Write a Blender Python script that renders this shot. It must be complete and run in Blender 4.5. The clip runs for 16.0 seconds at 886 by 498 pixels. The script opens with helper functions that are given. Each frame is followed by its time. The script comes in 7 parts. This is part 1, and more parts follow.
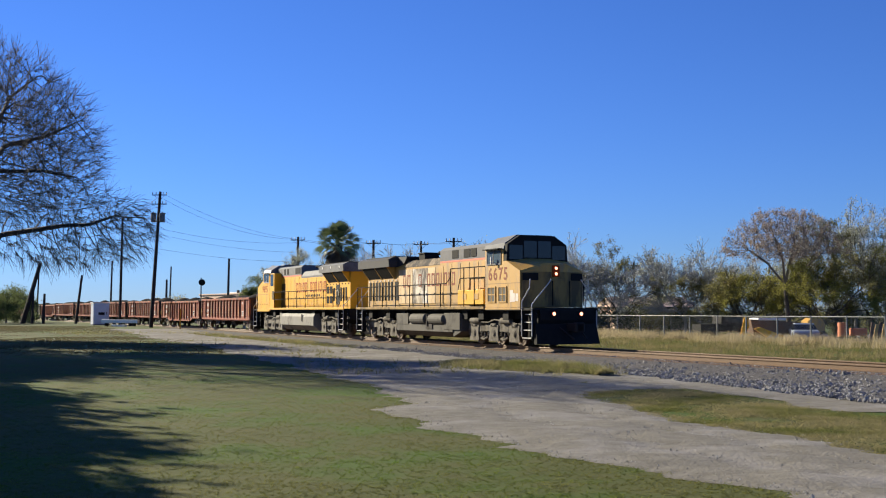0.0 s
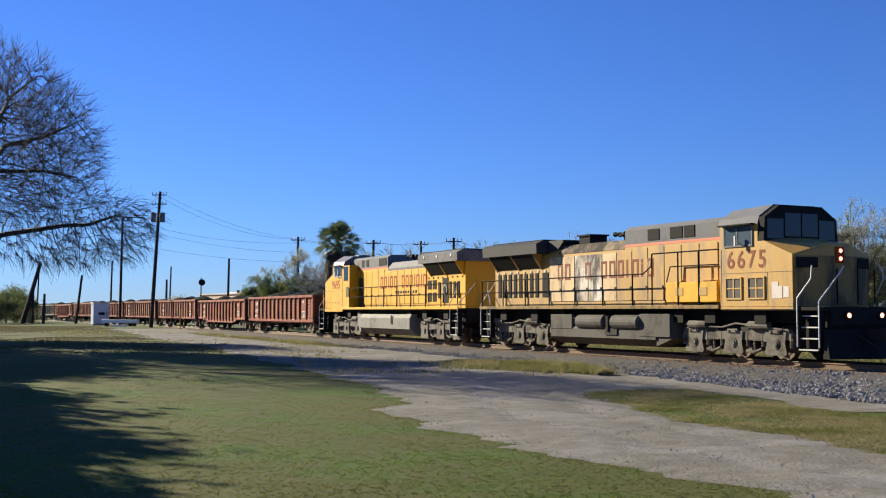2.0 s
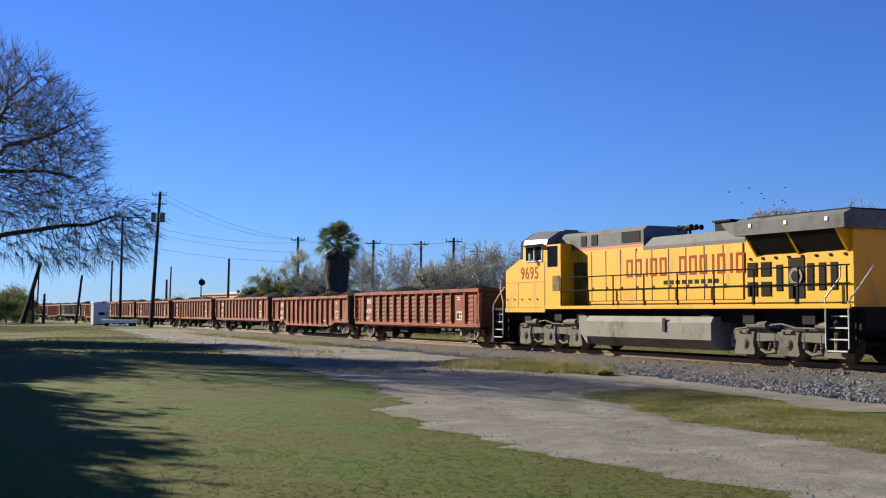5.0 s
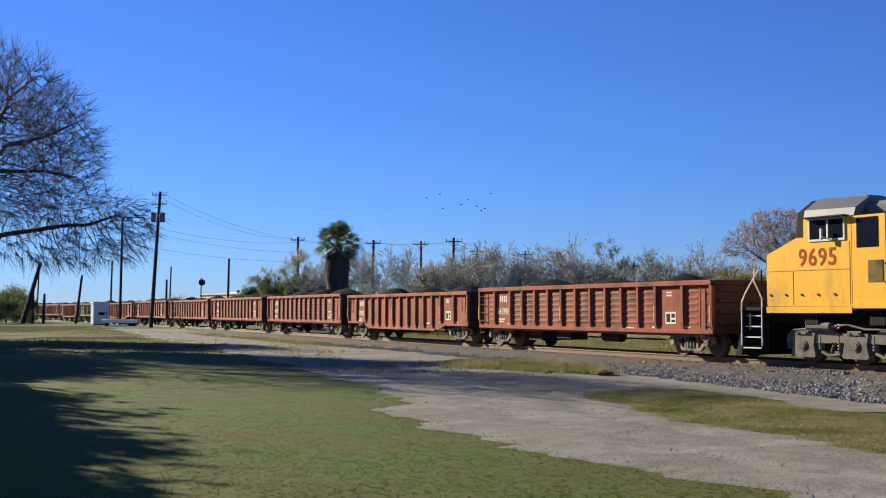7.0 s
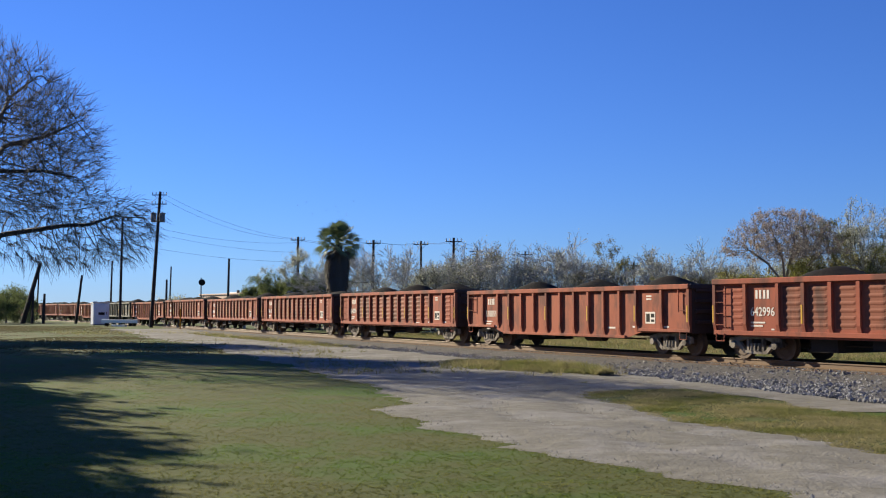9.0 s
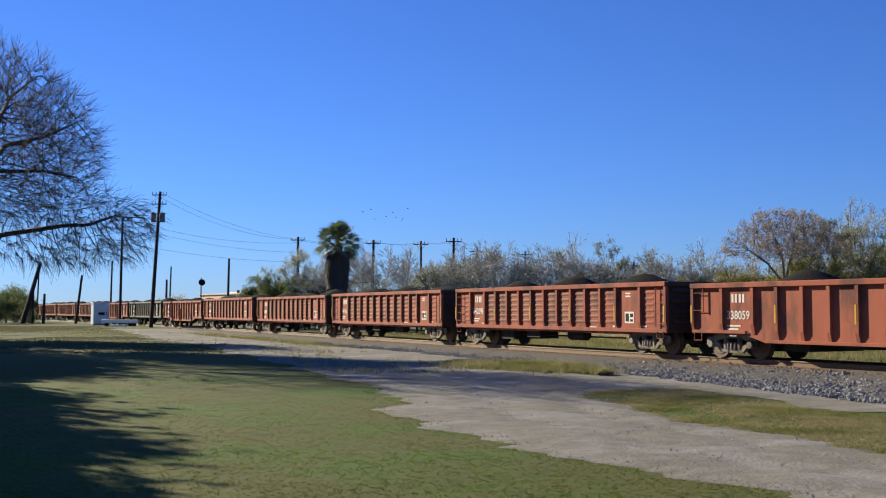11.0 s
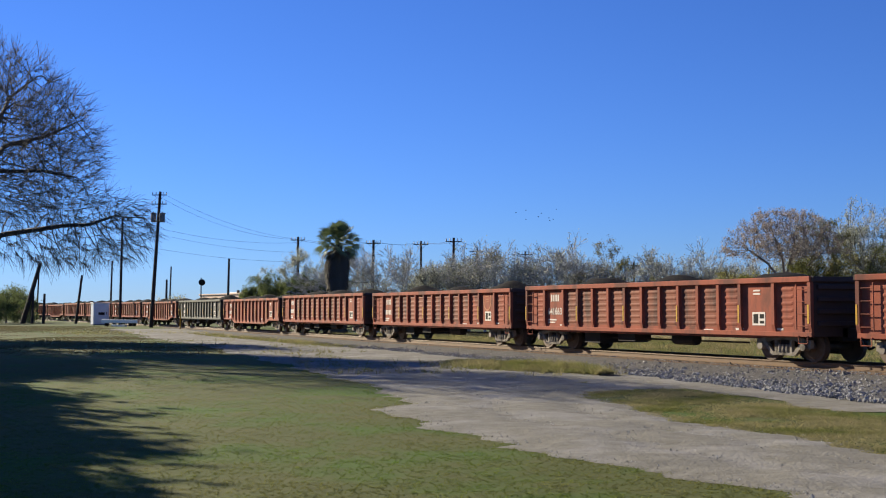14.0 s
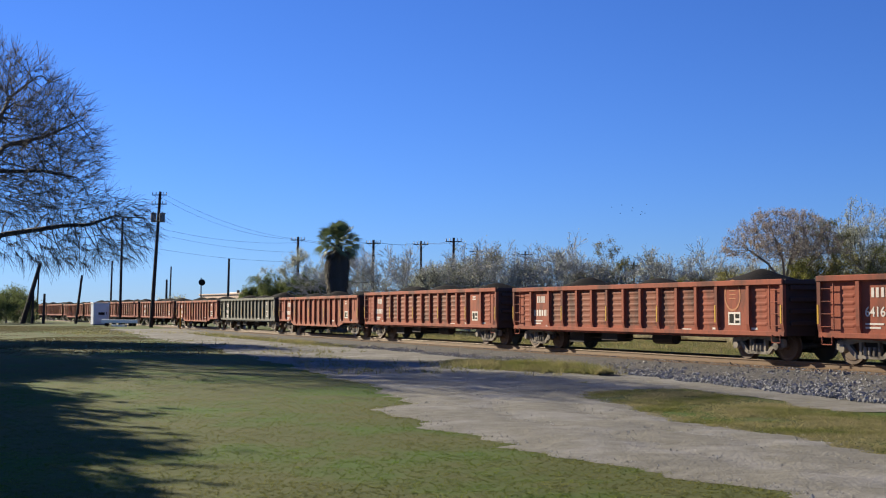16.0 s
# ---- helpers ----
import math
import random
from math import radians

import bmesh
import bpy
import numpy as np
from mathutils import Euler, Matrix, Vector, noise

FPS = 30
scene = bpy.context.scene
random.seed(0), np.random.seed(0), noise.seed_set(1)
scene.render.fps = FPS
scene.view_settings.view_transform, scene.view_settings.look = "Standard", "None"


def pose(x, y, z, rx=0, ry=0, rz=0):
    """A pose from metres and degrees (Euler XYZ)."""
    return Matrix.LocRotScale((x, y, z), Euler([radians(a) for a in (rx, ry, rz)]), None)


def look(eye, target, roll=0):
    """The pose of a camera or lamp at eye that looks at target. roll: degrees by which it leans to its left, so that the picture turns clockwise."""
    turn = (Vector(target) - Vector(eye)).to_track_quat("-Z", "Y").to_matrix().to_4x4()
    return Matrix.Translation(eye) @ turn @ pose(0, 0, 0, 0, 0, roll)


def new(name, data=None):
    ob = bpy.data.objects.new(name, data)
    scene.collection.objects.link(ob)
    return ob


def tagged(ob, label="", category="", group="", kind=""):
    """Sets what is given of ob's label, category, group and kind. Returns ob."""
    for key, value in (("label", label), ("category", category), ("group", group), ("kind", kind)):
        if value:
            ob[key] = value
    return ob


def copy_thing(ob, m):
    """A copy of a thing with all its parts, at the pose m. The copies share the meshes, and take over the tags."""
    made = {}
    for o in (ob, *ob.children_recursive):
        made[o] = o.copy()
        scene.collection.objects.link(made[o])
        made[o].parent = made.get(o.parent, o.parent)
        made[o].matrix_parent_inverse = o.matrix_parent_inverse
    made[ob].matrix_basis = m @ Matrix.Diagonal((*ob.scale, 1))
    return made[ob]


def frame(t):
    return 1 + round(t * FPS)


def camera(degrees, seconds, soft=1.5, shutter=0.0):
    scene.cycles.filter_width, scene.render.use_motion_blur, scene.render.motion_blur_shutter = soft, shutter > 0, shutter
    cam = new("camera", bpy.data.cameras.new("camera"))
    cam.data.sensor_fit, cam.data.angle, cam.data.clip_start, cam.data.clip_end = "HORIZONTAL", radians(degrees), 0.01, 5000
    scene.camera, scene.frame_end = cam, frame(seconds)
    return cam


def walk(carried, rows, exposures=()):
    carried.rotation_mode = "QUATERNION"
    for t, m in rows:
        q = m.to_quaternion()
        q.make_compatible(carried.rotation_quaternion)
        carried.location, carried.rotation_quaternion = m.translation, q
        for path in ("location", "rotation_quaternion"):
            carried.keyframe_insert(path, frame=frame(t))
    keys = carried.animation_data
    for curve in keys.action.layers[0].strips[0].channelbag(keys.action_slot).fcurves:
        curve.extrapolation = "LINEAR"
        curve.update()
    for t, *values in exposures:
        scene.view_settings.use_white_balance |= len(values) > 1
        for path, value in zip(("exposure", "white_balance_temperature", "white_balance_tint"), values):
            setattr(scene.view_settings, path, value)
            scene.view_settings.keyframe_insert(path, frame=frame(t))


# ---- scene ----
EYE = 1.908                       # eye height above the ground
cam = camera(42.60, 16.0, soft=1.1)
cam_pose = pose(0, 0, EYE, 93.104, 0, 0) @ pose(0, 0, 0, 0, 0, 0.03)
walk(cam, [(0.0, cam_pose), (16.0, cam_pose)])

# ---- world, sun, exposure ----
SUN_TO = Vector((-0.766, 0.643, 0.0)).normalized()      # level direction towards the sun
SUN_EL = radians(22)
scene.view_settings.exposure = 1.05
world = bpy.data.worlds.new("sky")
scene.world = world
world.use_nodes = True
_n, _l = world.node_tree.nodes, world.node_tree.links
_sky = _n.new("ShaderNodeTexSky")
_sky.sky_type, _sky.sun_disc = "NISHITA", False
_sky.sun_elevation = SUN_EL
_sky.sun_rotation = math.atan2(SUN_TO.x, SUN_TO.y)
_sky.air_density, _sky.dust_density, _sky.ozone_density = 1.0, 0.0, 6.0
_tint = _n.new("ShaderNodeMix")
_tint.data_type, _tint.blend_type = "RGBA", "MULTIPLY"
_tint.inputs[0].default_value = 1.0
_tint.inputs[7].default_value = (0.575, 0.80, 1.37, 1)
_l.new(_sky.outputs[0], _tint.inputs[6])
_l.new(_tint.outputs[2], _n["Background"].inputs[0])
_n["Background"].inputs[1].default_value = 0.048
sun = new("sun", bpy.data.lights.new("sun", "SUN"))
sun.data.energy, sun.data.angle, sun.data.color = 5.0, radians(0.53), (1.0, 0.90, 0.69)
sun.matrix_world = look((0, 0, 60), Vector((0, 0, 60)) - Vector((SUN_TO.x * math.cos(SUN_EL), SUN_TO.y * math.cos(SUN_EL), math.sin(SUN_EL))))


# ---- materials ----
def mat(name, c1, c2=None, scale=2.0, rough=0.7, metal=0.0, bump=0.0, bscale=40.0, c3=None, s3=0.4, m3=0.5, world_space=False, stretch=(1, 1, 1), contrast=0.25, spec=0.5, island=0.0):
    """Two-tone grain, a third tone in large stains, and a fine relief."""
    m = bpy.data.materials.new(name)
    m.use_nodes = True
    n, l = m.node_tree.nodes, m.node_tree.links
    b = n["Principled BSDF"]
    b.inputs["Roughness"].default_value = rough
    b.inputs["Metallic"].default_value = metal
    b.inputs["Specular IOR Level"].default_value = spec
    co = n.new("ShaderNodeTexCoord")
    if world_space:
        src = n.new("ShaderNodeNewGeometry").outputs["Position"]
    else:
        src = co.outputs["Object"]
    mp = n.new("ShaderNodeMapping")
    mp.inputs["Scale"].default_value = stretch
    l.new(src, mp.inputs["Vector"])

    def noise_of(sc, det=6.0, ro=0.6):
        t = n.new("ShaderNodeTexNoise")
        t.inputs["Scale"].default_value, t.inputs["Detail"].default_value, t.inputs["Roughness"].default_value = sc, det, ro
        l.new(mp.outputs[0], t.inputs["Vector"])
        return t.outputs["Fac"]

    def ramp(fac, lo, hi):
        r = n.new("ShaderNodeMapRange")
        r.inputs["From Min"].default_value, r.inputs["From Max"].default_value = lo, hi
        l.new(fac, r.inputs["Value"])
        return r.outputs[0]

    def mix(fac, a, c):
        x = n.new("ShaderNodeMix")
        x.data_type = "RGBA"
        l.new(fac, x.inputs[0])
        for sock, val in ((x.inputs[6], a), (x.inputs[7], c)):
            if isinstance(val, tuple):
                sock.default_value = (*val, 1)
            else:
                l.new(val, sock)
        return x.outputs[2]
    c2 = c2 or tuple(v * 0.75 for v in c1)
    col = mix(ramp(noise_of(scale), 0.5 - contrast, 0.5 + contrast), c1, c2)
    if c3:
        col = mix(ramp(noise_of(s3, 8.0, 0.65), m3 - 0.06, m3 + 0.08), col, c3)
    if island:
        geo = n.new("ShaderNodeNewGeometry")
        hv = n.new("ShaderNodeHueSaturation")
        sc = n.new("ShaderNodeMapRange")
        sc.inputs["To Min"].default_value, sc.inputs["To Max"].default_value = 1 - island, 1 + island
        l.new(geo.outputs["Random Per Island"], sc.inputs["Value"])
        l.new(sc.outputs[0], hv.inputs["Value"])
        l.new(col, hv.inputs["Color"])
        col = hv.outputs[0]
    l.new(col, b.inputs["Base Color"])
    if bump:
        bp = n.new("ShaderNodeBump")
        bp.inputs["Strength"].default_value, bp.inputs["Distance"].default_value = bump, 0.02
        l.new(noise_of(bscale, 4.0), bp.inputs["Height"])
        l.new(bp.outputs[0], b.inputs["Normal"])
    m["nodes_ready"] = 1
    return m


def leafy(m, amount=0.45):
    """Lets light through thin leaves and blades."""
    n, l = m.node_tree.nodes, m.node_tree.links
    b, out = n["Principled BSDF"], n["Material Output"]
    tr, mx = n.new("ShaderNodeBsdfTranslucent"), n.new("ShaderNodeMixShader")
    mx.inputs[0].default_value = amount
    l.new(b.inputs["Base Color"].links[0].from_socket, tr.inputs["Color"])
    l.new(b.outputs[0], mx.inputs[1])
    l.new(tr.outputs[0], mx.inputs[2])
    l.new(mx.outputs[0], out.inputs["Surface"])
    return m


def glow(name, colour, strength):
    m = bpy.data.materials.new(name)
    m.use_nodes = True
    b = m.node_tree.nodes["Principled BSDF"]
    b.inputs["Base Color"].default_value = (*colour, 1)
    b.inputs["Emission Color"].default_value = (*colour, 1)
    b.inputs["Emission Strength"].default_value = strength
    return m


M_YEL_OLD = mat("faded_yellow_paint", (0.53, 0.305, 0.066), (0.45, 0.255, 0.058), 1.5, 0.5, c3=(0.28, 0.19, 0.10), s3=1.3, m3=0.585, bump=0.05, spec=0.4, stretch=(1, 1, 0.3))
M_YEL = mat("yellow_paint", (0.82, 0.415, 0.006), (0.76, 0.38, 0.006), 1.2, 0.45, c3=(0.52, 0.29, 0.03), s3=1.1, m3=0.60, bump=0.03, spec=0.4, stretch=(1, 1, 0.35))
# Yellow darkened for the shaded nose front; also the grimy side sill.
M_GRIMESHADE = mat("grimy_shade_yellow", (0.36, 0.23, 0.075), (0.27, 0.17, 0.06), 1.6, 0.75, c3=(0.13, 0.09, 0.045), s3=1.4, m3=0.52, bump=0.08, spec=0.2, stretch=(1, 1, 0.35))
# Darker yellow holds the recessed door's shade; the louvred hatch shares it.
M_SHADEYEL = mat("dark_shade_yellow_paint", (0.20, 0.115, 0.01), (0.13, 0.08, 0.01), 2.5, 0.6, c3=(0.05, 0.035, 0.01), s3=1.5, m3=0.5, spec=0.2)
M_SOOTROOF = mat("soot_dark_roof_paint", (0.05, 0.049, 0.05), (0.034, 0.033, 0.034), 2.0, 0.7, bump=0.05, spec=0.25)
M_STENCIL = mat("white_stencil", (0.66, 0.62, 0.56), (0.55, 0.46, 0.40), 4.0, 0.7)
M_GREY = mat("grey_roof_paint", (0.18, 0.18, 0.185), (0.13, 0.13, 0.134), 2.0, 0.75, c3=(0.06, 0.058, 0.056), s3=0.6, m3=0.6, bump=0.05, spec=0.25)
M_BLACK = mat("black_paint", (0.011, 0.011, 0.011), (0.018, 0.016, 0.014), 3.0, 0.8, bump=0.05, spec=0.15)
M_TRUCK = mat("dusty_truck_grey", (0.20, 0.18, 0.145), (0.15, 0.133, 0.108), 3.0, 0.85, c3=(0.075, 0.065, 0.052), s3=1.6, m3=0.53, spec=0.2, bump=0.15, bscale=30)
M_TRUCK_PALE = mat("dusty_pale_truck_grey", (0.20, 0.182, 0.15), (0.15, 0.135, 0.112), 3.0, 0.85, c3=(0.10, 0.09, 0.075), s3=1.6, m3=0.55, spec=0.2, bump=0.15, bscale=30)
M_ROOF_CLEAN = mat("glossy_grey_roof_paint", (0.15, 0.15, 0.155), (0.11, 0.11, 0.115), 1.5, 0.5, c3=(0.07, 0.07, 0.07), s3=0.8, m3=0.6)
M_DARKSTEEL = mat("dark_oily_steel", (0.022, 0.019, 0.017), (0.04, 0.03, 0.025), 3.0, 0.75, bump=0.1, spec=0.2)
M_RED = mat("red_lettering", (0.36, 0.062, 0.010), (0.30, 0.052, 0.010), 3.0, 0.6, spec=0.1)
M_WORN = mat("worn_red_lettering", (0.19, 0.045, 0.022), (0.26, 0.08, 0.035), 3.0, 0.6, c3=(0.45, 0.33, 0.22), s3=1.6, m3=0.62, spec=0.15)
M_TANK_DIRTY = mat("grimy_tank_grey", (0.125, 0.116, 0.098), (0.09, 0.082, 0.07), 1.2, 0.8, c3=(0.045, 0.04, 0.034), s3=0.9, m3=0.60, bump=0.05, spec=0.2)
M_TANK = mat("dusty_tank_grey", (0.25, 0.24, 0.215), (0.20, 0.19, 0.165), 1.2, 0.75, c3=(0.085, 0.075, 0.06), s3=0.8, m3=0.62, bump=0.05, spec=0.25)
M_PEEL = mat("peeled_white_primer", (0.78, 0.73, 0.64), (0.46, 0.36, 0.24), 1.3, 0.8, c3=(0.13, 0.11, 0.095), s3=1.7, m3=0.52, stretch=(1, 1, 0.4), bump=0.1, contrast=0.12, spec=0.2)
M_FADE = mat("bleached_peeling_yellow", (0.72, 0.54, 0.33), (0.62, 0.40, 0.17), 1.3, 0.55, c3=(0.30, 0.25, 0.19), s3=1.3, m3=0.55, stretch=(1, 1, 0.4), bump=0.08, contrast=0.15, spec=0.2)
M_SCORCH = mat("scorched_roof_paint", (0.30, 0.23, 0.15), (0.13, 0.10, 0.07), 1.8, 0.85, c3=(0.035, 0.03, 0.027), s3=1.2, m3=0.46, bump=0.1, contrast=0.15, spec=0.2)
M_STRIPE = mat("orange_red_stripe", (0.62, 0.13, 0.04), (0.55, 0.14, 0.05), 2.0, 0.5)
M_HANDRAIL = mat("dark_handrail", (0.010, 0.009, 0.009), (0.016, 0.013, 0.012), 4.0, 0.85, spec=0.08)
M_WHITERAIL = mat("white_handrail", (0.62, 0.60, 0.56), (0.5, 0.48, 0.44), 4.0, 0.5)
M_WHITE = mat("white_paint", (0.75, 0.74, 0.71), (0.66, 0.65, 0.62), 2.0, 0.55)
M_GLASS = mat("dark_window_glass", (0.008, 0.012, 0.02), (0.012, 0.016, 0.024), 1.0, 0.12, spec=0.35)
# Blue-grey base colour imitates the sky mirrored in the pane.
M_GLASS_SKY = mat("sky_lit_window_glass", (0.10, 0.14, 0.18), (0.07, 0.10, 0.13), 1.0, 0.1)
M_TRUCK_CAR = mat("dusty_bogie_grey", (0.29, 0.255, 0.21), (0.20, 0.17, 0.14), 3.0, 0.85, c3=(0.06, 0.05, 0.042), s3=1.6, m3=0.56, bump=0.15, spec=0.2)
M_GOND = mat("boxcar_red_paint", (0.335, 0.100, 0.060), (0.25, 0.074, 0.046), 1.4, 0.75, c3=(0.15, 0.062, 0.045), s3=1.1, m3=0.55, bump=0.15, bscale=25, stretch=(1, 1, 0.35), spec=0.12)
M_PANEL = mat("rust_dulled_panel_paint", (0.27, 0.096, 0.058), (0.20, 0.073, 0.046), 1.6, 0.7, c3=(0.10, 0.045, 0.033), s3=1.3, m3=0.53, bump=0.15, bscale=25, stretch=(1, 1, 0.35), spec=0.12)
M_GOND2 = mat("rusty_brown_paint", (0.355, 0.110, 0.063), (0.26, 0.080, 0.048), 1.5, 0.75, c3=(0.145, 0.06, 0.044), s3=1.1, m3=0.54, bump=0.15, bscale=25, stretch=(1, 1, 0.35), spec=0.12)
M_GOND3 = mat("dark_green_paint", (0.055, 0.053, 0.036), (0.04, 0.04, 0.028), 1.8, 0.8, c3=(0.11, 0.07, 0.045), s3=0.7, m3=0.6, bump=0.12, bscale=25)
# Colour holds the shade of the car ends, far below the sides' red.
M_DARKEND = mat("dark_shade_paint", (0.05, 0.028, 0.022), (0.035, 0.022, 0.02), 2.0, 0.85, bump=0.1)
M_EMBLEM = mat("faded_orange_emblem_paint", (0.50, 0.23, 0.12), (0.36, 0.14, 0.07), 6.0, 0.7, spec=0.15)
M_REFL = mat("yellow_reflector", (0.55, 0.30, 0.03), (0.45, 0.25, 0.03), 5.0, 0.5, spec=0.2)
M_COAL = mat("black_aggregate", (0.012, 0.010, 0.009), (0.024, 0.02, 0.017), 14.0, 0.95, bump=1.0, bscale=18, spec=0.1)
M_WHEEL = mat("rusty_wheel_steel", (0.14, 0.095, 0.065), (0.09, 0.06, 0.045), 4.0, 0.6, metal=0.3, bump=0.1)
M_RUST = mat("rail_rust", (0.165, 0.096, 0.047), (0.12, 0.07, 0.036), 3.0, 0.7, world_space=True, bump=0.1)
M_RAILTOP = mat("worn_rail_head", (0.19, 0.125, 0.07), (0.15, 0.095, 0.055), 3.0, 0.5, metal=0.3, world_space=True)
M_TIE = mat("weathered_tie_wood", (0.115, 0.075, 0.05), (0.075, 0.05, 0.035), 6.0, 0.9, bump=0.4, bscale=25)
M_POLE = mat("weathered_pole_wood", (0.036, 0.024, 0.02), (0.024, 0.017, 0.014), 3.0, 0.9, stretch=(6, 6, 0.6), bump=0.3)
M_GALV = mat("galvanised_steel", (0.19, 0.20, 0.20), (0.14, 0.15, 0.15), 6.0, 0.6, metal=0.2)
M_BARK = mat("grey_bark", (0.085, 0.072, 0.06), (0.055, 0.047, 0.04), 4.0, 0.95, bump=0.5, bscale=20)
# ---- mesh helpers ----
def box(bm, x0, x1, y0, y1, z0, z1, bevel=0.0):
    vs = [bm.verts.new((x, y, z)) for x in (x0, x1) for y in (y0, y1) for z in (z0, z1)]
    fs = [bm.faces.new([vs[i] for i in q]) for q in ((0, 1, 3, 2), (4, 6, 7, 5), (0, 4, 5, 1), (2, 3, 7, 6), (0, 2, 6, 4), (1, 5, 7, 3))]
    if bevel:
        es = list({e for f in fs for e in f.edges})
        bmesh.ops.bevel(bm, geom=es, offset=bevel, segments=1, affect="EDGES")
    return bm


def prism(bm, pts, y0, y1):
    """A side profile of (x, z) points, extruded from y0 to y1."""
    a = [bm.verts.new((x, y0, z)) for x, z in pts]
    b = [bm.verts.new((x, y1, z)) for x, z in pts]
    k = len(pts)
    fs = [bm.faces.new(a), bm.faces.new(b[::-1])]
    fs += [bm.faces.new((a[(i + 1) % k], a[i], b[i], b[(i + 1) % k])) for i in range(k)]
    bmesh.ops.recalc_face_normals(bm, faces=fs)
    return bm


def prism_z(bm, pts, z0, z1):
    """A plan of (x, y) points, raised from z0 to z1."""
    a = [bm.verts.new((x, y, z0)) for x, y in pts]
    b = [bm.verts.new((x, y, z1)) for x, y in pts]
    k = len(pts)
    fs = [bm.faces.new(a), bm.faces.new(b[::-1])]
    fs += [bm.faces.new((a[(i + 1) % k], a[i], b[i], b[(i + 1) % k])) for i in range(k)]
    bmesh.ops.recalc_face_normals(bm, faces=fs)
    return bm


def prism_x(bm, pts, x0, x1):
    """A cross section of (y, z) points, extruded from x0 to x1."""
    a = [bm.verts.new((x0, y, z)) for y, z in pts]
    b = [bm.verts.new((x1, y, z)) for y, z in pts]
    k = len(pts)
    fs = [bm.faces.new(a), bm.faces.new(b[::-1])]
    fs += [bm.faces.new((a[(i + 1) % k], a[i], b[i], b[(i + 1) % k])) for i in range(k)]
    bmesh.ops.recalc_face_normals(bm, faces=fs)
    return bm


def rod(bm, p0, p1, r0, r1=None, seg=8):
    p0, p1 = Vector(p0), Vector(p1)
    r1 = r0 if r1 is None else r1
    d = (p1 - p0).normalized()
    u = d.orthogonal().normalized()
    w = d.cross(u)
    rings = []
    for p, r in ((p0, r0), (p1, r1)):
        rings.append([bm.verts.new(p + (u * math.cos(a) + w * math.sin(a)) * r) for a in (2 * math.pi * i / seg for i in range(seg))])
    for i in range(seg):
        bm.faces.new((rings[0][i], rings[0][(i + 1) % seg], rings[1][(i + 1) % seg], rings[1][i]))
    bm.faces.new(rings[0][::-1])
    bm.faces.new(rings[1])
    return bm


def poly_rods(bm, pts, r, seg=6):
    for a, b in zip(pts, pts[1:]):
        rod(bm, a, b, r, seg=seg)
    return bm


def mesh_of(bm, name, material):
    me = bpy.data.meshes.new(name)
    bm.to_mesh(me)
    bm.free()
    me.materials.append(material)
    return me


def part(name, bm, material, parent, label=""):
    ob = new(name, mesh_of(bm, name, material))
    ob.parent = parent
    return tagged(ob, label)


def share(name, me, parent, m=None):
    ob = new(name, me)
    ob.parent = parent
    if m is not None:
        ob.matrix_basis = m
    return ob


def thing(name, label, category, group="", at=None):
    ob = new(name)
    ob.empty_display_size = 0.3
    if at is not None:
        ob.matrix_basis = at
    return tagged(ob, label, category, group)


def bm_new():
    return bmesh.new()


def tubes_mesh(name, lines, material, sides=4):
    """Tapered tubes: each line is a list of (point, radius)."""
    vs, fs = [], []
    for line in lines:
        start = len(vs)
        k = len(line)
        for i, (p, r) in enumerate(line):
            q = line[min(i + 1, k - 1)][0] - line[max(i - 1, 0)][0]
            d = q.normalized() if q.length > 1e-6 else Vector((0, 0, 1))
            u = d.orthogonal().normalized()
            w = d.cross(u)
            for j in range(sides):
                a = 2 * math.pi * j / sides
                vs.append(p + (u * math.cos(a) + w * math.sin(a)) * r)
        for i in range(k - 1):
            for j in range(sides):
                a, b = start + i * sides + j, start + i * sides + (j + 1) % sides
                fs.append((a, b, b + sides, a + sides))
    me = bpy.data.meshes.new(name)
    me.from_pydata(vs, [], fs)
    me.materials.append(material)
    return me


def leaves_mesh(name, spots, size, material, rnd, up=0.3):
    """Small bent leaf blades about the spots."""
    vs, fs = [], []
    for p in spots:
        s = size * rnd.uniform(0.6, 1.4)
        d = Vector((rnd.gauss(0, 1), rnd.gauss(0, 1), rnd.gauss(0, 1) - up)).normalized()
        w = d.orthogonal().normalized()
        w.rotate(Matrix.Rotation(rnd.uniform(0, 6.28), 3, d))
        k = len(vs)
        vs += [p, p + d * s * 0.5 + w * s * 0.28, p + d * s, p + d * s * 0.5 - w * s * 0.28]
        fs.append((k, k + 1, k + 2, k + 3))
    me = bpy.data.meshes.new(name)
    me.from_pydata(vs, [], fs)
    me.materials.append(material)
    return me


def lettering(text, height, material, parent, at, label="", squeeze=1.0, name="lettering", gap=1.0):
    """Built-in font, as a thin mesh; at is its pose in the parent's space."""
    cu = bpy.data.curves.new("letters", "FONT")
    cu.body, cu.size, cu.extrude, cu.align_x, cu.align_y = text, height * 1.38, 0.003, "CENTER", "CENTER"
    cu.resolution_u, cu.space_character = 3, gap
    cu.offset = height * 0.02
    tmp = new("letters", cu)
    me = bpy.data.meshes.new_from_object(tmp.evaluated_get(bpy.context.evaluated_depsgraph_get()))
    bpy.data.objects.remove(tmp)
    bpy.data.curves.remove(cu)
    me.transform(Matrix.Diagonal((squeeze, 1, 1, 1)))
    me.materials.clear()
    me.materials.append(material)
    ob = new(name, me)
    ob.parent, ob.matrix_basis = parent, at
    return tagged(ob, label)


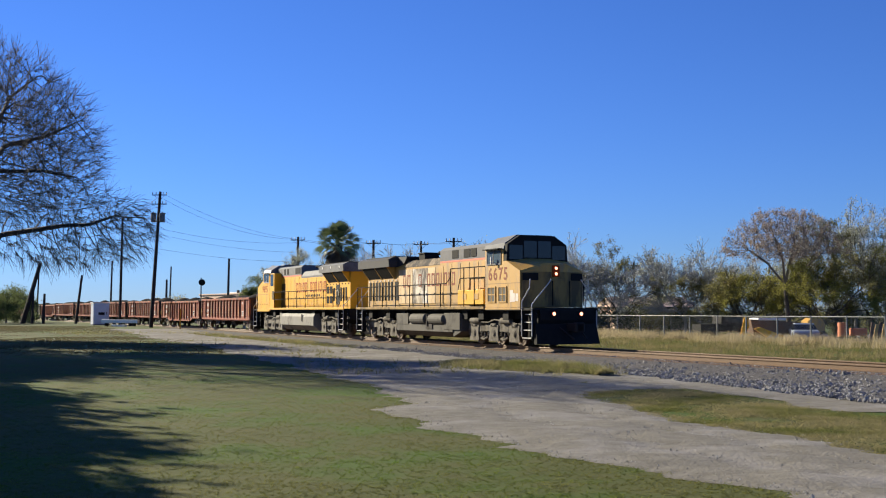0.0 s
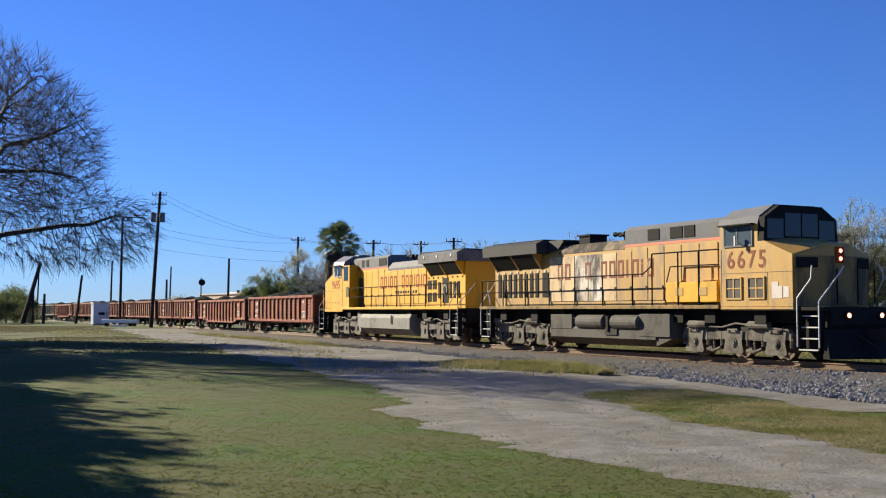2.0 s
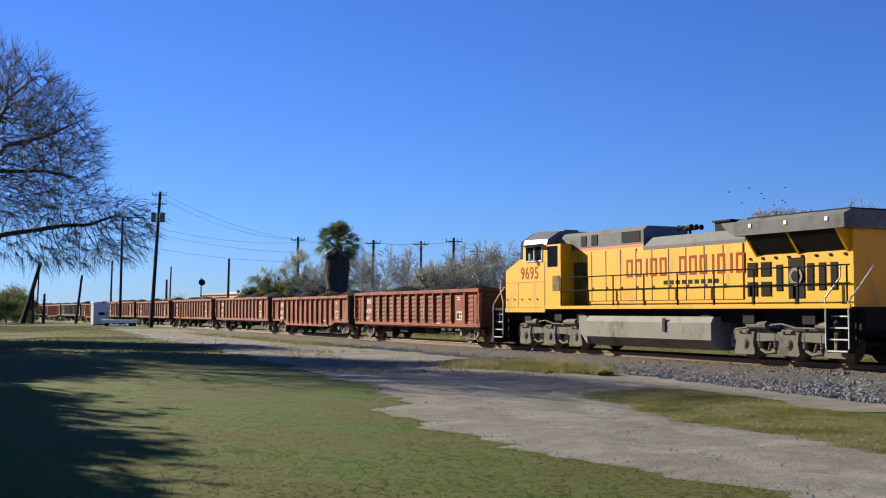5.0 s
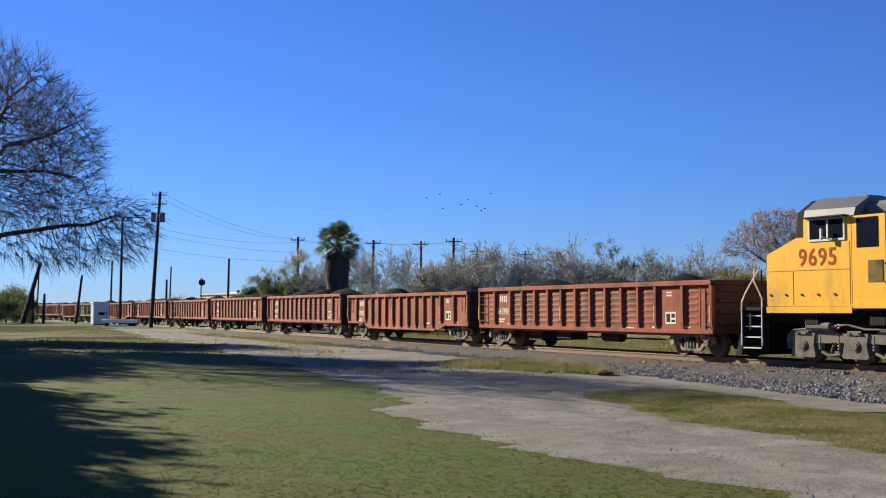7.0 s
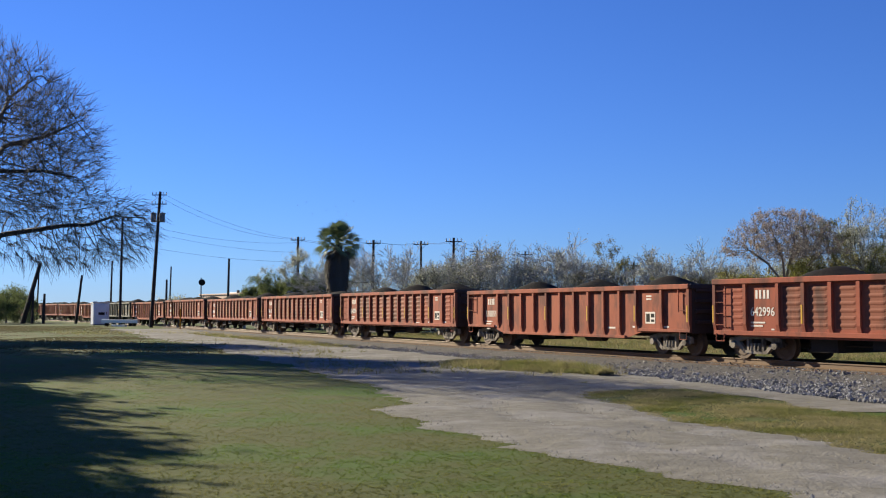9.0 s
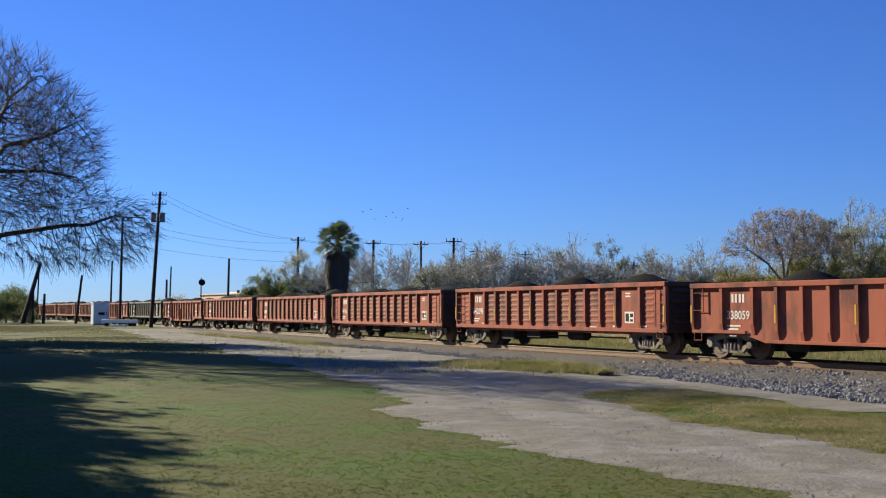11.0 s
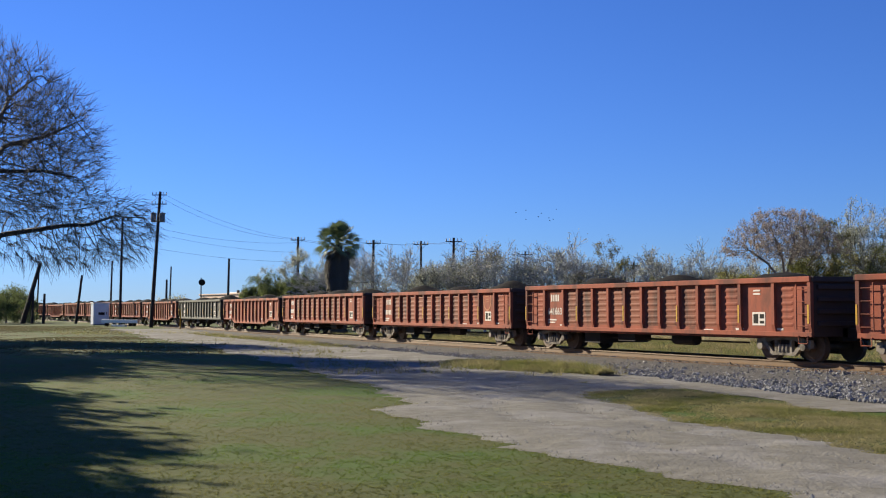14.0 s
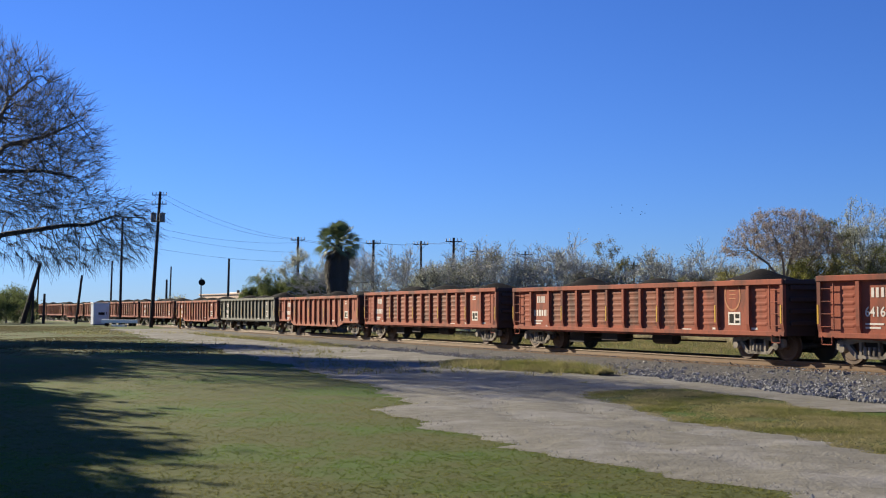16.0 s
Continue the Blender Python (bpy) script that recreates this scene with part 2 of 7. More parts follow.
# ---- the track's line ----
def heading(s):
    u = max(-45.0, min(150.0, s))
    return radians(116.802) - 0.0024976 * u + 0.0848060e-3 * u * u / 2 - 0.1707739e-6 * u ** 3


_ST = 0.5
_LINE = {}
_p = Vector((8.64, 38.95))
_LINE[0] = _p.copy()
for _i in range(0, 900):
    _h = heading((_i + 0.5) * _ST)
    _p = _p + Vector((math.cos(_h), math.sin(_h))) * _ST
    _LINE[_i + 1] = _p.copy()
_p = Vector((8.64, 38.95))
for _i in range(0, -400, -1):
    _h = heading((_i - 0.5) * _ST)
    _p = _p - Vector((math.cos(_h), math.sin(_h))) * _ST
    _LINE[_i - 1] = _p.copy()
RAIL_Z = 0.42


def on_track(s, side=0.0, z=0.0):
    """A point at s metres along the line; side > 0 is the far side; z from the rail's top."""
    k = s / _ST
    i = math.floor(k)
    p = _LINE[i].lerp(_LINE[i + 1], k - i)
    h = heading(s)
    return Vector((p.x + math.sin(h) * side, p.y - math.cos(h) * side, RAIL_Z + z))


def car_pose(s, half):
    """A car whose middle is at s, its bogies half metres either side, its x along the train's way."""
    a, b = on_track(s - half), on_track(s + half)
    d = (a - b).normalized()
    c = (a + b) / 2
    return Matrix.Translation(c) @ Matrix(((d.x, -d.y, 0), (d.y, d.x, 0), (0, 0, 1))).to_4x4()


def train_shift(t):
    return 7.8233 * (t - 8) + 0.01367 * (t - 8) ** 2 / 2


# ---- ground ----
def fbm(x, y, sc, oct_=4):
    return noise.fractal(Vector((x * sc, y * sc, 3.7)), 1.0, 2.0, oct_)


M_GRASS = mat("mown_winter_grass", (0.064, 0.079, 0.016), (0.086, 0.086, 0.026), 0.9, 0.95, world_space=True, c3=(0.055, 0.095, 0.011), s3=0.25, m3=0.53, bump=0.35, bscale=9, contrast=0.22, spec=0.15)
M_ROAD = mat("pale_gravel_dirt", (0.215, 0.200, 0.162), (0.125, 0.114, 0.09), 3.2, 0.95, world_space=True, c3=(0.235, 0.222, 0.198), s3=0.55, m3=0.54, bump=1.0, bscale=16, spec=0.2)
M_BALLAST = mat("grey_ballast_bed", (0.125, 0.117, 0.107), (0.062, 0.056, 0.05), 6.0, 0.95, world_space=True, bump=1.0, bscale=16, spec=0.2)
M_STONE = mat("crushed_ballast_stone", (0.26, 0.255, 0.245), (0.16, 0.155, 0.15), 3.0, 0.9, world_space=True, bump=0.4, spec=0.2, island=0.55)
M_RUSTBED = mat("rust_stained_ballast", (0.15, 0.09, 0.05), (0.10, 0.062, 0.036), 5.0, 0.95, world_space=True, bump=1.0, bscale=18, spec=0.2)


def ground_z(x, y):
    r = math.hypot(x, y)
    z = 0.05 * fbm(x, y, 0.12) * min(1, r / 10) - 0.045 if r < 90 else -0.03
    f, g = min(1, max(0, (y - 80) / 35)), min(1, max(0, (-8 - x) / 16))
    return z + 0.29 * f * f * (3 - 2 * f) * g * g * (3 - 2 * g)


def build_ground():
    """One sheet from underfoot to the horizon."""
    rings = [0.0, 3, 5] + [6 + i * 1.0 for i in range(40)] + [50, 56, 64, 74, 86, 100, 120, 145, 180, 230, 320, 500, 900, 2500]
    seg = 120
    vs, fs = [Vector((0, 0, -0.01))], []
    for r in rings[1:]:
        for i in range(seg):
            a = 2 * math.pi * i / seg
            x, y = r * math.sin(a), r * math.cos(a)
            vs.append(Vector((x, y, ground_z(x, y))))
    for i in range(seg):
        fs.append((0, 1 + (i + 1) % seg, 1 + i))
    for k in range(len(rings) - 2):
        for i in range(seg):
            a, b = 1 + k * seg + i, 1 + k * seg + (i + 1) % seg
            fs.append((a, b, b + seg, a + seg))
    me = bpy.data.meshes.new("ground")
    me.from_pydata(vs, [], fs)
    me.materials.append(M_GRASS)
    for f in me.polygons:
        f.use_smooth = True
    me.flip_normals() if me.polygons[0].normal.z < 0 else None
    return tagged(new("ground", me), "mown winter grass, green and straw-coloured", "ground", kind="structure")


def lerp_at(y, ys, xs):
    return float(np.interp(y, ys, xs))


def road_left(y):
    x = lerp_at(y, (6, 12, 14.2, 16.5, 19, 22, 26, 31, 41, 63, 77, 110), (6.6, 3.7, 2.5, 1.35, -0.3, -1.2, -1.2, -2.4, -5.8, -13.4, -19.5, -33))
    return x + 0.6 * fbm(3.0, y, 0.35, 3) + 0.45 * fbm(9.0, y, 1.6, 4)


def road_right(y):
    x = lerp_at(y, (6, 12, 15.7, 21, 25.7, 27.0, 29.0, 34, 43, 63, 110), (12.5, 8.0, 6.2, 4.2, 3.4, 3.6, 6.6, 5.6, 3.4, -4.6, -24))
    return x + 0.6 * fbm(23.0, y, 0.5, 3) + 0.35 * fbm(29.0, y, 1.8, 4)


def build_road():
    ys, y = [], 5.0
    while y < 105:
        ys.append(y)
        y += 0.12 + 0.012 * max(0, y - 10)
    vs, fs, cols = [], [], 29
    for y in ys:
        a, b = road_left(y), road_right(y)
        for i in range(cols):
            f = i / (cols - 1)
            x = a + (b - a) * f
            edge = min(f, 1 - f) * 6
            vs.append((x, y, ground_z(x, y) + 0.002 + (0.045 + 0.025 * fbm(x, y, 0.8)) * min(1, edge) - 0.030 * (math.exp(-((f - 0.42) / 0.05) ** 2) + math.exp(-((f - 0.74) / 0.05) ** 2)) + 0.012 * min(1, edge) * fbm(x, y, 4.0)))
    for k in range(len(ys) - 1):
        for i in range(cols - 1):
            a = k * cols + i
            fs.append((a, a + 1, a + cols + 1, a + cols))
    me = bpy.data.meshes.new("road")
    me.from_pydata(vs, [], fs)
    me.materials.append(M_ROAD)
    for f in me.polygons:
        f.use_smooth = True
    return tagged(new("road", me), "pale gravel service road with ragged grass edges", "road", kind="structure")


def toe(s):
    """How far the ballast reaches from the line on the near side."""
    return lerp_at(s, (-60, -20, -12, -5, 5, 20, 60, 300), (7.8, 7.1, 6.1, 5.0, 3.6, 3.0, 2.8, 2.8)) + 0.35 * fbm(40, s, 0.6, 3)


def build_ballast():
    vs, fs, k = [], [], 0
    ss = [-60 + i * 0.8 for i in range(100)] + [20 + i * 3.0 for i in range(80)]
    for s in ss:
        w = toe(s)
        prof = [(-w - 0.4, -0.50), (-w, -0.40), (-(w + 1.9) / 2, -0.29), (-1.75, -0.19), (-0.9, -0.17), (0, -0.17), (0.9, -0.17), (1.7, -0.19), (2.6, -0.32), (3.8, -0.5)]
        for d, z in prof:
            p = on_track(s, d, z)
            p.z += 0.03 * fbm(p.x, p.y, 1.5) if abs(d) > 1 else 0
            vs.append(p)
        k = len(prof)
    for i in range(len(ss) - 1):
        for j in range(k - 1):
            a = i * k + j
            fs.append((a, a + k, a + k + 1, a + 1))
    me = bpy.data.meshes.new("ballast")
    me.from_pydata(vs, [], fs)
    me.materials.append(M_BALLAST)
    me.materials.append(M_RUSTBED)
    for i, f in enumerate(me.polygons):
        f.material_index = 1 if 3 <= i % (k - 1) <= 6 else 0
    if me.polygons[0].normal.z < 0:
        me.flip_normals()
    return tagged(new("ballast", me), "grey crushed stone ballast bed, rusty between the rails", "ballast", kind="structure")


def build_stones():
    """Loose stones on the shoulder of the ballast."""
    rnd = random.Random(5)
    oct_v = [Vector(c) for c in ((1, 0, 0), (-1, 0, 0), (0, 1, 0), (0, -1, 0), (0, 0, 1), (0, 0, -1))]
    oct_f = [(0, 2, 4), (2, 1, 4), (1, 3, 4), (3, 0, 4), (2, 0, 5), (1, 2, 5), (3, 1, 5), (0, 3, 5)]
    vs, fs = [], []
    for _ in range(66000):
        s = -25 + 75 * rnd.random() ** 1.25
        w = toe(s)
        d = -1.12 - (w - 0.8) * rnd.random()
        f = (-d - 1.0) / (w - 1.0)
        p = on_track(s, d, -0.19 - 0.21 * max(0, f) + 0.0)
        r = rnd.uniform(0.018, 0.050) * (1.5 if rnd.random() < 0.06 else 1)
        sc = Vector((rnd.uniform(0.7, 1.4), rnd.uniform(0.7, 1.4), rnd.uniform(0.5, 1.1)))
        rot = Euler((rnd.uniform(0, 6), rnd.uniform(0, 6), rnd.uniform(0, 6))).to_matrix()
        k = len(vs)
        for v in oct_v:
            j = 1 + 0.35 * rnd.uniform(-1, 1)
            vs.append(p + rot @ Vector((v.x * sc.x, v.y * sc.y, v.z * sc.z)) * r * j)
        fs += [tuple(k + i for i in f_) for f_ in oct_f]
    me = bpy.data.meshes.new("ballast_stones")
    me.from_pydata(vs, [], fs)
    me.materials.append(M_STONE)
    return tagged(new("ballast_stones", me), "loose grey crushed ballast stones beside the rails", "stones", kind="stuff")


def build_track():
    tr = thing("railway_track", "rust-brown steel rails on weathered wooden ties", "railway track")
    tr["kind"] = "structure"
    for side in (-0.7525, 0.7525):
        for name, prof, m in (("rail", [(-0.075, -0.18), (0.075, -0.18), (0.075, -0.16), (0.012, -0.135), (0.012, -0.045), (0.037, -0.035), (0.037, -0.004), (-0.037, -0.004), (-0.037, -0.035), (-0.012, -0.045), (-0.012, -0.135), (-0.075, -0.16)], M_RUST),
                              ("running_surface", [(-0.03, -0.006), (0.03, -0.006), (0.026, 0.0), (-0.026, 0.0)], M_RAILTOP)):
            vs, fs = [], []
            ss = [-60 + i * 2.0 for i in range(170)]
            k = len(prof)
            for s in ss:
                for d, z in prof:
                    vs.append(on_track(s, side + d, z))
            for i in range(len(ss) - 1):
                for j in range(k):
                    a, b = i * k + j, i * k + (j + 1) % k
                    fs.append((a, b, b + k, a + k))
            me = bpy.data.meshes.new(name)
            me.from_pydata(vs, [], fs)
            me.materials.append(m)
            ob = new(name, me)
            ob.parent = tr
    bm = bm_new()
    box(bm, -0.115, 0.115, -1.3, 1.3, -0.34, -0.165, 0.012)
    me = mesh_of(bm, "tie", M_TIE)
    rnd = random.Random(3)
    for i in range(250):
        s = -30 + i * 0.56
        p = on_track(s, rnd.uniform(-0.05, 0.05), rnd.uniform(-0.012, 0.0))
        h = heading(s)
        share("tie", me, tr, Matrix.Translation(p) @ Matrix.Rotation(h + rnd.uniform(-0.02, 0.02), 4, "Z"))
    return tr


def build_shoulder():
    """Pale gravel along the foot of the ballast."""
    vs, fs, cols = [], [], 7
    ss = [-34 + i * 0.35 for i in range(200)]
    for s in ss:
        w = toe(s)
        a, b = w - 0.35, w + lerp_at(s, (-20, -5, 5, 20), (2.1, 1.8, 1.3, 0.85)) + 0.7 * fbm(70, s, 0.5, 3) + 0.45 * fbm(75, s, 1.9, 3)
        for i in range(cols):
            p = on_track(s, -(a + (b - a) * i / (cols - 1)), 0)
            vs.append((p.x, p.y, ground_z(p.x, p.y) + 0.03 * (1 - i / (cols - 1)) + 0.012))
    for k in range(len(ss) - 1):
        for i in range(cols - 1):
            a = k * cols + i
            fs.append((a, a + 1, a + cols + 1, a + cols))
    me = bpy.data.meshes.new("gravel_shoulder")
    me.from_pydata(vs, [], fs)
    me.materials.append(M_ROAD)
    if me.polygons[0].normal.z < 0:
        me.flip_normals()
    return tagged(new("gravel_shoulder", me), "pale fine gravel along the foot of the ballast", "gravel", kind="structure")


build_ground()
build_shoulder()
build_road()
build_ballast()
build_track()
build_stones()
# ---- locomotive ----
def wheelset_mesh(r):
    bm = bm_new()
    rod(bm, (0, -0.9, 0), (0, 0.9, 0), 0.085, seg=10)
    for sgn in (-1, 1):
        rod(bm, (0, sgn * 0.69, 0), (0, sgn * 0.82, 0), r, r, 28)
        rod(bm, (0, sgn * 0.65, 0), (0, sgn * 0.69, 0), r + 0.028, r + 0.028, 28)
        rod(bm, (0, sgn * 0.82, 0), (0, sgn * 0.835, 0), r * 0.8, r * 0.74, 24)
        for a in range(3):
            c, s_ = math.cos(a * 2.094), math.sin(a * 2.094)
            rod(bm, (c * r * 0.55, sgn * 0.835, s_ * r * 0.55), (c * r * 0.55, sgn * 0.85, s_ * r * 0.55), 0.05, seg=8)
        rod(bm, (0, sgn * 0.82, 0), (0, sgn * 0.95, 0), 0.13, 0.11, 12)
    return mesh_of(bm, "wheel", M_WHEEL)


WHEEL_LOCO = wheelset_mesh(0.53)
WHEEL_CAR = wheelset_mesh(0.44)
SPIN = []          # (wheel, radius, direction) for motions()


def loco_truck(parent, cx, way, steel):
    tk = part("truck", loco_bolster(cx), M_DARKSTEEL, parent)
    for sgn in (-1, 1):
        y = sgn * 1.06
        bm = bm_new()
        prism(bm, [(cx - 2.55, 0.62), (cx - 2.35, 0.95), (cx - 0.9, 0.98), (cx - 0.6, 0.84), (cx + 0.6, 0.84), (cx + 0.9, 0.98), (cx + 2.35, 0.95), (cx + 2.55, 0.62), (cx + 2.2, 0.62), (cx + 1.4, 0.56), (cx + 0.5, 0.60), (cx - 0.5, 0.60), (cx - 1.4, 0.56), (cx - 2.2, 0.62)], y - 0.09, y + 0.09)
        for ax in (-1.87, 0, 1.87):
            prism(bm, [(cx + ax - 0.44, 0.86), (cx + ax - 0.38, 0.52), (cx + ax - 0.46, 0.22), (cx + ax - 0.40, 0.16), (cx + ax + 0.40, 0.16), (cx + ax + 0.46, 0.22), (cx + ax + 0.38, 0.52), (cx + ax + 0.44, 0.86)], y - 0.1, y + sgn * 0.13)
        part("side_frame", bm, steel, tk)
        for ax in (-1.87, 0, 1.87):
            bm = bm_new()
            rod(bm, (cx + ax, y, 0.50), (cx + ax, y + sgn * 0.155, 0.50), 0.17, 0.16, 16)
            rod(bm, (cx + ax, y, 0.50), (cx + ax, y + sgn * 0.18, 0.50), 0.11, 0.10, 12)
            part("axle_box", bm, steel, tk)
        for ax in (-1.87, 0, 1.87):
            for dx in (-0.60, 0.60):
                bm = bm_new()
                for k in range(5):
                    zz = 0.40 + k * 0.085
                    rod(bm, (cx + ax + dx, y + sgn * 0.02, zz), (cx + ax + dx, y + sgn * 0.02, zz + 0.05), 0.085, seg=8)
                rod(bm, (cx + ax + dx, y + sgn * 0.02, 0.38), (cx + ax + dx, y + sgn * 0.02, 0.84), 0.05, seg=6)
                part("coil_spring", bm, steel, tk)
            bm = bm_new()
            box(bm, cx + ax - 0.24, cx + ax + 0.24, y + sgn * 0.14 - 0.03, y + sgn * 0.14 + 0.03, 0.80, 0.93, 0.015)
            for dx in (-0.15, 0.15):
                rod(bm, (cx + ax + dx, y + sgn * 0.16, 0.865), (cx + ax + dx, y + sgn * 0.2, 0.865), 0.03, seg=6)
            part("pedestal_cap", bm, steel, tk)
        bm = bm_new()
        for ax in (-1.55, 1.3):
            rod(bm, (cx + ax - 0.5, y + sgn * 0.16, 1.05), (cx + ax + 0.35, y + sgn * 0.16, 1.05), 0.13, 0.11, 10)
            rod(bm, (cx + ax - 0.7, y + sgn * 0.16, 1.05), (cx + ax - 0.5, y + sgn * 0.16, 1.05), 0.05, seg=8)
        poly_rods(bm, [(cx - 2.4, y + sgn * 0.1, 0.9), (cx - 1.8, y + sgn * 0.18, 0.98), (cx - 0.4, y + sgn * 0.18, 0.98), (cx + 0.2, y + sgn * 0.18, 1.1), (cx + 2.2, y + sgn * 0.16, 0.93)], 0.03)
        part("brake_cylinder", bm, steel, tk)
        for ax in (-0.95, 0.92):
            bm = bm_new()
            poly_rods(bm, [(cx + ax - 0.35, y + sgn * 0.06, 0.27), (cx + ax, y + sgn * 0.08, 0.22), (cx + ax + 0.3, y + sgn * 0.06, 0.33)], 0.05)
            rod(bm, (cx + ax, y + sgn * 0.05, 0.22), (cx + ax - 0.1, y, 0.6), 0.04)
            box(bm, cx + ax - 0.3, cx + ax - 0.16, y - 0.05, y + 0.08, 0.2, 0.36)
            part("brake_rigging", bm, steel, tk)
    for ax in (-1.87, 0, 1.87):
        w = share("wheel", WHEEL_LOCO, tk, Matrix.Translation((cx + ax, 0, 0.53)))
        SPIN.append((w, 0.53, way))


def loco_bolster(cx):
    bm = bm_new()
    box(bm, cx - 0.5, cx + 0.5, -1.0, 1.0, 0.5, 1.25)
    box(bm, cx - 2.3, cx + 2.3, -0.95, -0.85, 0.55, 0.95)
    box(bm, cx - 2.3, cx + 2.3, 0.85, 0.95, 0.55, 0.95)
    for ax in (-1.4, 0.6, 1.5):
        box(bm, cx + ax - 0.35, cx + ax + 0.35, -0.6, 0.6, 0.25, 0.8)
    return bm


def letter_block(bm, x, z, w, h, y, sgn, kind):
    """A plain block mark the size of one letter."""
    t = 0.26 * w if kind != 1 else w * 0.55
    d = 0.004 * sgn
    lo, hi = min(y, y + d), max(y, y + d)
    box(bm, x, x + t, lo, hi, z, z + h)
    if kind != 1:
        box(bm, x + w - t, x + w, lo, hi, z, z + h)
        box(bm, x + t, x + w - t, lo, hi, z, z + t)
        box(bm, x + t, x + w - t, lo, hi, z + h - t, z + h)
    return bm


def build_loco(label, yellow, letters_mat, worn, number, near, way):
    """Wide-cab six-axle freight diesel; front at +x; near: the side (+1 or -1) with the writing."""
    lo = thing("locomotive", label, "locomotive")
    # frame, deck and ends
    bm = bm_new()
    box(bm, -10.7, 9.2, -1.05, 1.05, 1.12, 1.5)
    for x in (-9.0, -6.5, -4.5, 2.7, 4.3, 6.6):
        for sgn in (-1, 1):
            box(bm, x - 0.25, x + 0.25, sgn * 1.2 - 0.15, sgn * 1.2 + 0.15, 1.1, 1.5)
    part("underframe", bm, M_BLACK, lo)
    for sgn in (-1, 1):
        bm = bm_new()
        box(bm, -10.75, 4.95, sgn * 1.53 - 0.03, sgn * 1.53 + 0.03, 1.55, 1.67, 0.008)
        part("side_sill", bm, M_GRIMESHADE if worn else yellow, lo)
    bm = bm_new()
    box(bm, -10.75, 9.3, -1.5, 1.5, 1.5, 1.6)
    part("deck", bm, M_BLACK, lo)
    # fuel tank with air reservoirs
    bm = bm_new()
    if worn:
        prism_x(bm, [(-1.15, 1.32), (-1.45, 0.82), (-1.45, 0.5), (-1.0, 0.24), (1.0, 0.24), (1.45, 0.5), (1.45, 0.82), (1.15, 1.32)], -5.05, 1.6)
        end = [(1.6, 0.28), (2.45, 0.55), (2.45, 1.32), (1.6, 1.32)]
    else:
        prism_x(bm, [(-1.35, 1.3), (-1.47, 1.1), (-1.47, 0.55), (-1.05, 0.22), (1.05, 0.22), (1.47, 0.55), (1.47, 1.1), (1.35, 1.3)], -4.9, 2.2)
        end = [(2.2, 0.26), (2.75, 0.75), (2.75, 1.3), (2.2, 1.3)]
    part("fuel_tank", bm, M_TANK_DIRTY if worn else M_TANK, lo, "dusty grey fuel tank")
    bm = bm_new()
    prism(bm, end, -1.4, 1.4)
    part("tank_end", bm, M_TANK_DIRTY if worn else M_TANK, lo)
    if worn:
        for sgn in (-1, 1):
            for x0, x1, z0, z1 in ((-5.05, -3.55, 0.8, 1.35), (0.7, 2.4, 0.6, 1.38)):
                bm = bm_new()
                box(bm, x0, x1, sgn * 1.42 - 0.05, sgn * 1.42 + 0.05, z0, z1, 0.01)
                part("side_box", bm, M_TANK_DIRTY, lo)
    for sgn in (-1, 1):
        if worn:
            for x0, x1 in ((-3.2, -1.35), (-0.95, 0.75)):
                bm = bm_new()
                rod(bm, (x0 + 0.08, sgn * 1.36, 1.08), (x1 - 0.08, sgn * 1.36, 1.08), 0.26, seg=16)
                rod(bm, (x0, sgn * 1.36, 1.08), (x0 + 0.08, sgn * 1.36, 1.08), 0.19, 0.26, 16)
                rod(bm, (x1 - 0.08, sgn * 1.36, 1.08), (x1, sgn * 1.36, 1.08), 0.26, 0.19, 16)
                part("air_reservoir", bm, M_TANK_DIRTY, lo)
        bm = bm_new()
        if worn:
            rod(bm, (-1.15, sgn * 1.42, 0.75), (-1.15, sgn * 1.42, 1.3), 0.13, seg=10)
            box(bm, -1.35, -0.6, sgn * 1.46 - 0.03, sgn * 1.46 + 0.03, 0.62, 0.85)
        else:
            box(bm, -2.6, -2.45, sgn * 1.49 - 0.02, sgn * 1.49 + 0.02, 0.8, 1.25)
        part("fuel_filler", bm, M_DARKSTEEL, lo)
    # bogies
    loco_truck(lo, -8.0, way, M_TRUCK if worn else M_TRUCK_PALE)
    loco_truck(lo, 5.2, way, M_TRUCK if worn else M_TRUCK_PALE)
    # long hood
    hy = 0.98
    bm = bm_new()
    prism_x(bm, [(-hy, 1.6), (-hy, 3.72), (-0.82, 4.02), (0.82, 4.02), (hy, 3.72), (hy, 1.6)], -10.35, -0.75)
    part("hood", bm, yellow, lo)
    bm = bm_new()
    box(bm, -0.75, 5.0, -hy, hy, 1.6, 3.78)
    part("auxiliary_cab", bm, yellow, lo)
    bm = bm_new()
    prism_x(bm, [(-hy, 3.84), (-hy, 4.36), (-0.8, 4.5), (0.8, 4.5), (hy, 4.36), (hy, 3.84)], -0.75, 5.0)
    part("auxiliary_cab_roof", bm, M_GREY, lo)
    bm = bm_new()
    box(bm, -0.76, 5.0, -hy - 0.005, hy + 0.005, 3.77, 3.86)
    part("stripe", bm, M_STRIPE, lo, "red stripe under the grey roof")
    for sgn in (-1, 1):
        for x0, x1 in ((0.6, 1.25), (1.85, 2.5), (2.6, 3.15)) if worn else ((-0.55, 0.55), (2.1, 2.5), (2.85, 3.2)):
            bm = bm_new()
            box(bm, x0, x1, sgn * hy - 0.02, sgn * hy + 0.02, 3.94, 4.33, 0.006)
            part("intake_grille", bm, M_BLACK, lo)
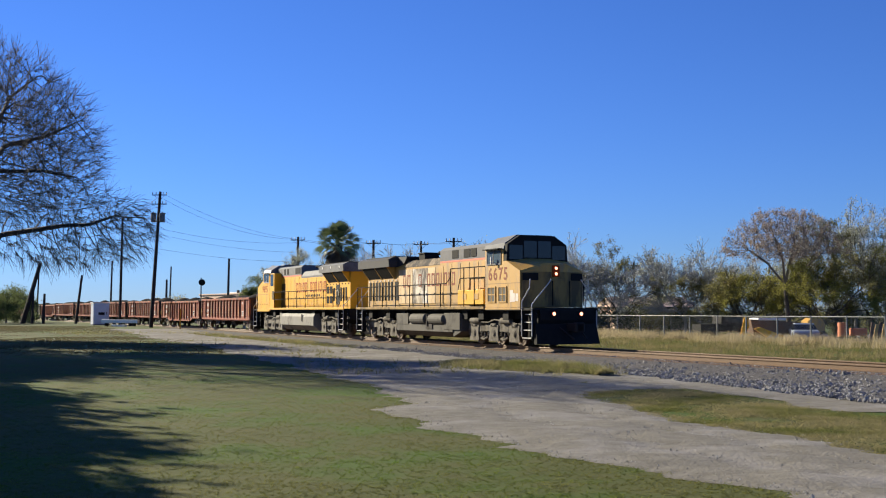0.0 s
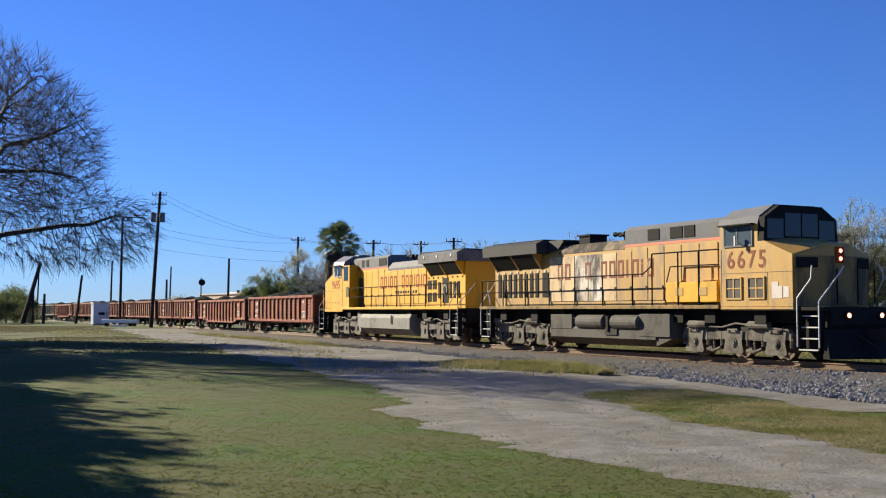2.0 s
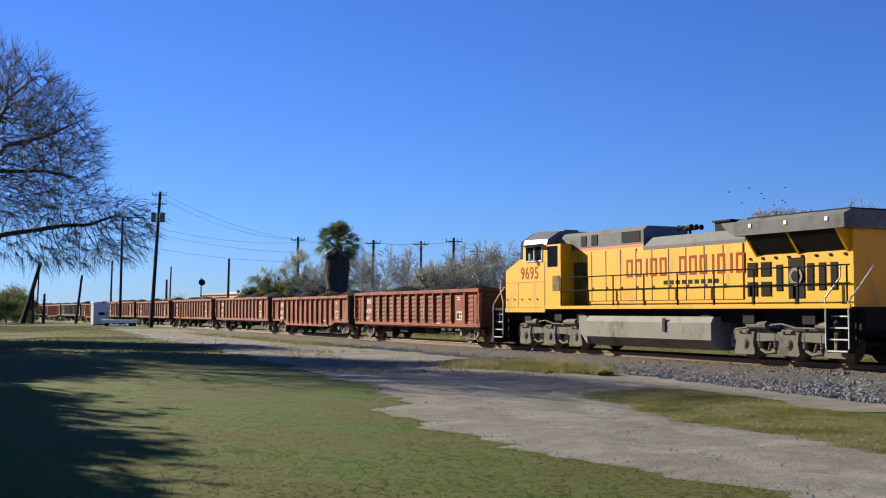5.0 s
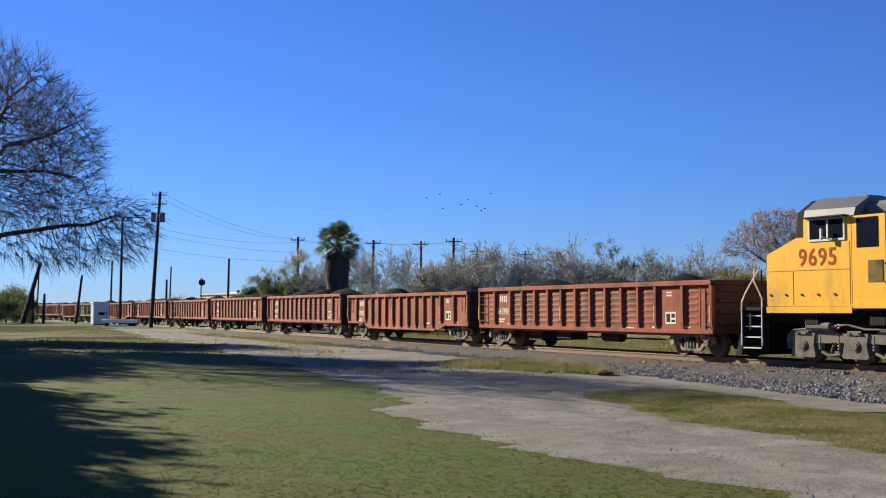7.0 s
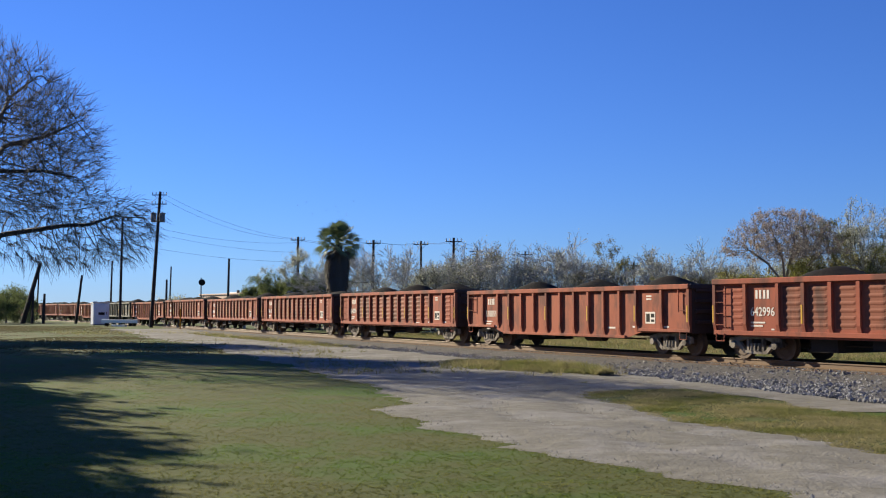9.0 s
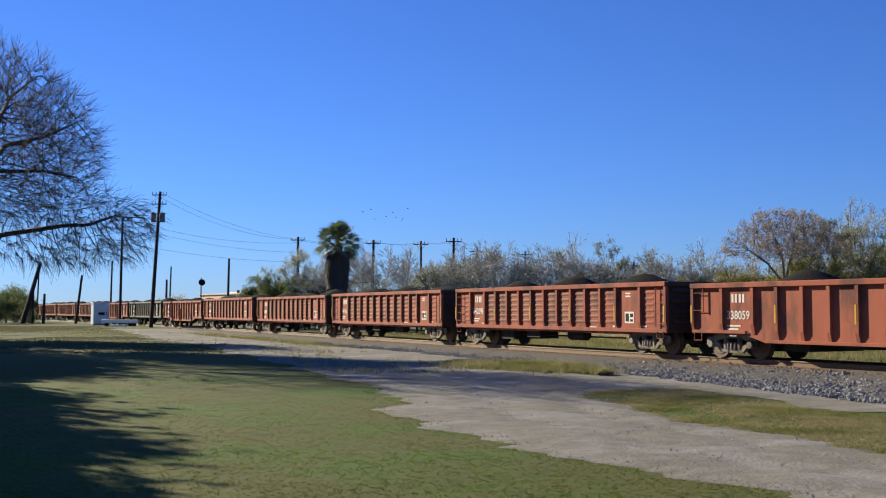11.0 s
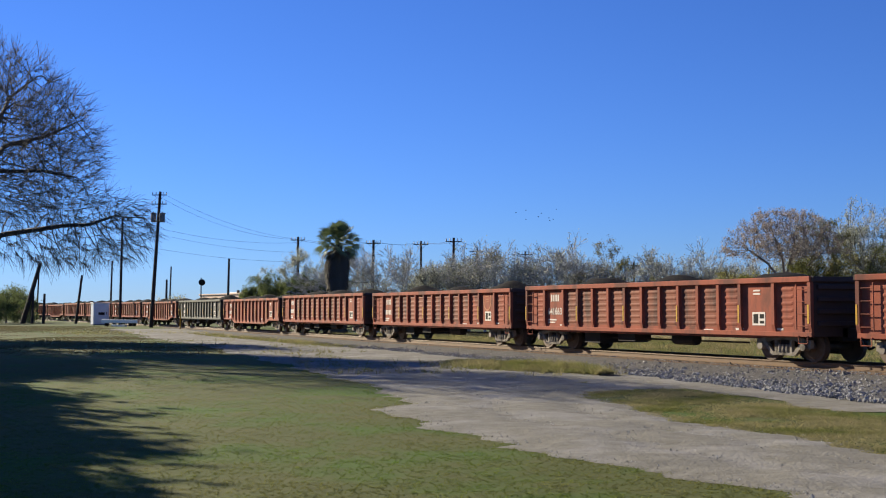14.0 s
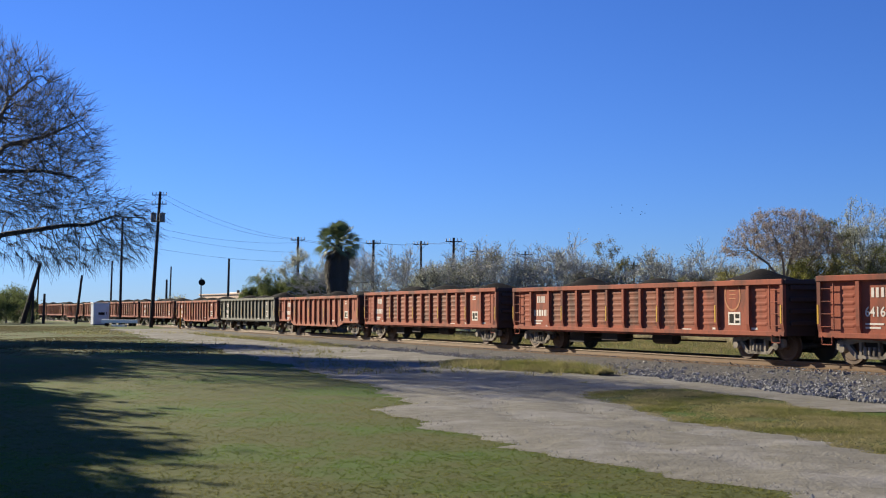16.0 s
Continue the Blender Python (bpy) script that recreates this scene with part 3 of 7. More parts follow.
    # hood doors, seams, latches
    for sgn in (-1, 1):
        for i in range(11):
            x = -5.9 + i * 0.93
            bm = bm_new()
            box(bm, x + 0.015, x + 0.90, sgn * (hy + 0.012) - 0.012, sgn * (hy + 0.012) + 0.012, 1.85, 3.6 if x < -0.9 else 3.7, 0.006)
            m = yellow
            if worn and sgn == near and -6.2 < x < -1.4:
                m = M_PEEL if -4.3 < x < -2.6 else M_FADE
            part("hood_door", bm, m, lo, "door with peeled white primer" if m is M_PEEL else "")
            bm = bm_new()
            lo_, hi_ = sorted((sgn * (hy - 0.01), sgn * (hy + 0.018)))
            box(bm, x - 0.014, x + 0.014, lo_, hi_, 1.85, 3.6 if x < -0.9 else 3.7)
            part("door_gap", bm, M_DARKSTEEL, lo)
    if worn:
        bm = bm_new()
        prism_x(bm, [(-hy - 0.006, 3.70), (-hy - 0.006, 3.73), (-0.82, 4.03), (0.2, 4.035), (0.2, 4.02), (-0.8, 4.0)], -5.2, -0.77)
        part("peeled_roof_edge", bm, M_SCORCH, lo)
    # roof top: grey or yellow walk, stack, horn
    bm = bm_new()
    box(bm, -5.8, -0.75, -0.8, 0.8, 4.0, 4.06, 0.01)
    if not worn:
        prism_x(bm, [(-hy - 0.006, 3.62), (-hy - 0.006, 3.74), (-0.83, 4.05), (0.83, 4.05), (hy + 0.006, 3.74), (hy + 0.006, 3.62)], -6.0, -0.74)
    part("roof_deck", bm, M_GREY if not worn else M_SCORCH, lo)
    bm = bm_new()
    prism(bm, [(-4.62, 4.03), (-4.62, 4.38), (-4.55, 4.44), (-3.95, 4.44), (-3.88, 4.38), (-3.88, 4.03)], -0.4, 0.4)
    box(bm, -4.7, -3.8, -0.45, 0.45, 4.40, 4.46)
    part("exhaust_outlet", bm, M_BLACK, lo)
    bm = bm_new()
    rod(bm, (-2.1, 0.0, 4.05), (-2.1, 0.0, 4.32), 0.05)
    box(bm, -2.2, -2.0, -0.25, 0.25, 4.28, 4.36)
    horn = part("air_horn", bm, M_BLACK, lo)
    for dy in (-0.22, 0.0, 0.22):
        for xa, xb in ((-2.45, -2.15), (-1.75, -2.05)):
            bm = bm_new()
            rod(bm, (xa, dy, 4.36), (xb, dy, 4.36), 0.10, 0.04, 10)
            part("trumpet", bm, M_BLACK, horn)
    # radiator section
    bm = bm_new()
    prism_x(bm, [(-1.5, 3.78), (-1.52, 4.17), (-1.25, 4.30), (1.25, 4.30), (1.52, 4.17), (1.5, 3.78)], -10.55, -6.05)
    prism(bm, [(-6.05, 3.8), (-6.05, 4.28), (-4.9, 4.28), (-4.9, 4.2), (-5.3, 3.9)], -0.98, 0.98)
    part("radiator", bm, M_SOOTROOF if worn else M_GREY, lo, "dark grey flared radiator housing")
    bm = bm_new()
    box(bm, -10.4, -6.2, -1.1, 1.1, 4.29, 4.36, 0.01)
    part("radiator_screen", bm, M_BLACK, lo)
    for sgn in (-1, 1):
        for x0, x1 in ((-10.1, -8.35), (-8.2, -6.55)):
            bm = bm_new()
            a = [bm.verts.new(v) for v in ((x0, sgn * 1.46, 3.76), (x1, sgn * 1.46, 3.76), (x1, sgn * 1.0, 3.2), (x0, sgn * 1.0, 3.2), (x0, sgn * 1.0, 3.76), (x1, sgn * 1.0, 3.76))]
            for q in ((0, 1, 2, 3), (0, 3, 4), (1, 5, 2), (0, 4, 5, 1)):
                bm.faces.new([a[i] for i in q])
            bmesh.ops.recalc_face_normals(bm, faces=bm.faces)
            part("radiator_intake", bm, M_BLACK, lo)
        for x in (-10.16, -8.28, -6.5):
            bm = bm_new()
            prism_x(bm, [(sgn * 1.47, 3.8), (sgn * 0.97, 3.12), (sgn * 0.97, 3.8)], x - 0.04, x + 0.04)
            part("radiator_bracket", bm, yellow, lo)
        xs = [(-10.05 + i * 0.44, -10.05 + i * 0.44 + 0.22) for i in range(8)] + [(-6.42, -5.98)]
        if not worn:
            xs = [(-6.5, -6.1), (-7.1, -6.7), (-6.5, -6.1), (-7.1, -6.7), (-7.58, -7.36), (-8.84, -8.62), (-9.3, -9.08), (-9.75, -9.53)]
        for i, (x0, x1) in enumerate(xs):
            bm = bm_new()
            z0, z1 = (2.05, 3.0) if worn else ((2.55, 2.95) if i < 2 else (1.95, 2.35) if i < 4 else (2.1, 2.85))
            for j in range(8):
                zz = z0 + (z1 - z0) * j / 8
                box(bm, x0, x1, sgn * hy - 0.025, sgn * hy + 0.025, zz, zz + (z1 - z0) / 8 * 0.8)
            box(bm, x0 - 0.02, x1 + 0.02, sgn * hy - 0.015, sgn * hy + 0.015, z0 - 0.02, z1 + 0.02)
            part("louvre", bm, M_BLACK, lo)
        for i in range(8):
            bm = bm_new()
            box(bm, -10.1 + i * 0.55, -10.02 + i * 0.55, sgn * hy - 0.03, sgn * hy + 0.03, 3.05, 3.12)
            part("door_latch", bm, M_WHITE if worn else M_BLACK, lo)
        for i in range(10):
            bm = bm_new()
            x = -5.1 + i * 0.93
            box(bm, x, x + 0.07, sgn * (hy + 0.02) - 0.02, sgn * (hy + 0.02) + 0.02, 2.28, 2.36)
            part("door_latch", bm, M_DARKSTEEL, lo)
        if not worn:
            bm = bm_new()
            box(bm, -8.5, -7.84, sgn * hy - 0.02, sgn * hy + 0.02, 1.85, 3.05, 0.01)
            fg = part("fan_panel", bm, M_BLACK, lo, "dark open fan panel")
            bm = bm_new()
            rod(bm, (-8.17, sgn * 0.99, 2.5), (-8.17, sgn * 1.03, 2.5), 0.27, seg=20)
            part("fan_guard", bm, M_TANK, fg)
            bm = bm_new()
            rod(bm, (-8.17, sgn * 1.03, 2.5), (-8.17, sgn * 1.045, 2.5), 0.16, seg=16)
            part("fan_hub", bm, M_BLACK, fg)
            for x in (-9.9, -8.3, -6.8):
                bm = bm_new()
                lo_, hi_ = sorted((sgn * 1.5, sgn * 1.53))
                box(bm, x - 0.06, x + 0.06, lo_, hi_, 4.0, 4.12)
                part("lifting_lug", bm, M_WHITE, lo, "white painted lug")
    # cab with wide nose
    cy = 1.5
    bm = bm_new()
    prism(bm, [(5.0, 1.62), (5.0, 4.1), (6.70, 4.1), (6.70, 3.58), (6.98, 3.58), (6.98, 1.62)], -cy, cy)
    part("cab", bm, yellow, lo)
    # nose: crowned top, front that comes to a blunt middle
    bm = bm_new()
    rows_ = []
    for zk in (0, 1):
        for xs_ in ((6.98, 6.98), (8.18, 8.46)):
            rows_.append([bm.verts.new((xs_[0] if abs(y) > 1 else xs_[1], y, ((3.58 if abs(y) > 1 else 3.70) if xs_[0] < 7 else (3.12 if abs(y) > 1 else 3.44)) if zk else 1.62)) for y in (-cy, -0.5, 0.5, cy)])
    for i in range(3):
        bm.faces.new((rows_[0][i], rows_[0][i + 1], rows_[1][i + 1], rows_[1][i]))
        bm.faces.new((rows_[2][i], rows_[2][i + 1], rows_[3][i + 1], rows_[3][i]))
        bm.faces.new((rows_[1][i], rows_[1][i + 1], rows_[3][i + 1], rows_[3][i]))
        bm.faces.new((rows_[0][i], rows_[0][i + 1], rows_[2][i + 1], rows_[2][i]))
    for i in (0, 3):
        bm.faces.new((rows_[0][i], rows_[1][i], rows_[3][i], rows_[2][i]))
    bmesh.ops.recalc_face_normals(bm, faces=bm.faces)
    bmesh.ops.bevel(bm, geom=[e for e in bm.edges if min(v.co.x for v in e.verts) > 7.5], offset=0.05, segments=2, affect="EDGES")
    part("nose", bm, yellow, lo)
    bm = bm_new()
    vs = []
    for x, pr in ((4.9, ((1.5, 4.1), (1.42, 4.32), (0.85, 4.66))), (6.7, ((1.5, 4.1), (1.42, 4.36), (0.85, 4.72)))):
        row = [bm.verts.new((x, -y, z)) for y, z in pr] + [bm.verts.new((x, y, z)) for y, z in reversed(pr)]
        vs.append(row)
    for i in range(6):
        j = (i + 1) % 6
        bm.faces.new((vs[0][i], vs[0][j], vs[1][j], vs[1][i]))
    bm.faces.new(vs[0][::-1])
    bm.faces.new(vs[1])
    bmesh.ops.recalc_face_normals(bm, faces=bm.faces)
    box(bm, 5.4, 6.2, -0.35, 0.35, 4.66, 4.76, 0.02)
    part("cab_roof", bm, M_GREY if worn else M_ROOF_CLEAN, lo, "grey cab roof")
    # windshield under a black visor band
    bm = bm_new()
    prism_x(bm, [(-1.5, 3.56), (-1.44, 4.3), (-0.85, 4.68), (0.85, 4.68), (1.44, 4.3), (1.5, 3.56)], 6.7, 6.96)
    part("cab_front", bm, M_BLACK, lo)
    for y0, y1 in ((-1.36, -0.72), (-0.66, -0.03), (0.03, 0.66), (0.72, 1.36)):
        bm = bm_new()
        box(bm, 6.955, 6.975, y0, y1, 3.66 if abs(y0 + y1) > 1.4 else 3.74, 4.26 if abs(y0 + y1) > 1.4 else 4.45)
        part("windshield", bm, M_GLASS, lo)
    for sgn in (-1, 1):
        for x0, x1 in ((5.25, 5.78), (5.84, 6.45)):
            bm = bm_new()
            box(bm, x0, x1, sgn * (cy + 0.005) - 0.012, sgn * (cy + 0.005) + 0.012, 3.5, 4.04)
            part("cab_window", bm, M_GLASS_SKY if worn else M_GLASS, lo)
        bm = bm_new()
        for x0, x1, z0, z1 in ((5.2, 6.5, 4.04, 4.09), (5.2, 6.5, 3.44, 3.5), (5.2, 5.25, 3.5, 4.04), (5.78, 5.84, 3.5, 4.04), (6.45, 6.5, 3.5, 4.04)):
            box(bm, x0, x1, sgn * (cy + 0.01) - 0.02, sgn * (cy + 0.01) + 0.02, z0, z1)
        part("window_frame", bm, M_GREY if worn else M_WHITERAIL, lo)
        bm = bm_new()
        prism(bm, [(5.1, 4.09), (5.1, 4.13), (6.6, 4.13), (6.6, 4.09)], sgn * (cy + 0.1) - 0.1, sgn * (cy + 0.1) + 0.1)
        part("awning", bm, M_BLACK, lo)
        bm = bm_new()
        rod(bm, (5.9, sgn * 1.5, 3.55), (5.9, sgn * 1.66, 3.55), 0.015)
        box(bm, 5.86, 5.94, sgn * 1.67 - 0.03, sgn * 1.67 + 0.03, 3.46, 3.78, 0.01)
        part("mirror", bm, M_WHITERAIL, lo)
        # sub-base, vents and battery boxes
        for x0, x1 in ((5.3, 5.95), (6.3, 6.95)) if worn else ():
            bm = bm_new()
            for xa, xb, za, zb in ((x0 - 0.05, x1 + 0.05, 1.83, 1.88), (x0 - 0.05, x1 + 0.05, 2.47, 2.52), (x0 - 0.05, x0, 1.88, 2.47), (x1, x1 + 0.05, 1.88, 2.47)):
                box(bm, xa, xb, sgn * cy - 0.035, sgn * cy + 0.035, za, zb)
            vn = part("vent", bm, yellow, lo)
            bm = bm_new()
            box(bm, x0, x1, sgn * cy - 0.012, sgn * cy + 0.012, 1.88, 2.47)
            part("vent_mesh", bm, M_TANK_DIRTY, vn, "dusty grey vent mesh")
            bm = bm_new()
            box(bm, (x0 + x1) / 2 - 0.025, (x0 + x1) / 2 + 0.025, sgn * cy - 0.025, sgn * cy + 0.025, 1.88, 2.47)
            box(bm, x0, x1, sgn * cy - 0.022, sgn * cy + 0.022, 2.15, 2.19)
            part("vent_bar", bm, yellow, vn)
        if worn:
            bm = bm_new()
            box(bm, 7.28, 7.56, sgn * cy - 0.008, sgn * cy + 0.008, 1.85, 2.34)
            box(bm, 7.56, 7.72, sgn * cy - 0.008, sgn * cy + 0.008, 1.85, 2.22)
            box(bm, 7.76, 7.98, sgn * cy - 0.006, sgn * cy + 0.006, 1.88, 2.20)
            part("placard", bm, M_STENCIL, lo, "worn white patch")
            bm = bm_new()
            box(bm, 2.25, 4.85, sgn * 1.25 - 0.25, sgn * 1.25 + 0.25, 1.75, 2.42, 0.03)
            part("battery_box", bm, M_YEL, lo, "bright yellow battery box")
            for x in (2.75, 3.95):
                bm = bm_new()
                box(bm, x, x + 0.4, sgn * 1.5 - 0.012, sgn * 1.5 + 0.012, 1.98, 2.25)
                part("battery_box_panel", bm, yellow, lo)
        else:
            bm = bm_new()
            lo_, hi_ = sorted((sgn * hy, sgn * cy))
            box(bm, 3.85, 5.0, lo_, hi_, 1.62, 4.08, 0.02)
            part("cab_rear_bay", bm, yellow, lo)
            bm = bm_new()
            box(bm, 4.1, 4.82, sgn * cy - 0.015, sgn * cy + 0.015, 3.2, 4.02, 0.01)
            part("side_door_window", bm, M_GLASS, lo, "dark glazed side door")
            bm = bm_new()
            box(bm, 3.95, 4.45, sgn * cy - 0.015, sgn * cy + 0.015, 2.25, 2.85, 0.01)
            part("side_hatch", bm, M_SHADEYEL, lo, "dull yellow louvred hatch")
            # Shade of this recess is painted into the door's yellow.
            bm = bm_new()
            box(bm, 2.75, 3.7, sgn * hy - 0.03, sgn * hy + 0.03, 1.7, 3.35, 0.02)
            part("hood_side_door", bm, M_SHADEYEL, lo, "recessed door behind the cab, its shade in the dull yellow")
            for k in range(9):
                bm = bm_new()
                xx = -1.9 - k * 0.33
                lo_, hi_ = sorted((sgn * (hy + 0.024), sgn * (hy + 0.029)))
                box(bm, xx - 0.22, xx, lo_, hi_, 2.38, 2.52)
                if sgn == near:
                    part("painted_bar", bm, M_BLACK, lo, "small dark painted bar")
        bm = bm_new()
        for x0, x1, z0, z1 in ((5.05, 8.15, 2.63, 2.645), (7.1, 7.115, 1.66, 2.62), (5.05, 5.065, 1.66, 3.4)):
            box(bm, x0, x1, sgn * cy - 0.006, sgn * cy + 0.006, z0, z1)
        part("panel_seam", bm, M_RUST, lo)
        bm = bm_new()
        box(bm, 5.0, 8.16, sgn * 1.5 - 0.02, sgn * 1.5 + 0.02, 1.53 if worn else 1.42, 1.61, 0.006)
        part("frame_plate", bm, yellow, lo)
        for k in range(5):
            bm = bm_new()
            rod(bm, (5.6 + k * 0.6, sgn * 1.5, 1.95), (5.6 + k * 0.6, sgn * 1.53, 1.95), 0.035, seg=6)
            if not worn:
                part("panel_bolt", bm, M_RUST, lo)
            else:
                bm.free()
    # nose front: number boards, headlights, door, anticlimber, plow
    for sgn in (-1, 1):
        bm = bm_new()
        prism_z(bm, [(8.20, sgn * 1.42), (8.38, sgn * 0.78), (8.42, sgn * 0.79), (8.24, sgn * 1.43)], 2.74, 3.04)
        part("number_board", bm, M_BLACK, lo)
    # Thin overlay that carries the nose front's shade in its darker yellow.
    if worn:
        bm = bm_new()
        prism_z(bm, [(8.185, -1.47), (8.462, -0.48), (8.462, 0.48), (8.185, 1.47), (8.193, 1.47), (8.472, 0.48), (8.472, -0.48), (8.193, -1.47)], 1.64, 3.09)
        part("nose_front", bm, M_GRIMESHADE, lo, "nose front in grimy yellow, darkened for its shade")
    bm = bm_new()
    box(bm, 8.44, 8.52, -0.17, 0.17, 2.88, 3.36, 0.02)
    part("headlight_housing", bm, M_RED if worn else M_BLACK, lo)
    bm = bm_new()
    box(bm, 8.46, 8.495, -0.1, 0.46, 1.7, 2.8, 0.02)
    part("nose_door", bm, M_GRIMESHADE if worn else yellow, lo)
    for y in (-0.2, 0.62, 1.3):
        bm = bm_new()
        rod(bm, (8.56, y, 1.7), (8.56, y, 2.72), 0.022)
        part("nose_grab_iron", bm, M_HANDRAIL, lo)
    bm = bm_new()
    prism(bm, [(8.4, 1.6), (9.25, 1.6), (9.35, 1.5), (9.35, 1.12), (9.2, 0.85), (8.9, 0.85), (8.4, 1.2)], -1.25, 1.25)
    part("pilot", bm, M_BLACK, lo)
    bm = bm_new()
    a = [bm.verts.new(v) for v in ((9.3, -1.42, 0.95), (9.3, 1.42, 0.95), (9.5, 1.48, 0.14), (9.9, 0.0, 0.14), (9.5, -1.48, 0.14), (9.55, 0, 0.95), (9.2, -1.42, 0.95), (9.2, 1.42, 0.95), (9.25, 1.48, 0.14), (9.25, -1.48, 0.14))]
    for q in ((0, 5, 3, 4), (5, 1, 2, 3), (6, 7, 1, 5, 0), (6, 9, 8, 7), (6, 0, 4, 9), (7, 8, 2, 1), (9, 4, 3, 2, 8)):
        bm.faces.new([a[i] for i in q])
    bmesh.ops.recalc_face_normals(bm, faces=bm.faces)
    part("snow_plow", bm, M_BLACK, lo)
    for y in (-0.64, 0.64):
        bm = bm_new()
        rod(bm, (9.33, y, 1.36), (9.42, y, 1.36), 0.13, seg=14)
        dl = part("ditch_light", bm, M_BLACK, lo)
        if worn:
            bm = bm_new()
            rod(bm, (9.42, y, 1.36), (9.435, y, 1.36), 0.07, seg=14)
            part("lens", bm, M_LAMP, dl, "lit warm white lens")
    if worn:
        for z in (3.01, 3.24):
            bm = bm_new()
            rod(bm, (8.52, 0, z), (8.532, 0, z), 0.06, seg=14)
            part("headlight", bm, M_LAMP, lo, "lit warm white headlight")
    # couplers
    for e in (-1, 1):
        bm = bm_new()
        x0, x1 = (9.3, 10.4) if e > 0 else (-10.7, -11.7)
        box(bm, min(x0, x1), max(x0, x1), -0.13, 0.13, 0.68, 0.98)
        box(bm, min(x1, x1 - e * 0.3), max(x1, x1 - e * 0.3), -0.2, 0.2, 0.62, 1.02, 0.04)
        rod(bm, (x0, 0.45, 0.9), (x1, 0.3, 0.35), 0.035)
        rod(bm, (x0, -0.45, 0.9), (x1, -0.3, 0.35), 0.035)
        part("coupler", bm, M_DARKSTEEL, lo)
    bm = bm_new()
    prism(bm, [(-10.75, 1.6), (-10.95, 1.5), (-10.95, 0.95), (-10.4, 0.7), (-10.0, 1.2)], -1.2, 1.2)
    part("rear_pilot", bm, M_BLACK, lo)
    # steps at the four corners
    for xe, e in ((8.75, 1), (-10.25, -1)):
        for sgn in (-1, 1):
            st = part("stairwell", step_frame(xe, sgn), M_BLACK, lo)
            for k in range(4):
                bm = bm_new()
                z = 0.36 + k * 0.32
                box(bm, xe - 0.36, xe + 0.36, sgn * (1.42 - 0.05 * k) - 0.12, sgn * (1.42 - 0.05 * k) + 0.12, z, z + 0.035)
                part("step", bm, M_WHITERAIL, st)
            bm = bm_new()
            y = sgn * 1.53
            poly_rods(bm, [(xe + e * 0.42, y, 0.45), (xe + e * 0.42, y, 1.75), (xe + e * 0.5, sgn * 1.25, 2.1), (xe + e * 0.55, sgn * 0.8, 2.62), (xe + e * 0.55, sgn * 0.7, 2.75)], 0.022)
            poly_rods(bm, [(xe - e * 0.42, y, 0.45), (xe - e * 0.42, y, 1.85), (xe + e * 0.02, sgn * 1.42, 2.4), (xe + e * 0.02, sgn * 1.38, 2.78)], 0.022)
            part("grab_iron", bm, M_WHITERAIL, lo)
    # side handrails
    for sgn in (-1, 1):
        y = sgn * 1.5
        bm = bm_new()
        poly_rods(bm, [(-10.7, y, 2.75), (1.0, y, 2.75), (1.45, y, 3.0), (1.5, y, 3.42), (4.95, y, 3.42)] if worn else [(-10.7, y, 2.75), (3.9, y, 2.75)], 0.024)
        part("top_rail", bm, M_HANDRAIL, lo)
        bm = bm_new()
        poly_rods(bm, [(-10.7, y, 2.25), (1.45 if worn else 3.9, y, 2.25)], 0.02)
        if worn:
            poly_rods(bm, [(2.3, y, 2.45), (2.5, y, 2.95), (4.95, y, 2.95)], 0.02)
        part("mid_rail", bm, M_HANDRAIL, lo)
        posts = [(-10.6 + i * 1.83, 2.75) for i in range(7)] + ([(1.5, 3.42), (2.9, 3.42), (3.95, 3.42)] if worn else [(2.0, 2.75), (3.85, 2.75)])
        for x, zt in posts:
            bm = bm_new()
            rod(bm, (x, y, 1.6), (x, y, zt), 0.026, seg=6)
            part("handrail_post", bm, M_HANDRAIL, lo)
    # writing on the side towards the road
    rot = pose(0, 0, 0, 90, 0, 0) if near < 0 else pose(0, 0, 0, 90, 0, 180)
    lettering(number, 0.54 if worn else 0.50, letters_mat if worn else M_RED, lo, Matrix.Translation((6.2, near * (cy + 0.004), 3.02 if worn else 2.98)) @ rot, "red cab number", 1.0 if worn else 0.95, gap=1.25 if worn else 1.1)
    word_x = -5.25 if near < 0 else 0.25
    seq = [0, 2, 1, 0, 2, -1, 2, 2, 0, 1, 2, 1, 0]
    x = word_x
    for i, k in enumerate(seq):
        w = 0.2 if k == 1 else 0.38
        if k >= 0 and not (worn and i in (2, 3)):
            bm = bm_new()
            xa = x if near < 0 else x - w
            letter_block(bm, xa, 2.68, w, 0.64, near * (hy + 0.026), near, k)
            part("painted_mark", bm, letters_mat, lo, "red block lettering mark")
        x += (w + 0.15) * (1 if near < 0 else -1)
    return lo


def step_frame(xe, sgn):
    bm = bm_new()
    for x in (xe - 0.4, xe + 0.37):
        box(bm, x, x + 0.03, sgn * 1.4 - 0.12, sgn * 1.4 + 0.12, 0.33, 1.55)
    box(bm, xe - 0.4, xe + 0.4, sgn * 1.2 - 0.03, sgn * 1.2 + 0.03, 0.4, 1.55)
    return bm


M_LAMP = glow("lit_headlamp", (1.0, 0.32, 0.17), 2.6)
# ---- gondola cars ----
HALF = 7.83


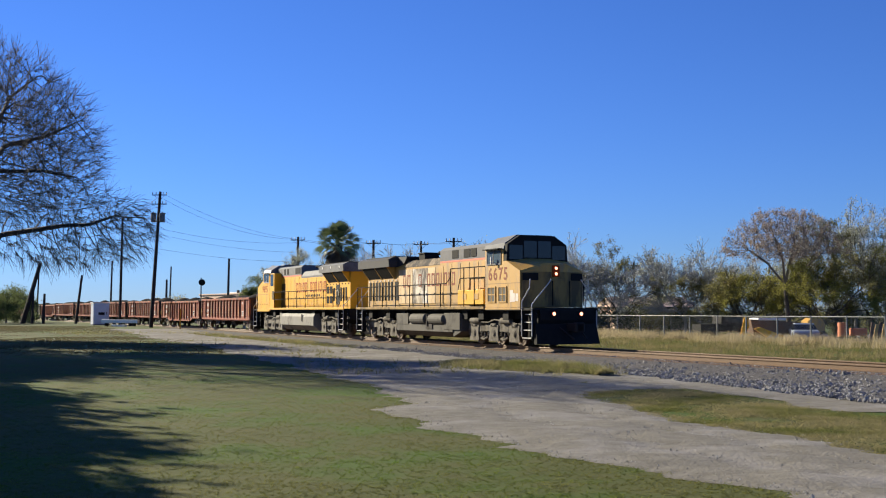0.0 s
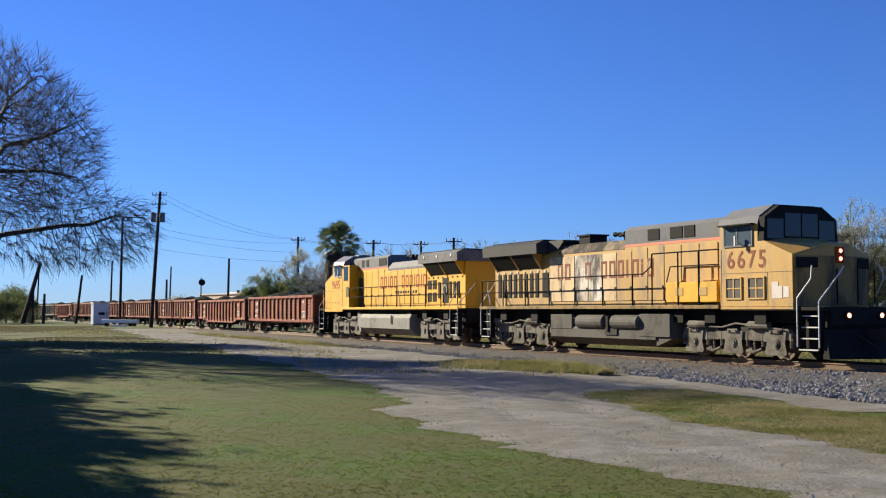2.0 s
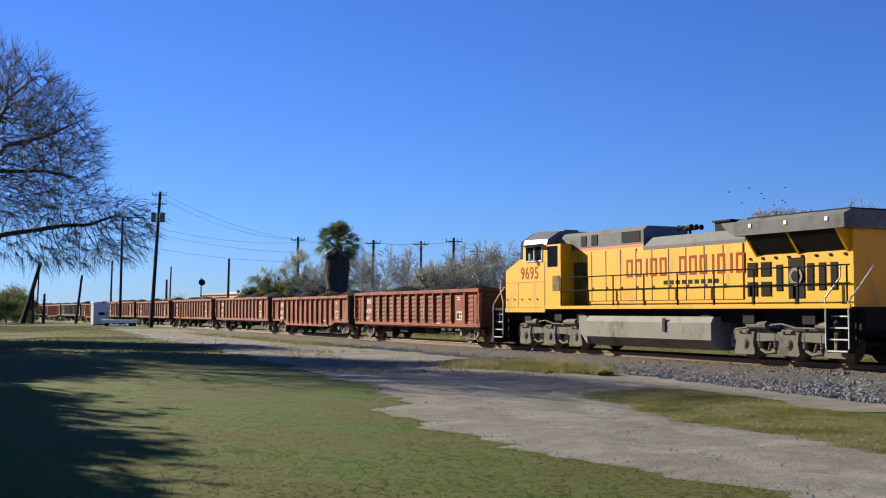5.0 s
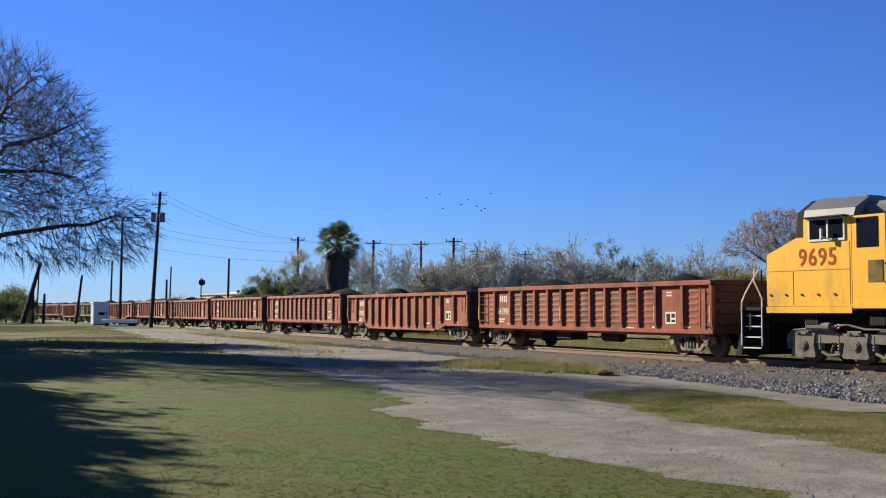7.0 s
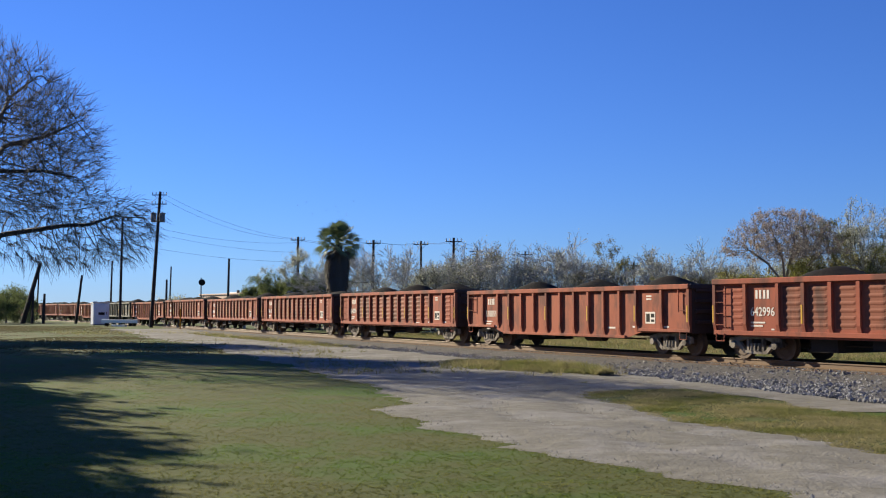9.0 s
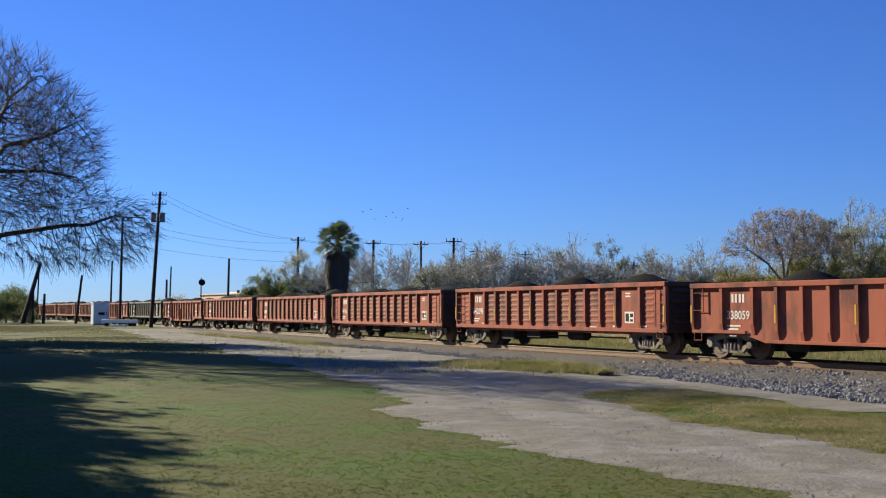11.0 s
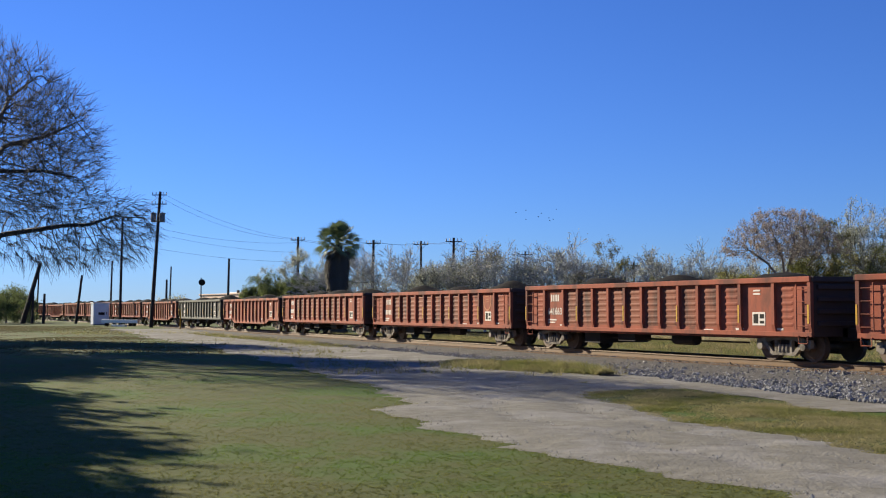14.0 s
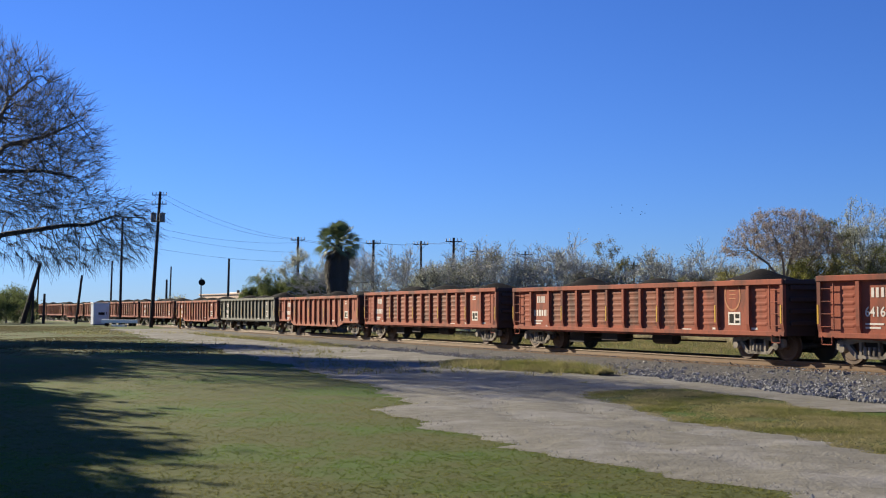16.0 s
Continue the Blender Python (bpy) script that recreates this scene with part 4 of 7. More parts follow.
def car_truck(parent, cx):
    bm = bm_new()
    box(bm, cx - 0.22, cx + 0.22, -1.05, 1.05, 0.45, 0.72)
    tk = part("truck", bm, M_DARKSTEEL, parent)
    for sgn in (-1, 1):
        y = sgn * 1.12
        bm = bm_new()
        def flat_bar(pts):
            prism(bm, [(cx + px_, pz_) for px_, pz_ in pts], y - 0.06, y + 0.06)
        flat_bar([(-1.12, 0.52), (-1.1, 0.64), (-0.5, 0.74), (0.5, 0.74), (1.1, 0.64), (1.12, 0.52), (0.72, 0.54), (0.42, 0.63), (-0.42, 0.63), (-0.72, 0.54)])
        for m_ in (-1, 1):
            flat_bar([(m_ * 0.88, 0.56), (m_ * 0.70, 0.56), (m_ * 0.34, 0.20), (m_ * 0.50, 0.20)])
            flat_bar([(m_ * 0.27, 0.28), (m_ * 0.35, 0.28), (m_ * 0.35, 0.66), (m_ * 0.27, 0.66)])
            flat_bar([(m_ * 1.00, 0.40), (m_ * 1.12, 0.40), (m_ * 1.12, 0.56), (m_ * 1.00, 0.56)])
        flat_bar([(-0.46, 0.18), (0.46, 0.18), (0.40, 0.28), (-0.40, 0.28)])
        part("side_frame", bm, M_TRUCK_CAR, tk)
        bm = bm_new()
        for dx in (-0.16, 0.0, 0.16):
            rod(bm, (cx + dx, y + sgn * 0.04, 0.28), (cx + dx, y + sgn * 0.02, 0.5), 0.062, seg=10)
        part("spring", bm, M_TRUCK_CAR, tk)
        for ax in (-0.875, 0.875):
            bm = bm_new()
            rod(bm, (cx + ax, y - sgn * 0.05, 0.44), (cx + ax, y + sgn * 0.16, 0.44), 0.12, 0.11, 12)
            part("bearing_cap", bm, M_TRUCK_CAR, tk)
    for ax in (-0.875, 0.875):
        w = share("wheel", WHEEL_CAR, tk, Matrix.Translation((cx + ax, 0, 0.44)))
    return tk


def build_gondola(paint, ribbed, fish, label, top=2.45, n_posts=15, mark_every=3):
    """Open-top steel gondola; outer posts, top chord, floor, ends, bogies."""
    car = thing("gondola_car", label, "freight car", "gondola cars of the train")
    h = HALF
    zb = 0.68
    # underframe
    bm = bm_new()
    box(bm, -h, h, -0.3, 0.3, 0.62, 0.98)
    for x in (-6.3, -3, 0, 3, 6.3):
        box(bm, x - 0.15, x + 0.15, -1.35, 1.35, 0.72, 0.98)
    box(bm, -1.9, -0.9, -1.2, -0.5, 0.42, 0.8)
    rod(bm, (1.0, -0.9, 0.55), (2.1, -0.9, 0.55), 0.2, seg=10)
    rod(bm, (-4.5, -0.8, 0.5), (4.5, -0.8, 0.5), 0.03)
    box(bm, -4.2, -3.2, -1.1, 1.1, 0.30, 0.7)
    part("underframe", bm, M_DARKSTEEL, car)
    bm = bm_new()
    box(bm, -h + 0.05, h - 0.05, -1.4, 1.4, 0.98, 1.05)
    part("floor_plate", bm, M_DARKEND, car)
    for sgn in (-1, 1):
        y = sgn * 1.42
        # side sheet with its bottom sill
        bm = bm_new()
        if fish:
            prism(bm, [(-h, zb + 0.1), (-h, top - 0.1), (h, top - 0.1), (h, zb + 0.1), (5.0, zb + 0.05), (4.2, zb - 0.16), (-4.6, zb - 0.16), (-5.4, zb + 0.05)], y - 0.012, y + 0.012)
        else:
            prism(bm, [(-h, zb + 0.06), (-h, top - 0.1), (h, top - 0.1), (h, zb + 0.06), (5.2, zb), (-5.2, zb)], y - 0.012, y + 0.012)
        part("side_sheet", bm, paint, car)
        bm = bm_new()
        lo, hi = sorted((sgn * 1.36, sgn * 1.56))
        box(bm, -h, h, lo, hi, top - 0.17, top, 0.02)
        part("top_chord", bm, paint, car)
        bm = bm_new()
        lo, hi = sorted((sgn * 1.43, sgn * 1.50))
        if not fish:
            box(bm, -h, h, lo, hi, zb + 0.06, zb + 0.2, 0.01)
        else:
            for x0, x1, z in ((-h, -5.4, zb + 0.1), (5.0, h, zb + 0.1), (-4.6, 4.2, zb - 0.16)):
                box(bm, x0, x1, lo, hi, z, z + 0.1, 0.01)
        part("side_sill", bm, paint, car)
        # posts
        at = [0.06, 1.4, 2.75] + [2.75 + 0.995 * k for k in range(1, 11)] + [14.15, 2 * h - 0.06]
        n_posts = len(at)
        for i in range(n_posts):
            x = at[i] - h
            zlow = zb + 0.1 if (abs(x) > 4.8 or not fish) else zb - 0.1
            bm = bm_new()
            o, w0, w1 = sgn * 1.43, 0.062, 0.05
            d = sgn * 0.105
            pts = [(o, zlow), (o + d * 0.25, zlow), (o + d, zlow + 0.3), (o + d, top - 0.17), (o, top - 0.17)]
            a = [bm.verts.new((x - w0, yy, zz)) for yy, zz in pts]
            b = [bm.verts.new((x + w0, yy, zz)) for yy, zz in pts]
            k = len(pts)
            bm.faces.new(a), bm.faces.new(b[::-1])
            for j in range(k):
                bm.faces.new((a[(j + 1) % k], a[j], b[j], b[(j + 1) % k]))
            bmesh.ops.recalc_face_normals(bm, faces=bm.faces)
            part("side_post", bm, paint, car)
            if mark_every and sgn < 0 and i % mark_every == 0 or i in (0, n_posts - 1):
                bm = bm_new()
                yy = sgn * (1.43 + 0.109)
                box(bm, x - w0, x, min(yy, yy + sgn * 0.004), max(yy, yy + sgn * 0.004), 1.12, 1.66)
                part("reflector", bm, M_REFL, car)
            # pressed ribs of the panel to the next post
            if ribbed and i < n_posts - 1 and i not in (1, n_posts - 3):
                bm = bm_new()
                x0, x1 = x + 0.14, at[i + 1] - h - 0.14
                if i == 0:
                    x0 += 0.55
                if i == n_posts - 2:
                    x1 -= 0.55
                zs = [0.98]
                for j in range(6):
                    z = 1.02 + j * 0.205
                    zs += [z, z + 0.045, z + 0.08, z + 0.125]
                zs.append(zs[-1] + 0.04)
                grid_ = []
                for r_, z in enumerate(zs):
                    up_ = 1 <= r_ <= 24 and (r_ - 1) % 4 in (1, 2)
                    yy = sgn * 1.434
                    grid_.append([bm.verts.new((xx, yy + (sgn * 0.013 if up_ and c_ in (1, 2) else 0), z)) for c_, xx in enumerate((x0, x0 + 0.09, x1 - 0.09, x1))])
                for ra, rb in zip(grid_, grid_[1:]):
                    for c_ in range(3):
                        bm.faces.new((ra[c_], ra[c_ + 1], rb[c_ + 1], rb[c_]))
                bmesh.ops.recalc_face_normals(bm, faces=bm.faces)
                part("pressed_panel", bm, M_PANEL if paint is M_GOND and 1 < i < n_posts - 4 else paint, car)
    # ends, with their shade in the dark paint
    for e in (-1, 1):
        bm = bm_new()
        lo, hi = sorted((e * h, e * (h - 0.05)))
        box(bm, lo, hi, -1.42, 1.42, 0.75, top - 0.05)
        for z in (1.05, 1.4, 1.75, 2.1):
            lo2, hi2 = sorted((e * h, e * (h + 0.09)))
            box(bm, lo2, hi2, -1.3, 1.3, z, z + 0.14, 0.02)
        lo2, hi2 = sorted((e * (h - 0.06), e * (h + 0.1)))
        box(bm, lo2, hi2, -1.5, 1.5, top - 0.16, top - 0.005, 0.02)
        part("end_wall", bm, M_DARKEND, car)
        for sgn in (-1, 1):
            bm = bm_new()
            y = sgn * 1.515
            for z in (1.05, 1.4, 1.75, 2.1) if ribbed else (1.5, 2.05):
                rod(bm, (e * (h - 0.13), y, z), (e * (h - 0.55), y, z), 0.014, seg=6)
            rod(bm, (e * (h - 0.57), y, 0.95 if ribbed else 1.45), (e * (h - 0.57), y, 2.25), 0.02, seg=6)
            part("ladder", bm, paint, car)
            bm = bm_new()
            poly_rods(bm, [(e * (h - 0.15), y, 0.78), (e * (h - 0.15), y, 0.55), (e * (h - 0.5), y, 0.55), (e * (h - 0.5), y, 0.78)], 0.014)
            part("stirrup_step", bm, paint, car)
        bm = bm_new()
        lo, hi = sorted((e * h, e * (h + 0.55)))
        box(bm, lo, hi, -0.12, 0.12, 0.72, 0.98)
        lo, hi = sorted((e * (h + 0.32), e * (h + 0.6)))
        box(bm, lo, hi, -0.2, 0.2, 0.66, 1.04, 0.04)
        poly_rods(bm, [(e * h, 0.4, 0.8), (e * (h + 0.35), 0.35, 0.38), (e * (h + 0.58), 0.3, 0.45)], 0.035)
        part("coupler", bm, M_DARKSTEEL, car)
        car_truck(car, e * 6.35)
    return car


def build_load(seed, top, peaks):
    """Heaps of dark aggregate that show over the car's side."""
    rnd = random.Random(seed)
    nx, ny = 64, 13
    vs, fs = [], []
    for i in range(nx):
        x = -HALF + 0.08 + (2 * HALF - 0.16) * i / (nx - 1)
        for j in range(ny):
            y = -1.39 + 2.78 * j / (ny - 1)
            z = top - 0.55
            for px, pz in peaks:
                r = math.hypot((x - px) / 1.5, y / 1.6)
                z = max(z, top + pz - (pz + 0.16) * r ** 1.15)
            z += 0.06 * fbm(x + seed * 9, y, 1.3)
            z = min(z, top + pz)
            if abs(y) > 1.3 or abs(x) > HALF - 0.2:
                z = min(z, top - 0.1)
            vs.append((x, y, z))
    for i in range(nx - 1):
        for j in range(ny - 1):
            a = i * ny + j
            fs.append((a, a + ny, a + ny + 1, a + 1))
    me = bpy.data.meshes.new("aggregate_load")
    me.from_pydata(vs, [], fs)
    me.materials.append(M_COAL)
    for f in me.polygons:
        f.use_smooth = True
    if me.polygons[0].normal.z < 0:
        me.flip_normals()
    return tagged(new("aggregate_load", me), "dark heaped aggregate filling the open car", "load", "loads in the gondola cars")




def car_writing(car, number, top, ring):
    """Reporting mark and small data as plain bars; the car's number in figures."""
    y = -1.436
    bm = bm_new()
    for x in (-6.04, -5.72):
        box(bm, x, x + 0.09, y - 0.004, y, top - 0.62, top - 0.36)
        box(bm, x + 0.15, x + 0.24, y - 0.004, y, top - 0.62, top - 0.36)
    part("reporting_mark", bm, M_STENCIL, car, "white painted bars")
    if number:
        lettering(number, 0.27, M_STENCIL, car, Matrix.Translation((-5.76, y - 0.003, top - 1.02)) @ pose(0, 0, 0, 90, 0, 0), "white car number", 0.9)
    else:
        bm = bm_new()
        for k in range(6):
            box(bm, -6.28 + k * 0.19, -6.16 + k * 0.19, y - 0.004, y, top - 1.14, top - 0.9)
        part("number_bars", bm, M_STENCIL, car, "white painted bars")
    bars = [(x0, w, top - 1.36 - 0.1 * k, 0.05) for k, (x0, w) in enumerate(((-6.25, 0.6), (-6.25, 0.5), (-5.4, 0.12), (-6.15, 0.3)))]
    bars += [(3.1, 0.45, 0.85, 0.06), (4.6, 0.35, 0.9, 0.06), (6.3, 0.35, 0.92, 0.06)] + ([] if ring else [(5.4, 0.3, top - 0.4, 0.05), (5.4, 0.3, top - 0.5, 0.05)])
    for x0, w, z0, hh in bars:
        bm = bm_new()
        box(bm, x0, x0 + w, y - 0.004, y, z0, z0 + hh)
        part("data_bar", bm, M_STENCIL, car, "small white stencilled bar")
    bm = bm_new()
    box(bm, 5.35, 5.9, y - 0.004, y, 1.05, 1.45)
    pl = part("placard", bm, M_STENCIL, car, "white square placard")
    if ring:
        bm = bm_new()
        for r0 in (0.37, 0.345):
            for k in range(24):
                a, b = k * math.pi / 12, (k + 1) * math.pi / 12
                vs = [bm.verts.new((5.55 + r_ * math.cos(c), y - 0.003, 1.96 + r_ * 1.32 * math.sin(c))) for r_, c in ((r0, a), (r0, b), (r0 - 0.025, b), (r0 - 0.025, a))]
                bm.faces.new(vs)
        for k in range(3):
            box(bm, 5.4, 5.7, y - 0.004, y, 1.85 + k * 0.12, 1.88 + k * 0.12)
        part("emblem", bm, M_EMBLEM, car, "worn round orange emblem")
    bm = bm_new()
    for x0, x1, z0, z1 in ((5.40, 5.60, 1.11, 1.39), (5.67, 5.85, 1.26, 1.39), (5.67, 5.85, 1.11, 1.19)):
        box(bm, x0, x1, y - 0.008, y - 0.004, z0, z1)
    part("placard_face", bm, M_BLACK, pl)


# rear end of each car along the line at 8 s, kind, side height, number
CARS = [(5.15, "a", "642996"), (21.9, "b", "338059"), (38.8, "a", "642098"), (56.0, "a", "641663"), (72.9, "c", ""), (90.0, "a", ""), (106.7, "b", ""), (123.5, "d", "")]
CARS += [(123.5 + 16.9 * k, "abcaabc"[k % 7], "") for k in range(1, 10)]
PROTO = {
    "a": (M_GOND, True, False, "boxcar-red open gondola car with ribbed steel sides"),
    "b": (M_GOND2, False, True, "rusty brown open gondola car with plain fish-belly sides"),
    "c": (M_GOND, True, False, "faded red open gondola car with ribbed sides"),
    "d": (M_GOND3, False, False, "dark green open gondola car with plain sides"),
}
TOPS = {"a": 2.47, "b": 2.36, "c": 2.42, "d": 2.40}
made, TRAIN = {}, []
for rear, kind, number in CARS:
    if kind not in made:
        paint, ribbed, fish, label = PROTO[kind]
        car = made[kind] = build_gondola(paint, ribbed, fish, label, TOPS[kind])
    else:
        car = copy_thing(made[kind], Matrix.Identity(4))
    TRAIN.append((car, rear - HALF, 6.35))
rnd = random.Random(12)
for k, ((rear, kind, number), (car, mid, half)) in enumerate(zip(CARS, TRAIN)):
    if k < 10:
        car_writing(car, number, TOPS[kind], kind == "c")
    load = build_load(k, TOPS[kind], [(-4.1 + rnd.uniform(-0.3, 0.3), rnd.uniform(0.27, 0.42)), (0.2 + rnd.uniform(-0.3, 0.3), rnd.uniform(0.27, 0.42)), (5.0 + rnd.uniform(-0.5, 0.3), rnd.uniform(0.27, 0.42))])
    TRAIN.append((load, mid, half))
LEAD = build_loco("weathered yellow diesel locomotive with peeling paint and lit headlights", M_YEL_OLD, M_WORN, True, "6675", -1, 1)
TRAIL = build_loco("clean yellow diesel locomotive coupled facing backwards", M_YEL, M_RED, False, "9695", 1, -1)
for car, mid, half in TRAIN[:9]:
    SPIN += [(o, 0.44, 1) for o in car.children_recursive if o.name.startswith("wheel")]
# ---- trees ----
M_TWIG = mat("bare_twigs", (0.12, 0.10, 0.085), (0.085, 0.07, 0.06), 3.0, 0.9)
M_TWIG_TAN = mat("tan_twigs", (0.23, 0.19, 0.16), (0.15, 0.12, 0.10), 3.0, 0.9)
M_TWIG_PALE = mat("pale_scrub_twigs", (0.42, 0.41, 0.39), (0.31, 0.30, 0.28), 3.0, 0.9)
M_LEAF = leafy(mat("olive_leaves", (0.165, 0.17, 0.068), (0.215, 0.20, 0.09), 0.8, 0.8, c3=(0.19, 0.15, 0.04), s3=0.5, m3=0.55, spec=0.2, island=0.4))
M_LEAF_GREEN = leafy(mat("dull_green_leaves", (0.11, 0.145, 0.05), (0.16, 0.18, 0.07), 0.8, 0.8, spec=0.2, island=0.4))
M_LEAF_GREY = leafy(mat("grey_green_leaves", (0.33, 0.345, 0.265), (0.39, 0.395, 0.315), 0.8, 0.85, spec=0.2, island=0.4))
M_LEAF_TAN = leafy(mat("tan_seed_leaves", (0.37, 0.30, 0.235), (0.27, 0.22, 0.175), 1.0, 0.85, spec=0.2, island=0.3))
M_LEAF_YEL = leafy(mat("yellow_green_leaves", (0.28, 0.265, 0.065), (0.20, 0.20, 0.055), 0.7, 0.8, spec=0.2, island=0.4))
M_LEAF_DARK = mat("dark_evergreen_leaves", (0.03, 0.045, 0.015), (0.045, 0.06, 0.02), 1.0, 0.7, spec=0.3)


def grow(rnd, start, way, length, radius, depth, spread=0.6, droop=0.0, kids=3, lines=None, tips=None, seg=4, shrink=0.68, wob=0.16):
    """Branches within branches; fills lines with tapered tubes and tips with twig points."""
    p, d = start.copy(), way.normalized()
    line = [(p.copy(), radius)]
    end_r = radius * (0.55 if depth else 0.3)
    nodes = []
    for i in range(seg):
        d = (d + Vector((rnd.gauss(0, wob), rnd.gauss(0, wob), rnd.gauss(0, wob) - droop))).normalized()
        p = p + d * (length / seg)
        line.append((p.copy(), radius + (end_r - radius) * (i + 1) / seg))
        nodes.append((p.copy(), d.copy()))
    lines.append(line)
    if depth == 0:
        tips += [q for q, _ in nodes]
        return
    for i in range(kids):
        q, dd = nodes[-1] if i == 0 else nodes[rnd.randint(max(0, seg // 3), seg - 1)]
        side = dd.orthogonal().normalized()
        side.rotate(Matrix.Rotation(rnd.uniform(0, 6.283), 3, dd))
        ang = rnd.uniform(0.35, 1.0) * spread * (0.5 if i == 0 else 1)
        w = (dd * math.cos(ang) + side * math.sin(ang)).normalized()
        grow(rnd, q, w, length * shrink * rnd.uniform(0.75, 1.15), end_r * (0.95 if i == 0 else 0.75), depth - 1, spread, droop, kids, lines, tips, seg, shrink, wob)


def build_tree(label, at, seed, trunk_h, trunk_r, limbs, limb_len, depth, kids, spread, droop, leaf, leaf_n, leaf_size, bark, lean=(0, 0, 1), up=0.6, category="tree", group="", sides=4, jitter=0.35, shrink=0.68, thin=0.004):
    rnd = random.Random(seed)
    tr = thing("tree", label, category, group, at)
    lines, tips = [], []
    base = Vector((0, 0, -0.05))
    top = Vector(lean).normalized() * trunk_h
    mid = top * 0.5 + Vector((rnd.uniform(-0.1, 0.1), rnd.uniform(-0.1, 0.1), 0)) * trunk_h * 0.4
    ob = new("trunk", tubes_mesh("trunk", [[(base, trunk_r * 1.35), (base + top * 0.1, trunk_r * 1.05), (mid, trunk_r * 0.9), (top, trunk_r * 0.75)]], M_BARK if bark is M_TWIG_TAN else bark, 9))
    ob.parent = tr
    for i in range(limbs):
        a = 6.283 * (i + rnd.uniform(-0.3, 0.3)) / limbs
        w = Vector((math.cos(a), math.sin(a), up + rnd.uniform(-0.25, 0.35)))
        grow(rnd, top * rnd.uniform(0.82, 1.0), w, limb_len * rnd.uniform(0.8, 1.15), trunk_r * 0.5, depth, spread, droop, kids, lines, tips, seg=3, shrink=shrink)
    for line in lines:
        for i, (q, r) in enumerate(line):
            line[i] = (q, max(r, thin))
    ob = new("branchwork", tubes_mesh("branchwork", lines, bark, sides))
    ob.parent = tr
    ob["kind"] = "stuff"
    if leaf:
        spots = []
        for _ in range(leaf_n):
            q = rnd.choice(tips)
            spots.append(q + Vector((rnd.gauss(0, jitter), rnd.gauss(0, jitter), rnd.gauss(0, jitter))))
        ob = new("crown", leaves_mesh("crown", spots, leaf_size, leaf, rnd))
        ob.parent = tr
    return tr


def flat(px, depth):
    """Where a level bearing stands at that depth ahead of the eye."""
    return (px - 784) / 2011.0 * depth


def fill_crown(limbs, goals, step, reach, kill, tip, rounds=90, power=2.35, pull=(0, 0, 0)):
    """Branches that grow from the given limbs towards goal points until they have filled the crown.
    Gives tapered lines from the limbs out to the twigs, and the outermost points with their ways."""
    pos, parent = [], []
    for limb in limbs:
        last = -1
        for a, b in zip(limb, limb[1:]):
            a, b = Vector(a), Vector(b)
            n = max(1, round((b - a).length / step))
            for i in range(n + 1 if last < 0 else n):
                f = i / n if last < 0 else (i + 1) / n
                pos.append(a.lerp(b, f))
                parent.append(len(pos) - 2 if (last >= 0 or i) else -1)
            last = len(pos) - 1
    pts = np.array([tuple(p) for p in pos])
    goals = np.asarray(goals, float)
    d = np.linalg.norm(goals[:, None, :] - pts[None], axis=2)
    near, dist = d.argmin(1), d.min(1)
    grown = set()
    for _ in range(rounds):
        live = dist < reach
        if not live.any():
            break
        new_pts, new_par = [], []
        way = goals[live] - pts[near[live]]
        way /= np.linalg.norm(way, axis=1)[:, None] + 1e-9
        idx = near[live]
        for k in np.unique(idx):
            w = way[idx == k].sum(0)
            w = w / (np.linalg.norm(w) + 1e-9) + np.array(pull)
            q = pts[k] + step * w / (np.linalg.norm(w) + 1e-9)
            key = (int(k), round(q[0], 2), round(q[1], 2), round(q[2], 2))
            if key in grown:
                continue
            grown.add(key)
            new_pts.append(q)
            new_par.append(int(k))
        if not new_pts:
            break
        base = len(pts)
        fresh = np.array(new_pts)
        pts = np.vstack([pts, fresh])
        parent += new_par
        d = np.linalg.norm(goals[:, None, :] - fresh[None], axis=2)
        m, arg = d.min(1), d.argmin(1) + base
        better = m < dist
        near, dist = np.where(better, arg, near), np.where(better, m, dist)
        keep = dist > kill
        goals, near, dist = goals[keep], near[keep], dist[keep]
        if not len(goals):
            break
    n = len(pts)
    kids = [[] for _ in range(n)]
    for i, p in enumerate(parent):
        if p >= 0:
            kids[p].append(i)
    thick = [tip ** power] * n
    for i in range(n - 1, -1, -1):
        if kids[i]:
            thick[i] = sum(thick[k] for k in kids[i])
    rad = [t ** (1 / power) for t in thick]
    lines, tips = [], []
    starts = [(i, -1) for i, p in enumerate(parent) if p < 0]
    while starts:
        i, before = starts.pop()
        line = []
        if before >= 0:
            line.append((Vector(pts[before]), rad[i]))
        while True:
            line.append((Vector(pts[i]), rad[i]))
            if not kids[i]:
                break
            order = sorted(kids[i], key=lambda k: -rad[k])
            starts += [(k, i) for k in order[1:]]
            i = order[0]
        if len(line) > 1:
            lines.append(line)
            tips.append((line[-1][0], (line[-1][0] - line[-2][0]).normalized()))
    return lines, tips


def oval(rnd, n, centre, radii, inner=0.0, keep=None):
    """Points spread through an oval, outside its inner part."""
    pts = []
    while len(pts) < n:
        v = Vector((rnd.uniform(-1, 1), rnd.uniform(-1, 1), rnd.uniform(-1, 1)))
        if not inner < v.length < 1:
            continue
        p = (centre[0] + v.x * radii[0], centre[1] + v.y * radii[1], centre[2] + v.z * radii[2])
        if keep is None or keep(*p):
            pts.append(p)
    return pts


